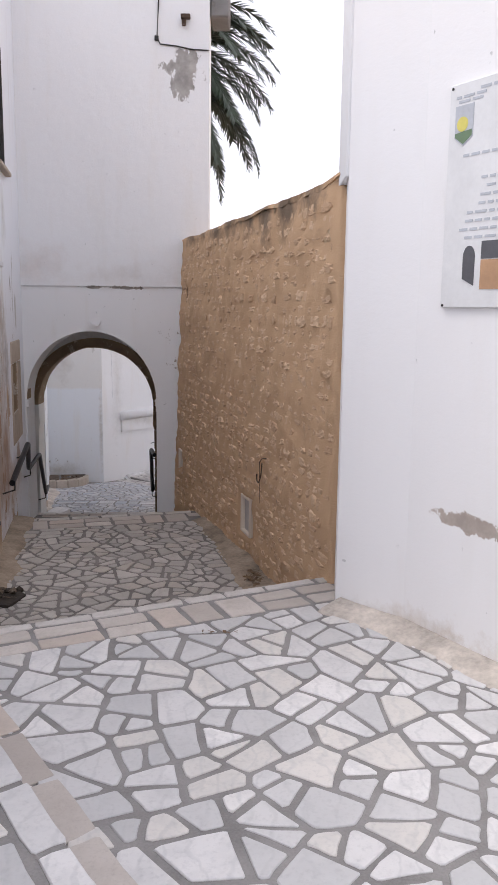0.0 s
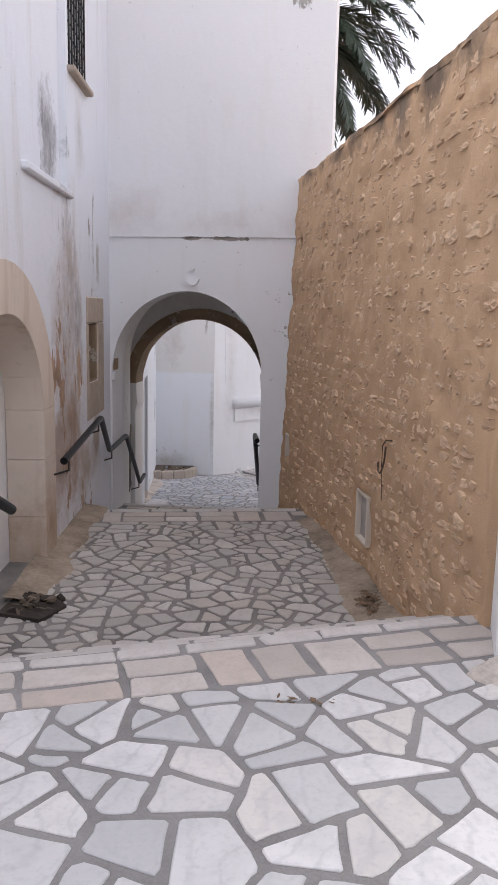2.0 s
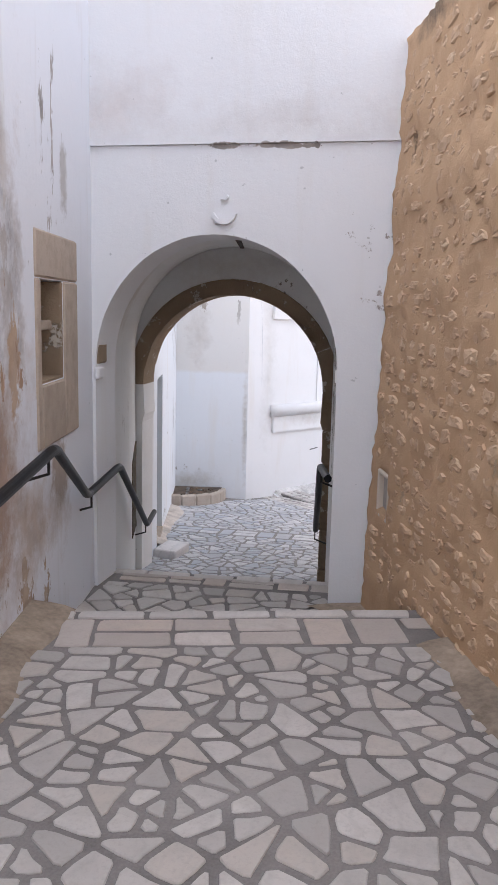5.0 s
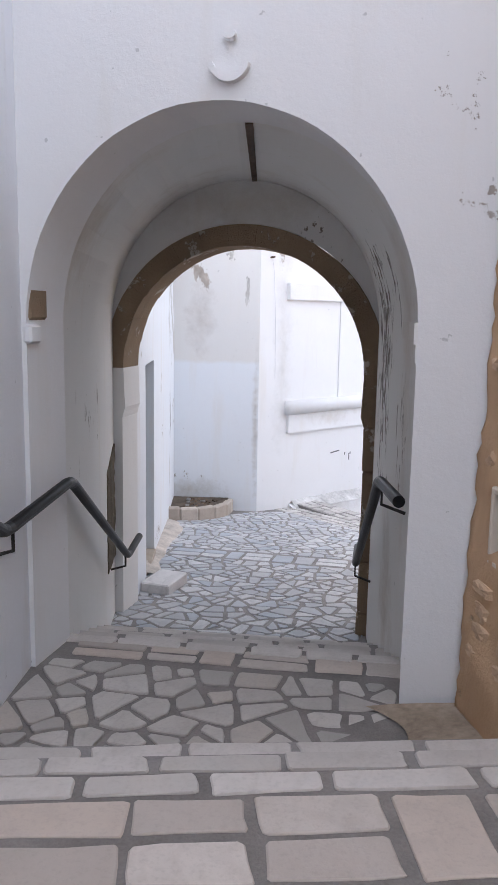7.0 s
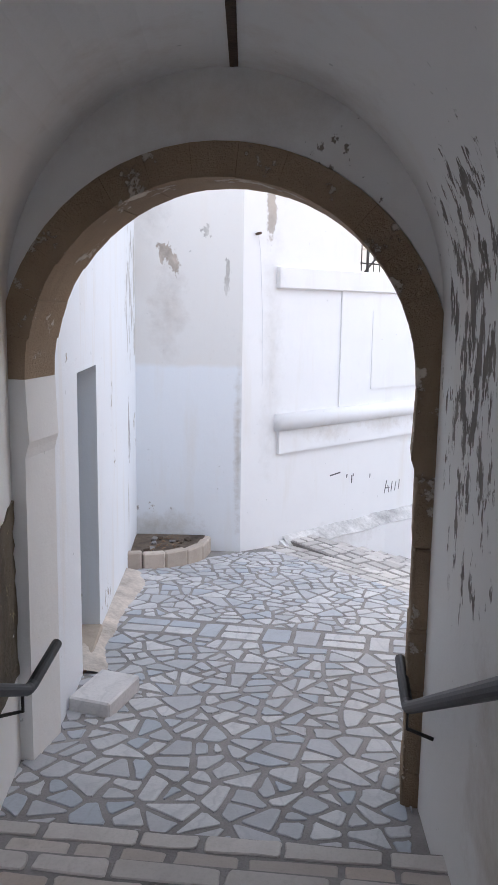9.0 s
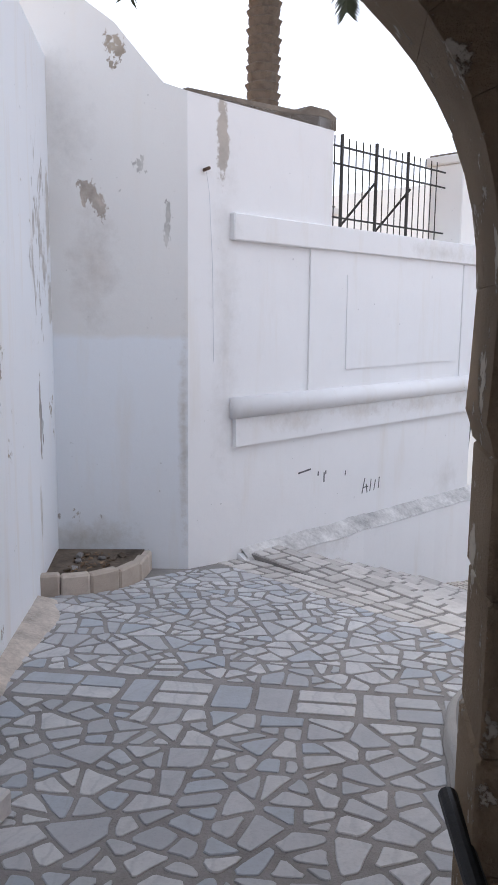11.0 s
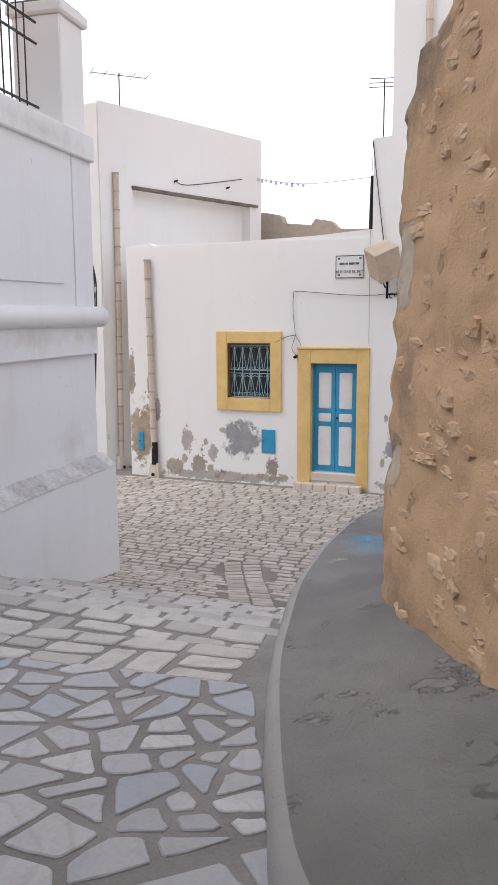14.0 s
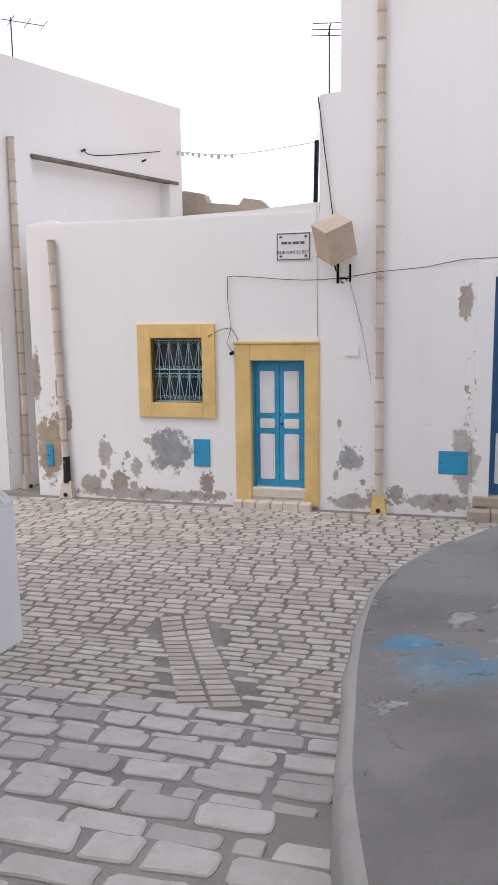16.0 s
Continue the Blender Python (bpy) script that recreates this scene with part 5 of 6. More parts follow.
bpy.data.objects["pipe_sleeve"].parent = bpy.data.objects["drainpipe.001"]
bpy.data.objects["pipe_sleeve"].matrix_world = HW


def meter_box(x0, x1, z0, z1):
    ob = thing("meter_box", "flat blue painted meter door in the wall", "meter box", HW)
    part("door", box(x0, x1, -0.025, 0.01, z0, z1, 0.006), BLUE, ob)
    part("knob", tube([(x0 + 0.04, -0.04, (z0 + z1) / 2), (x0 + 0.04, -0.02, (z0 + z1) / 2)], 0.012, 8), IRON, ob)


meter_box(2.31, 2.58, -3.14, -2.70)
meter_box(6.12, 6.54, -3.12, -2.77)
meter_box(-0.32, -0.20, -3.23, -2.87)


def junction_box():
    ob = thing("junction_box", "small white cover plate on the wall", "cover plate", HW)
    part("plate", rounded(4.73, 4.93, -1.38, -1.22, -0.045, 0.045, 0.02), WHITE_HOUSE, ob)


junction_box()


def street_sign():
    ob = thing("street_sign", "white enamel street sign with black border", "sign", HW)
    part("plate", box(3.69, 4.21, -0.012, 0.0, 0.03, 0.44, 0.003), DOOR_WHITE, ob)
    for b in ((3.70, 4.20, 0.415, 0.43), (3.70, 4.20, 0.04, 0.055), (3.70, 3.713, 0.055, 0.415), (4.187, 4.20, 0.055, 0.415)):
        part("border", box(b[0], b[1], -0.016, -0.012, b[2], b[3]), PRINT_DARK, ob)
    for b in ((3.74, 3.78, 0.36, 0.39), (4.12, 4.16, 0.36, 0.39), (3.74, 3.78, 0.08, 0.11), (4.12, 4.16, 0.08, 0.11)):
        part("corner_ornament", box(b[0], b[1], -0.016, -0.012, b[2], b[3]), PRINT_DARK, ob)
    for x0, x1 in ((3.77, 3.86), (3.875, 3.92), (3.94, 4.04), (4.055, 4.12)):
        part("text_bar", box(x0, x1, -0.016, -0.012, 0.27, 0.305), PRINT_DARK, ob)
    cu = bpy.data.curves.new("lettering", "FONT")
    cu.body, cu.size, cu.extrude, cu.align_x = "RUE DAR EL BEY", 0.066, 0.002, "CENTER"
    t = new("lettering", cu)
    dg = bpy.context.evaluated_depsgraph_get()
    me = bpy.data.meshes.new_from_object(t.evaluated_get(dg))
    bpy.data.objects.remove(t)
    o = new("lettering", me)
    me.materials.clear()
    me.materials.append(PRINT_DARK)
    o.parent = ob
    o.matrix_local = pose(3.95, -0.014, 0.13, 90, 0, 0)


street_sign()


def wrapped_lamp():
    ob = thing("wall_lamp", "wall lamp wrapped in a brown cardboard box", "wall lamp", HW @ pose(4.62, 0, 0))
    b = part("cardboard_box", box(-0.22, 0.22, -0.2, 0.2, -0.26, 0.26, 0.008), CARDBOARD, ob)
    b.matrix_local = pose(0.0, -0.36, 0.28, 24, -24, 34)
    part("flap", box(-0.22, 0.22, -0.005, 0.005, 0, 0.14), CARDBOARD, b).matrix_local = pose(0, -0.2, -0.26, -50, 0, 0)
    part("bracket", box(-0.02, 0.02, -0.03, -0.02, -0.32, 0.05, 0.004), BLACK_PAINT, ob)
    part("bracket_arm", tube([(0, -0.03, -0.1), (0, -0.2, -0.14), (0, -0.36, -0.06)], 0.012, 6), BLACK_PAINT, ob)
    part("bracket_arm", tube([(0.18, -0.02, -0.05), (0.18, -0.02, -0.30)], 0.016, 6), BLACK_PAINT, ob)
    part("bracket_arm", tube([(0.18, -0.02, -0.25), (0.0, -0.02, -0.25)], 0.012, 6), BLACK_PAINT, ob)
    part("scroll", tube([(p[0] + 0.08, -0.03, p[2] - 0.29) for p in scroll_curve(0, 0, 0.06, 1, 1)], 0.009, 5), BLACK_PAINT, ob)


CARDBOARD = plain("cardboard", (0.56, 0.45, 0.34), 0.85, 0, 0.12, 20, 0.2)
wrapped_lamp()


def cable(pts, label, r=0.005, m=HW):
    ob = thing("cable", label, "cable", m)
    part("strand", tube(spread([Vector(p) for p in pts], 24), r, 5), IRON, ob)


cable([(2.98, -0.03, -1.30), (2.90, -0.03, -1.18), (2.97, -0.03, -0.95), (2.93, -0.03, -0.6), (2.93, -0.03, -0.25), (3.02, -0.03, -0.17), (3.8, -0.03, -0.24), (4.4, -0.03, -0.26), (5.0, -0.05, -0.2), (5.26, -0.14, -0.17), (5.9, -0.05, -0.12), (6.4, -0.04, -0.03), (7.2, -0.04, -0.02)], "thin grey cable sagging along the house fronts")
cable([(2.97, -0.03, -0.95), (2.80, -0.03, -0.98), (2.60, -0.06, -1.08)], "short cable running to the window frame")
cable([(2.97, -0.03, -0.95), (3.08, -0.03, -1.15), (3.02, -0.03, -1.33)], "looped black cable beside the door")
cable([(4.33, -0.04, 2.3), (4.42, -0.05, 1.6), (4.55, -0.05, 0.62)], "dark cable dropping to the wall lamp", 0.008)
cable([(4.33, -0.03, 2.3), (4.31, -0.03, 0.6), (4.32, -0.03, -1.1)], "thin line running down the wall joint", 0.003)
cable([(4.8, -0.03, -0.3), (4.98, -0.03, -1.0), (5.12, -0.03, -1.75)], "fine pale wire hanging below the lamp", 0.0025)
cam_ob = thing("security_camera", "small black camera beside the yellow door frame", "camera", HW @ pose(2.99, 0, -1.33))
part("housing", tube([(0, -0.12, -0.01), (0, 0.0, 0.0)], 0.028, 10), BLACK_PAINT, cam_ob)


def second_door():
    ob = thing("door_3", "dark blue panelled door in a white surround", "door", HW, kind="structure")
    part("surround", box(6.60, 6.84, -0.05, 0.05, -3.55, -0.06, 0.01), WHITE_HOUSE, ob)
    part("surround", box(6.84, 7.84, -0.05, 0.05, -0.28, -0.06, 0.01), WHITE_HOUSE, ob)
    part("leaf", box(6.84, 7.80, 0.10, 0.15, -3.42, -0.28), DEEP_BLUE, ob)
    part("transom", box(6.84, 7.80, 0.07, 0.11, -0.95, -0.85), DEEP_BLUE, ob)
    for z0, z1 in ((-3.25, -2.5), (-2.35, -1.1)):
        part("panel", rounded(6.92, 7.26, z0, z1, 0.085, 0.02), DOOR_WHITE if z0 < -3 else DEEP_BLUE, ob)
    part("threshold", box(6.62, 7.9, -0.12, 0.3, -3.56, -3.42, 0.01), TUFA_PALE, ob)
    step = thing("doorstep", "rough stone doorstep blocks before a door", "doorstep", HW)
    for k in range(3):
        part("block", box(6.55 + 0.33 * k, 6.87 + 0.33 * k, -0.32, -0.125, -3.80, -3.58, 0.02), TUFA_PALE, step)


DEEP_BLUE = plain("deep_blue_paint", (0.03, 0.12, 0.28), 0.5)
second_door()

FW = wall_pose(*FAR)
far_house = structure("wall_far_house", holed(4.8, -4.0, 3.56, 0.4, [(0.82, 4.62, 0.4, 2.0)]), WHITE_HOUSE, "white upper storey set back from the square", "wall", FW)
part("recess_wall", box(0.75, 4.7, 0.25, 0.42, 0.3, 2.1), WHITE_HOUSE, far_house)
part("ledge", box(0.80, 4.66, -0.04, 0.1, 1.99, 2.05, 0.006), CAP, far_house, "thin dark ledge")
structure("wall_far_side", box(0, 4.0, 0, 0.4, -4, 3.56, 0, wall_pose(on(*FAR, 4.8, 0)[:2], (3.9, 36.4))), WHITE_HOUSE, "side wall of the far house", "wall")
structure("wall_far_left", holed(6.0, -4.0, 3.5, 0.4, []), WHITE_HOUSE, "white wall at the far end of the street", "wall", wall_pose((-3.6, 34.2), (1.28, 30.7)))
cable([(1.99, -0.05, 2.27), (2.4, -0.05, 2.25), (4.08, -0.05, 2.58)], "washing line along the upper storey", 0.01, FW)
for x, z in ((1.99, 2.27), (3.6, 2.32)):
    h = thing("wall_peg", "short iron peg holding a line", "peg", FW @ pose(x, 0, z))
    part("peg", tube([(0, 0.02, 0), (0, -0.10, 0.02)], 0.02, 6), IRON, h)
structure("wall_ruined_parapet", prism([(x, 0, z) for x, z in ((-1.5, -4), (5, -4), (5, 1.4), (2.4, 1.47), (2.2, 1.5), (2.05, 1.67), (1.65, 1.74), (1.55, 1.6), (0.82, 1.68), (0.75, 1.87), (0.36, 1.95), (-1.5, 1.95))], (0, 0.4, 0)), TUFA_PALE, "crumbling beige parapet on a far roof", "wall", wall_pose(lower(-19, 28), lower(-8, 28)))


def antenna(place, mast, boom, n, label, turn=0.0):
    ob = thing("antenna", label, "antenna", pose(*place, 0, 0, turn))
    part("mast", tube([(0, 0, 0), (0, 0, mast)], 0.011, 6), IRON, ob)
    part("boom", tube([(-boom / 2, 0, mast - 0.05), (boom / 2, 0, mast - 0.05)], 0.007, 5), IRON, ob)
    for k in range(n):
        x = -boom / 2 + boom * k / max(1, n - 1)
        part("element", tube([(x, -0.25, mast - 0.05), (x, 0.25, mast - 0.05)], 0.006, 4), IRON, ob)


antenna(on(*FAR, 0.55, 3.56), 0.62, 1.1, 5, "thin roof antenna on the white storey", 0)
antenna((*(HW @ Vector((4.44, 0.25, 0))).xy, 2.33), 1.0, 0.5, 3, "thin antenna mast on the tall house", 60)
pole = thing("roof_pole", "dark pole leaning on the low roof", "pole", HW @ pose(4.18, 0.5, 0.42))
part("shaft", tube([(0, 0, 0), (0.03, 0, 1.4)], 0.035, 8), BLACK_PAINT, pole)
wires = thing("cable_bundle", "loose cables hanging from the wall end", "cables", GW @ pose(5.53, 0.05, 0))
for k in range(3):
    part("strand", tube(spread([Vector(p) for p in ((0.02, 0, 0.3 - 0.1 * k), (0.12 + 0.03 * k, 0, -0.2), (0.10 + 0.04 * k, 0, -0.6), (0.06, 0, -1.3 - 0.2 * k))], 12), 0.008, 5), IRON, wires)

bunting = thing("string_line", "thin line hung with small pale rags over the roofs", "line", FW)
line_end = FW.inverted() @ (HW @ Vector((4.21, 0.5, 1.80)))
RAG_LINE = [(4.85, 0.3, 2.75), tuple(Vector((4.85, 0.3, 2.50)).lerp(line_end, 0.5)), tuple(line_end)]
part("strand", tube(spread([Vector(p) for p in RAG_LINE], 16), 0.006, 4), PRINT_GREY, bunting)
for k, p in enumerate(spread([Vector(p) for p in RAG_LINE], 22)[1:12]):
    part("rag", box(p.x - 0.04, p.x + 0.04, p.y - 0.005, p.y + 0.005, p.z - 0.04 - 0.02 * (k % 3), p.z, 0.004), PRINT_GREY, bunting)

# closing walls behind the start: both added out of view, kept low to let skylight in
structure("wall_behind", holed(12, -1, 2.8, 0.4, []), WHITE, "added unseen low wall closing the plaza behind", "wall", wall_pose((6, -5.5), (-6, -5.5)))
structure("wall_plaza_left", holed(6, -1, 2.8, 0.4, []), WHITE, "added unseen low wall closing the plaza's left side", "wall", wall_pose((-3.2, -5.4), (-1.17, -0.05)))
structure("house_body_left", prism([(-2.55, 4.7, -1), (-3.65, 10.9, -1), (-9, 10.9, -1), (-9, 4.7, -1)], (0, 0, 7.4)), WHITE, "white house behind the alley wall", "building")


# ---- palm ----


def palm(place):
    ob = thing("palm_tree", "tall date palm with drooping dark green fronds", "palm tree", pose(*place))
    rnd = random.Random(11)
    H = 7.3
    bm = bmesh.new()
    rings = []
    n, sides = 264, 20
    for i in range(n + 1):
        z = H * i / n
        r = 0.205 - 0.03 * i / n + 0.022 * (i % 4) / 3.0 - 0.01
        lump_at = [r + 0.026 * ((k // 2 + i // 4) % 2) * (i % 4) / 3.0 + 0.008 * noise.noise((k * 1.7, z * 9, 3)) for k in range(sides)]
        rings.append([bm.verts.new((q * math.cos(k * math.tau / sides) + 0.06 * math.sin(z * 0.5), q * math.sin(k * math.tau / sides), z)) for k, q in enumerate(lump_at)])
    for a, b in zip(rings, rings[1:]):
        for k in range(sides):
            bm.faces.new((a[k], a[(k + 1) % sides], b[(k + 1) % sides], b[k]))
    part("trunk", bm, BARK, ob)
    top = Vector((0.06 * math.sin(H * 0.5), 0, H))
    for i in range(150):
        az = i * 2.39996 + rnd.uniform(-0.2, 0.2)
        age = i / 149
        up = radians(78 - 105 * age + rnd.uniform(-8, 8))
        length = rnd.uniform(3.9, 4.7) * (1.0 if age < 0.8 else 0.75)
        d = Vector((math.cos(az), math.sin(az), 0))
        pts, p, el = [], top + d * 0.15 + Vector((0, 0, 0.3 - 0.9 * age)), up
        for k in range(19):
            pts.append(p.copy())
            p = p + (d * math.cos(el) + Vector((0, 0, math.sin(el)))) * length / 18
            el = max(el - radians(4.0 + 2.6 * (1 - age)), radians(-84))
        bm = bmesh.new()
        add_tube(bm, pts, [0.03 * (1 - k / 19) + 0.004 for k in range(19)], 5)
        side = d.cross(Vector((0, 0, 1)))
        for k in range(1, 18):
            for sub in (0.0, 0.2, 0.4, 0.6, 0.8):
                q = pts[k].lerp(pts[k + 1], sub)
                t = (pts[k + 1] - pts[k]).normalized()
                nrm = side.cross(t)
                f = (k + sub) / 19
                ll = 0.52 * math.sin(math.pi * min(1, 0.18 + f * 0.80)) ** 0.7 + 0.08
                for s in (-1, 1):
                    e = q + (t * 0.62 + side * s * 0.70 + nrm * rnd.uniform(-0.1, 0.25)).normalized() * ll + Vector((0, 0, -0.16 * ll))
                    w = t * 0.028
                    m = q.lerp(e, 0.5) + nrm * 0.012
                    vs = [bm.verts.new(v) for v in (q - w, q + w, m + w * 1.2, e, m - w * 1.2)]
                    bm.faces.new(vs)
        part("frond", bm, FROND if age < 0.85 else FROND_DRY, ob)


BARK = stone("palm_bark", (0.17, 0.135, 0.105), (0.06, 0.048, 0.038), 10.0, 0.0, 0.95, 0.5, 1.0)
FROND = plain("palm_leaf", (0.038, 0.056, 0.032), 0.5, 0, 0.3, 10, 0.1)
FROND_DRY = plain("dry_palm_leaf", (0.11, 0.10, 0.06), 0.7, 0, 0.3, 10, 0.1)
palm((-3.35, 22.4, 1.15))

# ---- rubble stones ----


def lump(seed, n=11):
    """A rough block with a worn rounded front, about one unit across, front towards -y."""
    r = random.Random(seed)
    bm = bmesh.new()
    ang = [math.tau * (i + r.uniform(-0.3, 0.3)) / n for i in range(n)]
    rad = [r.uniform(0.35, 0.54) / max(abs(math.cos(a)), abs(math.sin(a))) ** 0.65 for a in ang]
    rings = []
    for f, y in ((1.0, 0.5), (1.0, -0.22), (0.9, -0.40), (0.7, -0.46)):
        rings.append([bm.verts.new((rr * f * math.cos(a), y + (r.uniform(-0.10, 0.10) if y < 0 else 0), rr * f * math.sin(a))) for a, rr in zip(ang, rad)])
    for a, b in zip(rings, rings[1:]):
        for k in range(n):
            bm.faces.new((a[k], a[(k + 1) % n], b[(k + 1) % n], b[k]))
    c = bm.verts.new((r.uniform(-0.1, 0.1), -0.5, r.uniform(-0.1, 0.1)))
    for k in range(n):
        bm.faces.new((rings[-1][k], rings[-1][(k + 1) % n], c))
    me = bpy.data.meshes.new("stone")
    bmesh.ops.recalc_face_normals(bm, faces=bm.faces)
    bm.to_mesh(me)
    bm.free()
    me.materials.append(RUBBLE)
    return me


LUMPS = [lump(i) for i in range(14)]


def rubble_face(parent, length, z0, top, batter, holes, seed, amp, wave, size=1.0, limit=300, fill=0.95, lean=lambda x, z: 0.0):
    """Stones in rough courses, bedded in the wall's uneven face."""
    r = random.Random(seed)
    places = []
    z = z0
    while z < top(length / 2) - 0.10:
        h = r.uniform(0.06, 0.115) * size
        x = r.uniform(0.02, 0.1)
        while x < length - 0.08:
            w = r.uniform(0.09, 0.25) * size
            cx, cz = x + w / 2, z + h / 2 + r.uniform(-0.015, 0.015)
            if r.random() < fill and z + h < top(x) - 0.10 and x + w < length - 0.02 and not any(a - 0.05 < cx < b + 0.05 and c - 0.05 < cz < e + 0.05 for a, b, c, e in holes):
                d = amp * (noise.noise((cx * 2.6 + wave, cz * 3.4, wave)) + 0.55 * noise.noise((cx * 7 + wave, cz * 9, 3.1)))
                places.append((cx, cz, w * r.uniform(0.86, 1.0), h * r.uniform(0.85, 1.0), r.uniform(-5, 5), r.uniform(-0.001, 0.008) + (0.003 if cz < 1.0 else 0.0) - d))
            x += w + r.uniform(0.0, 0.02)
        z += h + r.uniform(0.002, 0.014)
    r.shuffle(places)
    places.sort(key=lambda p: abs(p[1] - 0.7) > 1.6)
    rest = bmesh.new()
    for i, (x, zz, w, h, tilt, proud) in enumerate(places):
        m = pose(x, 0.03 - proud - lean(x, zz) + batter * (zz + 2.0), zz, 0, tilt, 0) @ Matrix.Diagonal((w, 0.06, h, 1))
        me = LUMPS[i % len(LUMPS)]
        if i < limit:
            o = new("stone", me)
            o.parent = parent
            o.matrix_local = m
        else:
            k = len(rest.verts)
            rest.from_mesh(me)
            rest.verts.ensure_lookup_table()
            for v in rest.verts[k:]:
                v.co = m @ v.co
    if rest.verts:
        tagged(part("small_stones", rest, RUBBLE, parent), kind="stuff")
    else:
        rest.free()


rubble_face(wall_rubble, BW_L, -0.6, rubble_top, 0.0, [(2.80, 3.30, -0.30, 0.17), (0.16, 0.44, -0.17, 0.15)], 3, 0.030, 0.0, lean=rubble_lean)
rubble_face(wall_end, SE_L - 0.05, -2.2, stone_end_top, 0.035, [], 8, 0.032, 5.0, 1.0, 260, 0.5)

# ---- paving ----


def clip(poly, nx, ny, c):
    """The part of a convex loop where nx*x + ny*y <= c."""
    res = []
    for (x0, y0), (x1, y1) in zip(poly, poly[1:] + poly[:1]):
        d0, d1 = nx * x0 + ny * y0 - c, nx * x1 + ny * y1 - c
        if d0 <= 0:
            res.append((x0, y0))
        if (d0 < 0 < d1) or (d1 < 0 < d0):
            t = d0 / (d0 - d1)
            res.append((x0 + (x1 - x0) * t, y0 + (y1 - y0) * t))
    return res


def area(poly):
    return 0.5 * abs(sum(x0 * y1 - x1 * y0 for (x0, y0), (x1, y1) in zip(poly, poly[1:] + poly[:1])))


def inset(poly, gap, r):
    """A counter-clockwise convex loop with each side moved inwards by about half a joint."""
    res = list(poly)
    for (x0, y0), (x1, y1) in zip(poly, poly[1:] + poly[:1]):
        l = math.hypot(x1 - x0, y1 - y0)
        if l < 0.004 or len(res) < 3:
            continue
        nx, ny = (y1 - y0) / l, -(x1 - x0) / l
        res = clip(res, nx, ny, nx * x0 + ny * y0 - gap * r.uniform(0.32, 0.72))
    return res


def split(poly, size, r):
    """Breaks a piece across its long side until it is as small as chance asks."""
    want = size * size * r.choice((0.55, 0.7, 0.85, 1.0, 1.15, 1.3))
    if len(poly) < 3 or area(poly) < want:
        return [poly]
    cx, cy = sum(p[0] for p in poly) / len(poly), sum(p[1] for p in poly) / len(poly)
    sxx = sum((p[0] - cx) ** 2 for p in poly)
    syy = sum((p[1] - cy) ** 2 for p in poly)
    sxy = sum((p[0] - cx) * (p[1] - cy) for p in poly)
    long_axis = 0.5 * math.atan2(2 * sxy, sxx - syy)
    for _ in range(8):
        a = long_axis + r.uniform(-0.4, 0.4)
        nx, ny = math.cos(a), math.sin(a)
        c = nx * cx + ny * cy + r.uniform(-0.13, 0.13) * math.sqrt(area(poly))
        two = (clip(poly, nx, ny, c), clip(poly, -nx, -ny, -c))
        if min(area(h) if len(h) > 2 else 0 for h in two) > 0.32 * area(poly):
            return split(two[0], size, r) + split(two[1], size, r)
    return [poly]


def crazy(region, size, gap, seed):
    """Angular broken slabs that fill a convex region (counter-clockwise) with uneven joints."""
    r = random.Random(seed)
    xs, ys = [p[0] for p in region], [p[1] for p in region]
    pts = []
    for _ in range(5000):
        x, y = r.uniform(min(xs), max(xs)), r.uniform(min(ys), max(ys))
        rad = size * r.uniform(1.0, 2.2)
        if all((x - a) ** 2 + (y - b) ** 2 > (0.5 * (rad + q)) ** 2 for a, b, q in pts):
            pts.append((x, y, rad))
    slabs = []
    for i, (x, y, q) in enumerate(pts):
        poly = list(region)
        for k, (a, b, p) in enumerate(pts):
            if k != i and abs(a - x) < size * 6 and abs(b - y) < size * 6 and len(poly) > 2:
                dx, dy = a - x, b - y
                d = math.hypot(dx, dy)
                poly = clip(poly, dx / d, dy / d, (dx * x + dy * y) / d + 0.5 * d + (q * q - p * p) * 0.12 / d)
        if len(poly) < 3:
            continue
        for piece in split(poly, size, r):
            piece = inset(piece, gap, r)
            clean = []
            for v in piece:
                if not clean or math.hypot(v[0] - clean[-1][0], v[1] - clean[-1][1]) > 0.02:
                    clean.append(v)
            if len(clean) < 3 or area(clean) < 0.05 * size * size:
                continue
            out = []
            for k in range(len(clean)):
                p0, p1, p2 = Vector(clean[k - 1]), Vector(clean[k]), Vector(clean[(k + 1) % len(clean)])
                u, w = p0 - p1, p2 - p1
                sharp = 1.6 if u.normalized().dot(w.normalized()) > 0.2 else 0.7
                out.append(tuple(p1 + u.normalized() * min(0.3 * u.length, 0.014 * sharp * r.uniform(0.5, 1.5))))
                out.append(tuple(p1 + w.normalized() * min(0.3 * w.length, 0.014 * sharp * r.uniform(0.5, 1.5))))
            slabs.append(out)
    return slabs


def add_slab(verts, faces, poly, height, proud, soft):
    """A thin stone: sides down into the bed, a worn shoulder and a flat top."""
    cx, cy = sum(p[0] for p in poly) / len(poly), sum(p[1] for p in poly) / len(poly)
    n, base = len(poly), len(verts)
    ring = []
    for f, dz in ((1.0, -0.015), (1.0, proud * 0.45), (None, proud)):
        for x, y in poly:
            if f is None:
                d = max(1e-4, math.hypot(x - cx, y - cy))
                x, y = cx + (x - cx) * (1 - soft / d), cy + (y - cy) * (1 - soft / d)
            verts.append((x, y, height(x, y) + dz))
    for lv in (0, n):
        for k in range(n):
            faces.append((base + lv + k, base + lv + (k + 1) % n, base + lv + n + (k + 1) % n, base + lv + n + k))
    faces.append(tuple(base + 2 * n + k for k in range(n)))


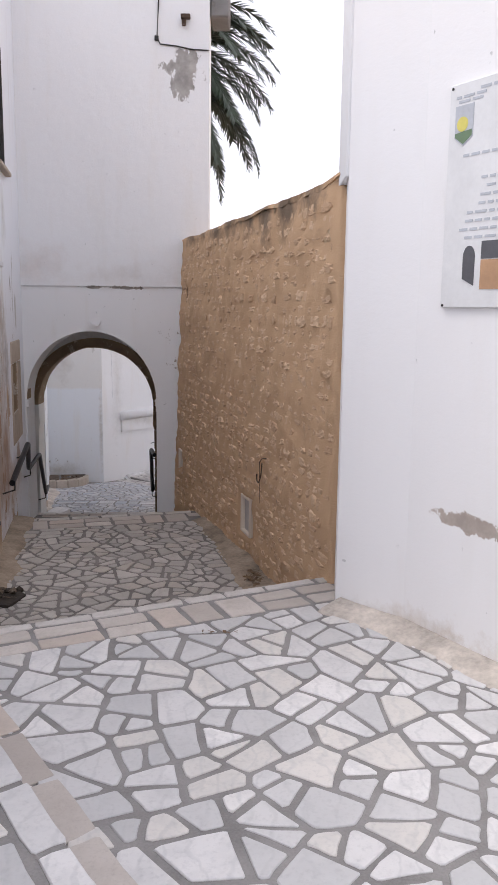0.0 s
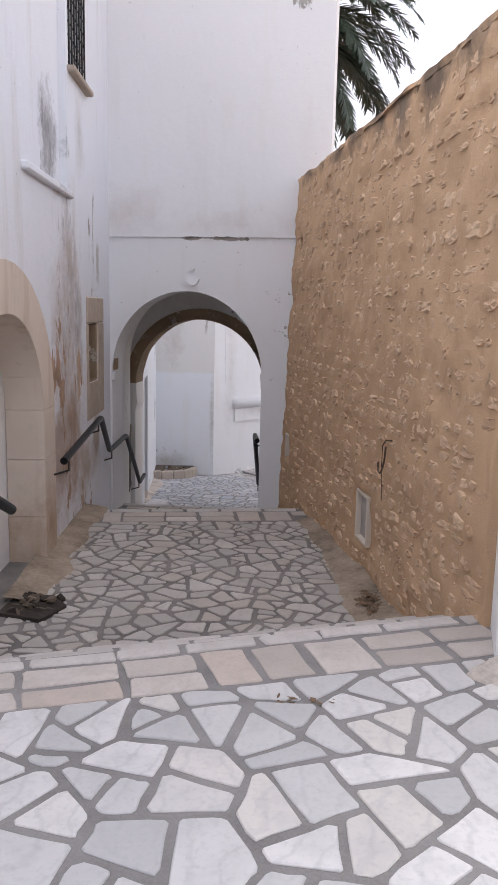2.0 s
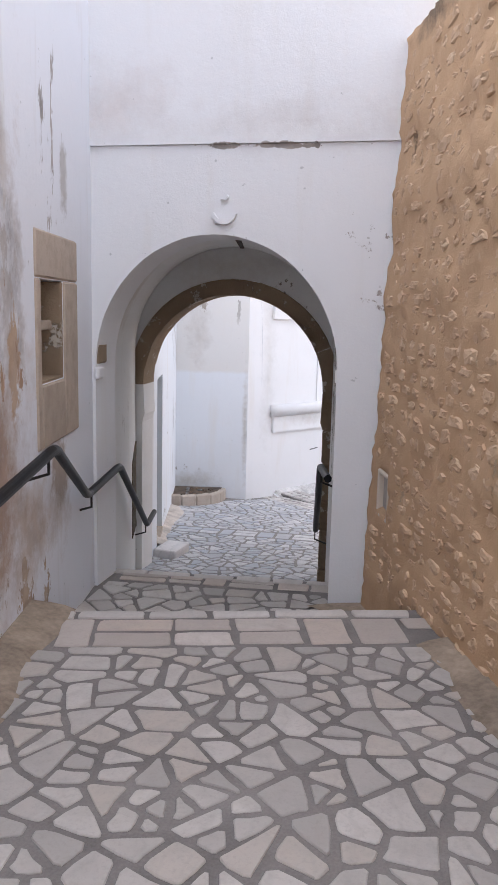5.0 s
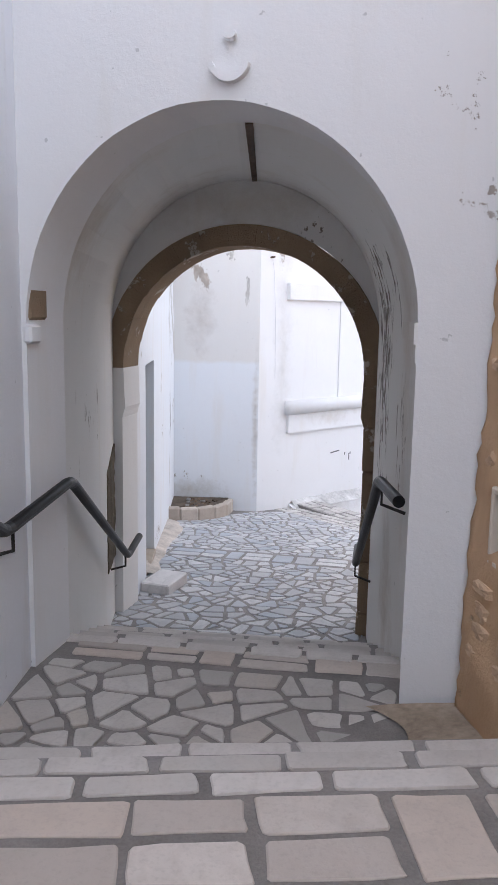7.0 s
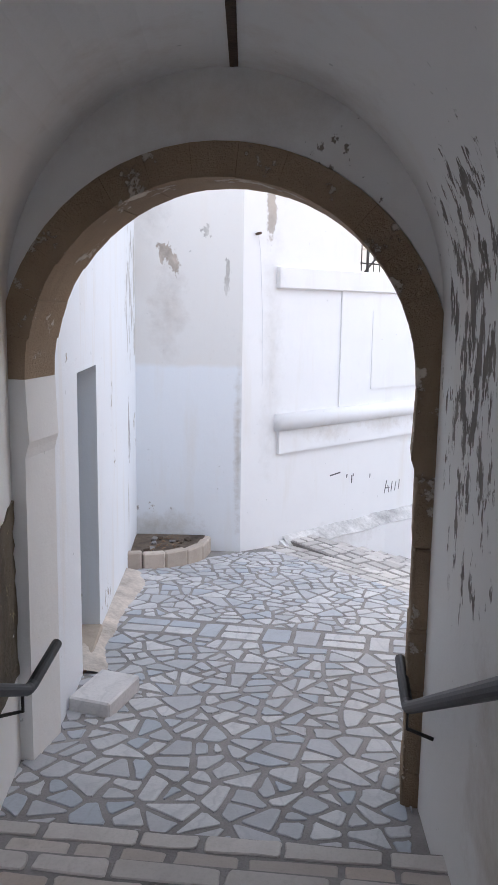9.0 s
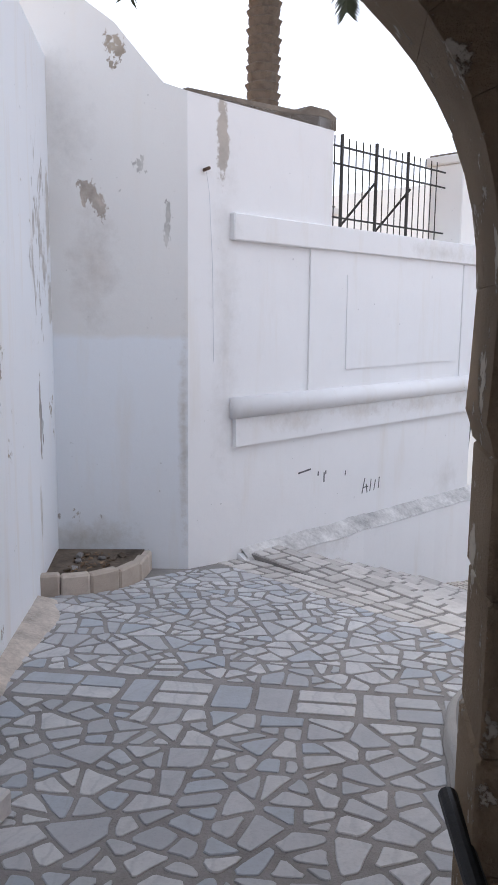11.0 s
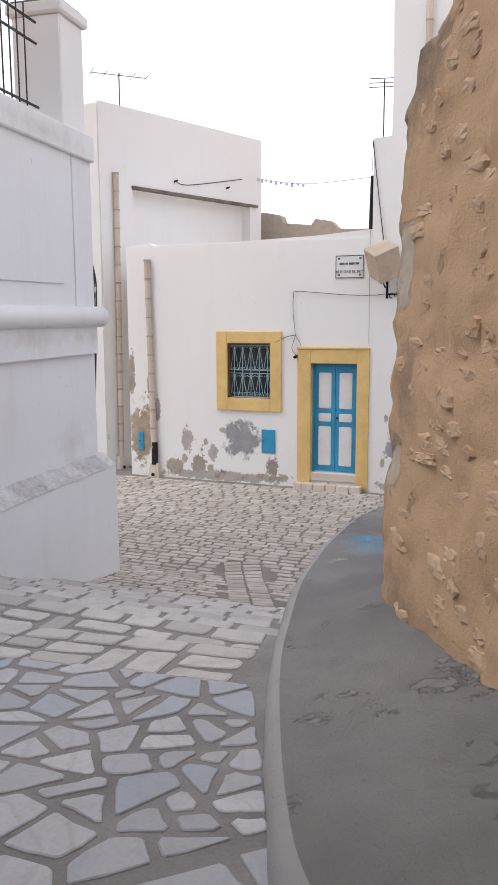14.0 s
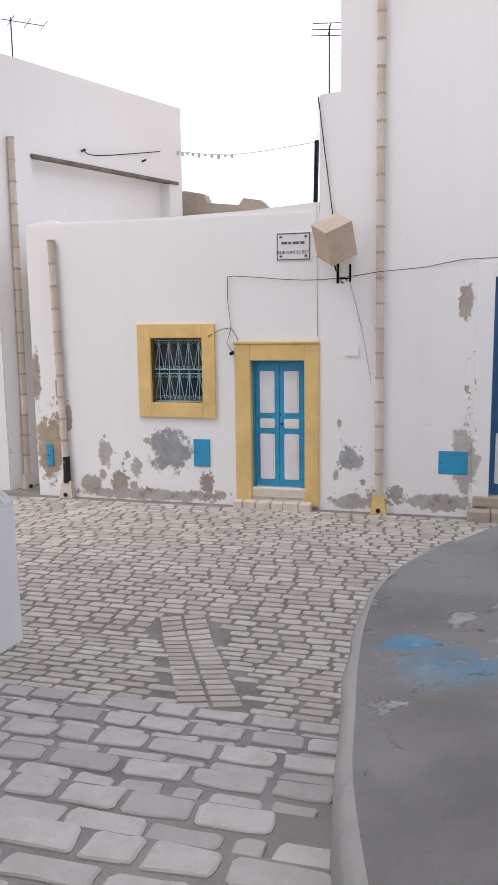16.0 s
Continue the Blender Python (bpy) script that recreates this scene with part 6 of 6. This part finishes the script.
def lay(parent, slabs, height, mat, name="slab", limit=300, near=None, proud=0.007, soft=0.005):
    if near:
        slabs = sorted(slabs, key=lambda s: (s[0][0] - near[0]) ** 2 + (s[0][1] - near[1]) ** 2)
    rv, rf = [], []
    chip = random.Random(len(slabs))
    rough = []
    for poly in slabs:
        q = []
        for (x0, y0), (x1, y1) in zip(poly, poly[1:] + poly[:1]):
            q.append((x0, y0))
            l = math.hypot(x1 - x0, y1 - y0)
            if l > 0.07:
                f, d = chip.uniform(0.25, 0.75), chip.uniform(-0.007, 0.008)
                q.append((x0 + (x1 - x0) * f + (y1 - y0) / l * d, y0 + (y1 - y0) * f - (x1 - x0) / l * d))
        rough.append(q)
    slabs = rough
    for i, poly in enumerate(slabs):
        p = proud * (0.8 + 0.4 * ((i * 37) % 10) / 10)
        if i < limit:
            v, f = [], []
            add_slab(v, f, poly, height, p, soft)
            me = bpy.data.meshes.new(name)
            me.from_pydata(v, [], f)
            me.materials.append(mat)
            o = new(name, me)
            o.parent = parent
        else:
            add_slab(rv, rf, poly, height, p, soft)
    if rv:
        me = bpy.data.meshes.new(name + "s_beyond")
        me.from_pydata(rv, [], rf)
        me.materials.append(mat)
        o = new(name + "s_beyond", me)
        o.parent = parent
        o["kind"] = "stuff"


def strip(a, b, inward, d0, d1, lo, hi, gap, seed, double=0.0, wild=0.010, c=0.013):
    """Oblong stones in a row along a to b, from d0 to d1 off that line; some split in two."""
    r = random.Random(seed)
    a, b = Vector(a), Vector(b)
    l = (b - a).length
    t = (b - a) / l
    n = Vector((-t.y, t.x)) * inward
    x, res = r.uniform(-0.2, 0.0), []
    j = lambda: r.uniform(-wild, wild)

    def quad(x0, x1, e0, e1):
        q = [a + t * (x0 + j()) + n * (e0 + j()), a + t * (x1 + j()) + n * (e0 + j()), a + t * (x1 + j()) + n * (e1 + j()), a + t * (x0 + j()) + n * (e1 + j())]
        q = [tuple(v) for v in q]
        out = []
        for k in range(4):
            p0, p1, p2 = Vector(q[k - 1]), Vector(q[k]), Vector(q[(k + 1) % 4])
            out.append(tuple(p1 + (p0 - p1).normalized() * c * r.uniform(0.3, 1.2)))
            out.append(tuple(p1 + (p2 - p1).normalized() * c * r.uniform(0.3, 1.2)))
        return out if inward > 0 else out[::-1]
    while x < l:
        w = r.uniform(lo, hi)
        if r.random() < double:
            m = (d0 + d1) / 2
            res += [quad(x, x + w, d0, m - gap / 2), quad(x, x + w, m + gap / 2, d1)]
        else:
            w = w * (0.6 if double else 1.0)
            res.append(quad(x, x + w, d0, d1))
        x += w + gap * r.uniform(0.7, 1.4)
    return res


def flat(z):
    return lambda x, y: z


# plaza
PLR = [(-2.6, 1.2), (2.9, 1.2), (1.60, 4.0), (0.75, 5.36), (-2.0, 4.08)]
lay(plaza, crazy(PLR, 0.275, 0.030, 5), flat(0.0), MARBLE, "slab", 300, (0, 4))
WARM = stone("warm_limestone", (0.63, 0.575, 0.53), (0.43, 0.38, 0.34), 6.0, 0.15, 0.75, 0.9, 0.4, (0.56, 0.475, 0.41))
DUSTY_PALE = stone("dusty_nose_marble", (0.64, 0.60, 0.57), (0.46, 0.43, 0.40), 6.0, 0.2, 0.7, 0.7, 0.3)
in_alley = lambda s, x0, x1: [p for p in s if x0 < sum(v[0] for v in p) / len(p) < x1]
lay(plaza, in_alley(strip(*off(EDGE_1, -0.44), 1, 0.0, 0.31, 0.30, 0.42, 0.035, 6, 0.6), -2.1, 0.75), flat(0.0), WARM, "edge_slab")
for k, (line, z, par) in enumerate(((EDGE_1, 0.0, plaza), (off(EDGE_1, 0.40), -0.165, steps_1), (off(EDGE_1, 0.80), -0.33, steps_1))):
    lay(par, in_alley(strip(*line, 1, -0.10, -0.013, 0.26, 0.42, 0.03, 20 + k), -2.6, 0.75), flat(z), DUSTY_PALE, "nose_stone", proud=0.009)
    if k:
        lay(par, in_alley(strip(*line, 1, -0.35, -0.13, 0.25, 0.45, 0.04, 30 + k), -2.6, 0.75), flat(z), WARM, "tread_stone")
for k, (a, b) in enumerate(SIDE):
    z = 0.165 * (k + 1)
    lay(steps_0, strip(a, b, -1, -0.006, 0.11, 0.28, 0.42, 0.03, 90 + k), flat(z), MARBLE, "nose_stone", proud=0.009)
    lay(steps_0, strip(a, b, -1, 0.15, 0.42, 0.28, 0.42, 0.035, 94 + k), flat(z), MARBLE, "tread_stone")
lay(plaza, strip(*SIDE[0], 1, 0.03, 0.21, 0.32, 0.46, 0.03, 97), flat(0.003), WARM, "edge_slab")
# landing
e = off(EDGE_1, 0.83)
f = off(EDGE_2, -0.50)
LAND = [(-2.15, e[0][1] + (-2.15 - e[0][0]) * 0.486), (0.30, e[0][1] + (0.30 - e[0][0]) * 0.486), (-0.42, f[1][1] - 0.1), (-2.55, f[0][1] + 0.2)]
lay(landing, crazy(LAND, 0.185, 0.028, 8), flat(-0.5), DUSTY, "slab", 300, (-1, 7))
lay(landing, in_alley(strip(*off(EDGE_2, -0.46), 1, 0.0, 0.33, 0.28, 0.42, 0.035, 9, 0.55), -2.75, -0.55), flat(-0.5), WARM, "edge_slab")
for k, (line, z, par) in enumerate(((EDGE_2, -0.5, landing), (off(EDGE_2, 0.31), -0.63, steps_2), (off(EDGE_2, 0.62), -0.77, steps_2))):
    lay(par, in_alley(strip(*line, 1, -0.105, -0.013, 0.30, 0.44, 0.03, 40 + k), -3.0, -0.6), flat(z), DUSTY_PALE, "nose_stone", proud=0.009)
    if k:
        lay(par, in_alley(strip(*line, 1, -0.27, -0.13, 0.28, 0.45, 0.035, 44 + k), -3.0, -0.6), flat(z), WARM, "tread_stone")
# passage landing and steps
pz = lambda x, y: -0.9 - 0.05 * (y - 9.9)
lay(passage, crazy([(-3.0, 9.78), (-0.95, 10.33), (-1.35, 11.05), (-3.05, 10.93)], 0.21, 0.028, 12), pz, DUSTY)
lay(passage, in_alley(strip((-3.8, 10.93), (-0.6, 11.18), 1, 0.0, 0.20, 0.25, 0.42, 0.03, 13, 0.4), -3.05, -1.3), pz, WARM, "edge_slab")
for k in range(5):
    z = (-0.965, -1.12, -1.27, -1.42, -1.58)[k]
    a, b = (PASS[k][0], PASS[k][1])
    lay(passage if k == 0 else steps_3, in_alley(strip(a, b, 1, -0.105, -0.013, 0.24, 0.42, 0.03, 50 + k), -3.7, -1.3), flat(z), DUSTY_PALE, "nose_stone", proud=0.009)
    if k:
        lay(steps_3, in_alley(strip(a, b, 1, -0.34, -0.13, 0.24, 0.42, 0.035, 60 + k, 0.3), -3.7, -1.3), flat(z), WARM, "tread_stone")
# plateau: bluish marble, with two oblong courses across it
BLUISH = stone("blue_grey_marble", (0.60, 0.595, 0.60), (0.37, 0.38, 0.41), 5.0, 0.35, 0.6, 0.9, 0.4, (0.38, 0.42, 0.48))
P1 = [(-3.72, 12.85), (-1.62, 12.85), (-1.45, 15.95), (-4.25, 15.95)]
lay(plateau, crazy(P1, 0.205, 0.030, 15), plateau_z, BLUISH, "slab", 170, (-2.2, 14.5))
lay(plateau, strip((-4.25, 16.0), (-1.38, 16.0), 1, 0.0, 0.34, 0.24, 0.38, 0.035, 16, 0.85), plateau_z, BLUISH, "course_slab")
P2 = [(-4.42, 16.4), (-1.28, 16.4), (-0.93, 17.38), (-3.15, 19.52), (-3.62, 19.33), (-4.72, 17.9)]
lay(plateau, crazy(P2, 0.205, 0.030, 17), plateau_z, BLUISH, "slab", 130, (-2.2, 17))
KL = spread(KERB, 60)


def clear_of_apron(q):
    x, y = sum(v[0] for v in q) / len(q), sum(v[1] for v in q) / len(q)
    p = min(KL, key=lambda k: (k.x - x) ** 2 + (k.y - y) ** 2)
    i = KL.index(p)
    t = KL[min(i + 1, 60)] - KL[max(i - 1, 0)]
    return (t.x * (y - p.y) - t.y * (x - p.x)) / math.hypot(t.x, t.y) > 0.12


STEP = stone("step_limestone", (0.61, 0.58, 0.555), (0.38, 0.36, 0.345), 8.0, 0.0, 0.75, 0.8, 0.4)
# lower steps: rough oblong stones, two courses to a tread
for k in range(8):
    a, b = LOW[k]
    zz = (lambda x, y: plateau_z(x, y)) if k == 0 else flat(-2.28 - 0.16 * (k - 1))
    par = plateau if k == 0 else steps_4
    keep = lambda s: [p for p in s if (lambda u, q: -16.4 < u < -12.0)(*square_of(sum(v[0] for v in p) / len(p), sum(v[1] for v in p) / len(p)))]
    lay(par, [q for q in keep(strip(a, b, 1, -0.14, -0.013, 0.18, 0.34, 0.032, 70 + k, 0.0, 0.012, 0.020)) if clear_of_apron(q)], zz, STEP, "nose_stone", proud=0.011, soft=0.010)
    lay(par, [q for q in keep(strip(a, b, 1, -0.42, -0.17, 0.18, 0.34, 0.036, 80 + k, 0.75, 0.012, 0.024)) if clear_of_apron(q)], zz, STEP, "tread_stone", proud=0.010, soft=0.010)
# square: rows of setts
rows = []
s = 15.66
k = 0
while s < 22.6:
    w = 0.135
    rows += strip(tuple(lower(-21.5, s).xy), tuple(lower(-9.5, s).xy), 1, 0.0, w - 0.034, 0.16, 0.27, 0.034, 100 + k, 0.0, 0.011, 0.020)
    s += w
    k += 1
CH0, CH1 = Vector((0.74, 21.45)), Vector((1.30, 23.1))


def off_channel(q):
    c = Vector((sum(v[0] for v in q) / len(q), sum(v[1] for v in q) / len(q)))
    d = (CH1 - CH0).normalized()
    a, b = (c - CH0).dot(d), abs((c - CH0).cross(d))
    return not (-0.1 < a < 2.42 and b < 0.30)


rows = [q for q in rows if clear_of_apron(q) and off_channel(q)]
cd = (CH1 - CH0).normalized()
cn = Vector((cd.y, -cd.x))
for k in range(19):
    p = CH0 + cd * (0.13 * k - 0.05)
    for side in (-1, 1):
        a, b = p + cn * side * 0.015, p + cn * side * 0.225
        q = [tuple(a), tuple(b), tuple(b + cd * 0.10), tuple(a + cd * 0.10)]
        rows.append(q if side > 0 else q[::-1])
lay(square, rows, lambda x, y: square_z(square_of(x, y)[1]), SETT, "sett", 290, (1.2, 22.5), 0.010, 0.009)

# ---- dirt along the walls ----
DIRT = plain("sandy_dirt", (0.36, 0.29, 0.22), 1.0, 0, 0.35, 30, 1.0)
PALE_DIRT = plain("pale_grit", (0.56, 0.50, 0.44), 1.0, 0, 0.3, 30, 1.0)


def dirt(name, pts, normal, width, z, mat, label):
    bm = bmesh.new()
    line = spread(pts, 40)
    rows_ = []
    for i, p in enumerate(line):
        w = width * (0.7 + 0.6 * abs(noise.noise((p.x * 1.7, p.y * 1.7, 0)) + 0.3))
        zz = z(p.x, p.y)
        rows_.append([bm.verts.new((p.x + normal[0] * w * f, p.y + normal[1] * w * f, zz + h + 0.006 * noise.noise((p.x * 6, p.y * 6, f * 3)))) for f, h in ((-0.2, 0.06), (0.15, 0.05), (0.45, 0.036), (0.75, 0.022), (1.0, 0.0))])
    for a, b in zip(rows_, rows_[1:]):
        for k in range(4):
            bm.faces.new((a[k], b[k], b[k + 1], a[k + 1]))
    tagged(part(name, bm, mat, None, "", True), label, "dirt", kind="stuff")


dirt("dirt", [(0.40, 6.35), (-0.05, 7.9), (-0.45, 9.3)], (-0.96, -0.28), 0.26, flat(-0.5), DIRT, "sandy dirt gathered along the rubble wall")
dirt("dirt", [(-2.35, 6.6), (-2.6, 8.0), (-2.82, 9.2)], (0.98, 0.18), 0.28, flat(-0.5), DIRT, "sandy dirt gathered along the left wall")
dirt("dirt", [(0.62, 5.20), (1.0, 4.86), (1.5, 4.1), (2.2, 3.0)], (-0.78, -0.62), 0.22, flat(0.0), PALE_DIRT, "pale grit along the white corner")
dirt("dirt", [(-4.0, 14.9), (-4.3, 16.4), (-4.62, 17.9)], (0.97, 0.23), 0.2, plateau_z, PALE_DIRT, "grit along the white wall")
dirt("dirt", [(-0.74, 10.25), (-0.82, 10.5), (-0.92, 10.79)], (-1.0, -0.1), 0.50, lambda x, y: pz(x, y) + 0.02, DIRT, "heap of sandy dirt at the foot of the arch")
# Near-black soil paints the depth and shade of a hollow onto a flat plate.
SHADED_SOIL = plain("shaded_soil", (0.045, 0.036, 0.029), 0.95, 0, 0.4, 25, 1.0)
pit = thing("drain_pit", "flat dark plate painted as a shaded hollow, with debris", "drain")
part("hollow", slab([(-2.34, 6.4), (-2.02, 6.35), (-1.95, 6.62), (-2.1, 6.78), (-2.36, 6.75)], [-0.475] * 5, 0.06), SHADED_SOIL, pit)
for i in range(14):
    r = random.Random(i)
    part("debris", box(-0.03, 0.03, -0.02, 0.02, 0, 0.03, 0.006), SHADED_SOIL if i % 3 else SOIL, pit).matrix_local = pose(r.uniform(-2.32, -2.02), r.uniform(6.4, 6.75), -0.48, r.uniform(-30, 30), r.uniform(-30, 30), r.uniform(0, 180))


def leaf_litter(x, y, z, rx, ry, n, seed):
    """Curled dry leaves and husks lying loose."""
    r = random.Random(seed)
    bm = bmesh.new()
    for _ in range(n):
        a, d = r.uniform(0, math.tau), math.sqrt(r.random())
        m = pose(x + rx * d * math.cos(a), y + ry * d * math.sin(a), z + r.uniform(0.0, 0.035) * (1 - d), r.uniform(-25, 25), r.uniform(-25, 25), r.uniform(0, 360))
        l, w = r.uniform(0.015, 0.05), r.uniform(0.007, 0.016)
        vs = [bm.verts.new(m @ Vector(p)) for p in ((-l, 0, 0.0), (-l * 0.3, -w, 0.008), (l * 0.5, -w * 0.8, 0.006), (l, 0, 0.012), (l * 0.5, w * 0.8, 0.006), (-l * 0.3, w, 0.008))]
        bm.faces.new(vs)
    return bm


DRY_LEAF = stone("dry_leaf", (0.26, 0.17, 0.10), (0.09, 0.06, 0.04), 9.0, 0.0, 0.9, 0.8, 0.4)
tagged(part("leaf_litter", leaf_litter(0.06, 7.1, -0.466, 0.09, 0.22, 60, 4), DRY_LEAF), "dry brown leaves heaped by the wall", "leaf litter", kind="stuff")
tagged(part("leaf_litter", leaf_litter(-2.16, 6.58, -0.468, 0.15, 0.18, 30, 9), SOIL), "dark leaf debris in the hollow by the steps", "leaf litter", kind="stuff")
tagged(part("leaf_litter", leaf_litter(-4.45, 18.7, plateau_z(0, 18.4) + 0.15, 0.2, 0.32, 50, 5), DRY_LEAF), "dead leaves and scraps on the planter soil", "leaf litter", kind="stuff")
tagged(part("leaf_litter", leaf_litter(-0.72, 10.35, -0.84, 0.12, 0.22, 26, 6), DRY_LEAF), "small dry scraps on the dirt heap", "leaf litter", kind="stuff")
tagged(part("leaf_litter", leaf_litter(-0.10, 4.72, -0.012, 0.22, 0.03, 16, 7), DRY_LEAF), "brown crumbs of dirt caught in a paving joint", "dirt", kind="stuff")
tagged(part("leaf_litter", leaf_litter(0.85, 21.35, -3.71, 0.14, 0.05, 30, 8), SOIL), "dark leaves caught at the head of the channel", "leaf litter", kind="stuff")
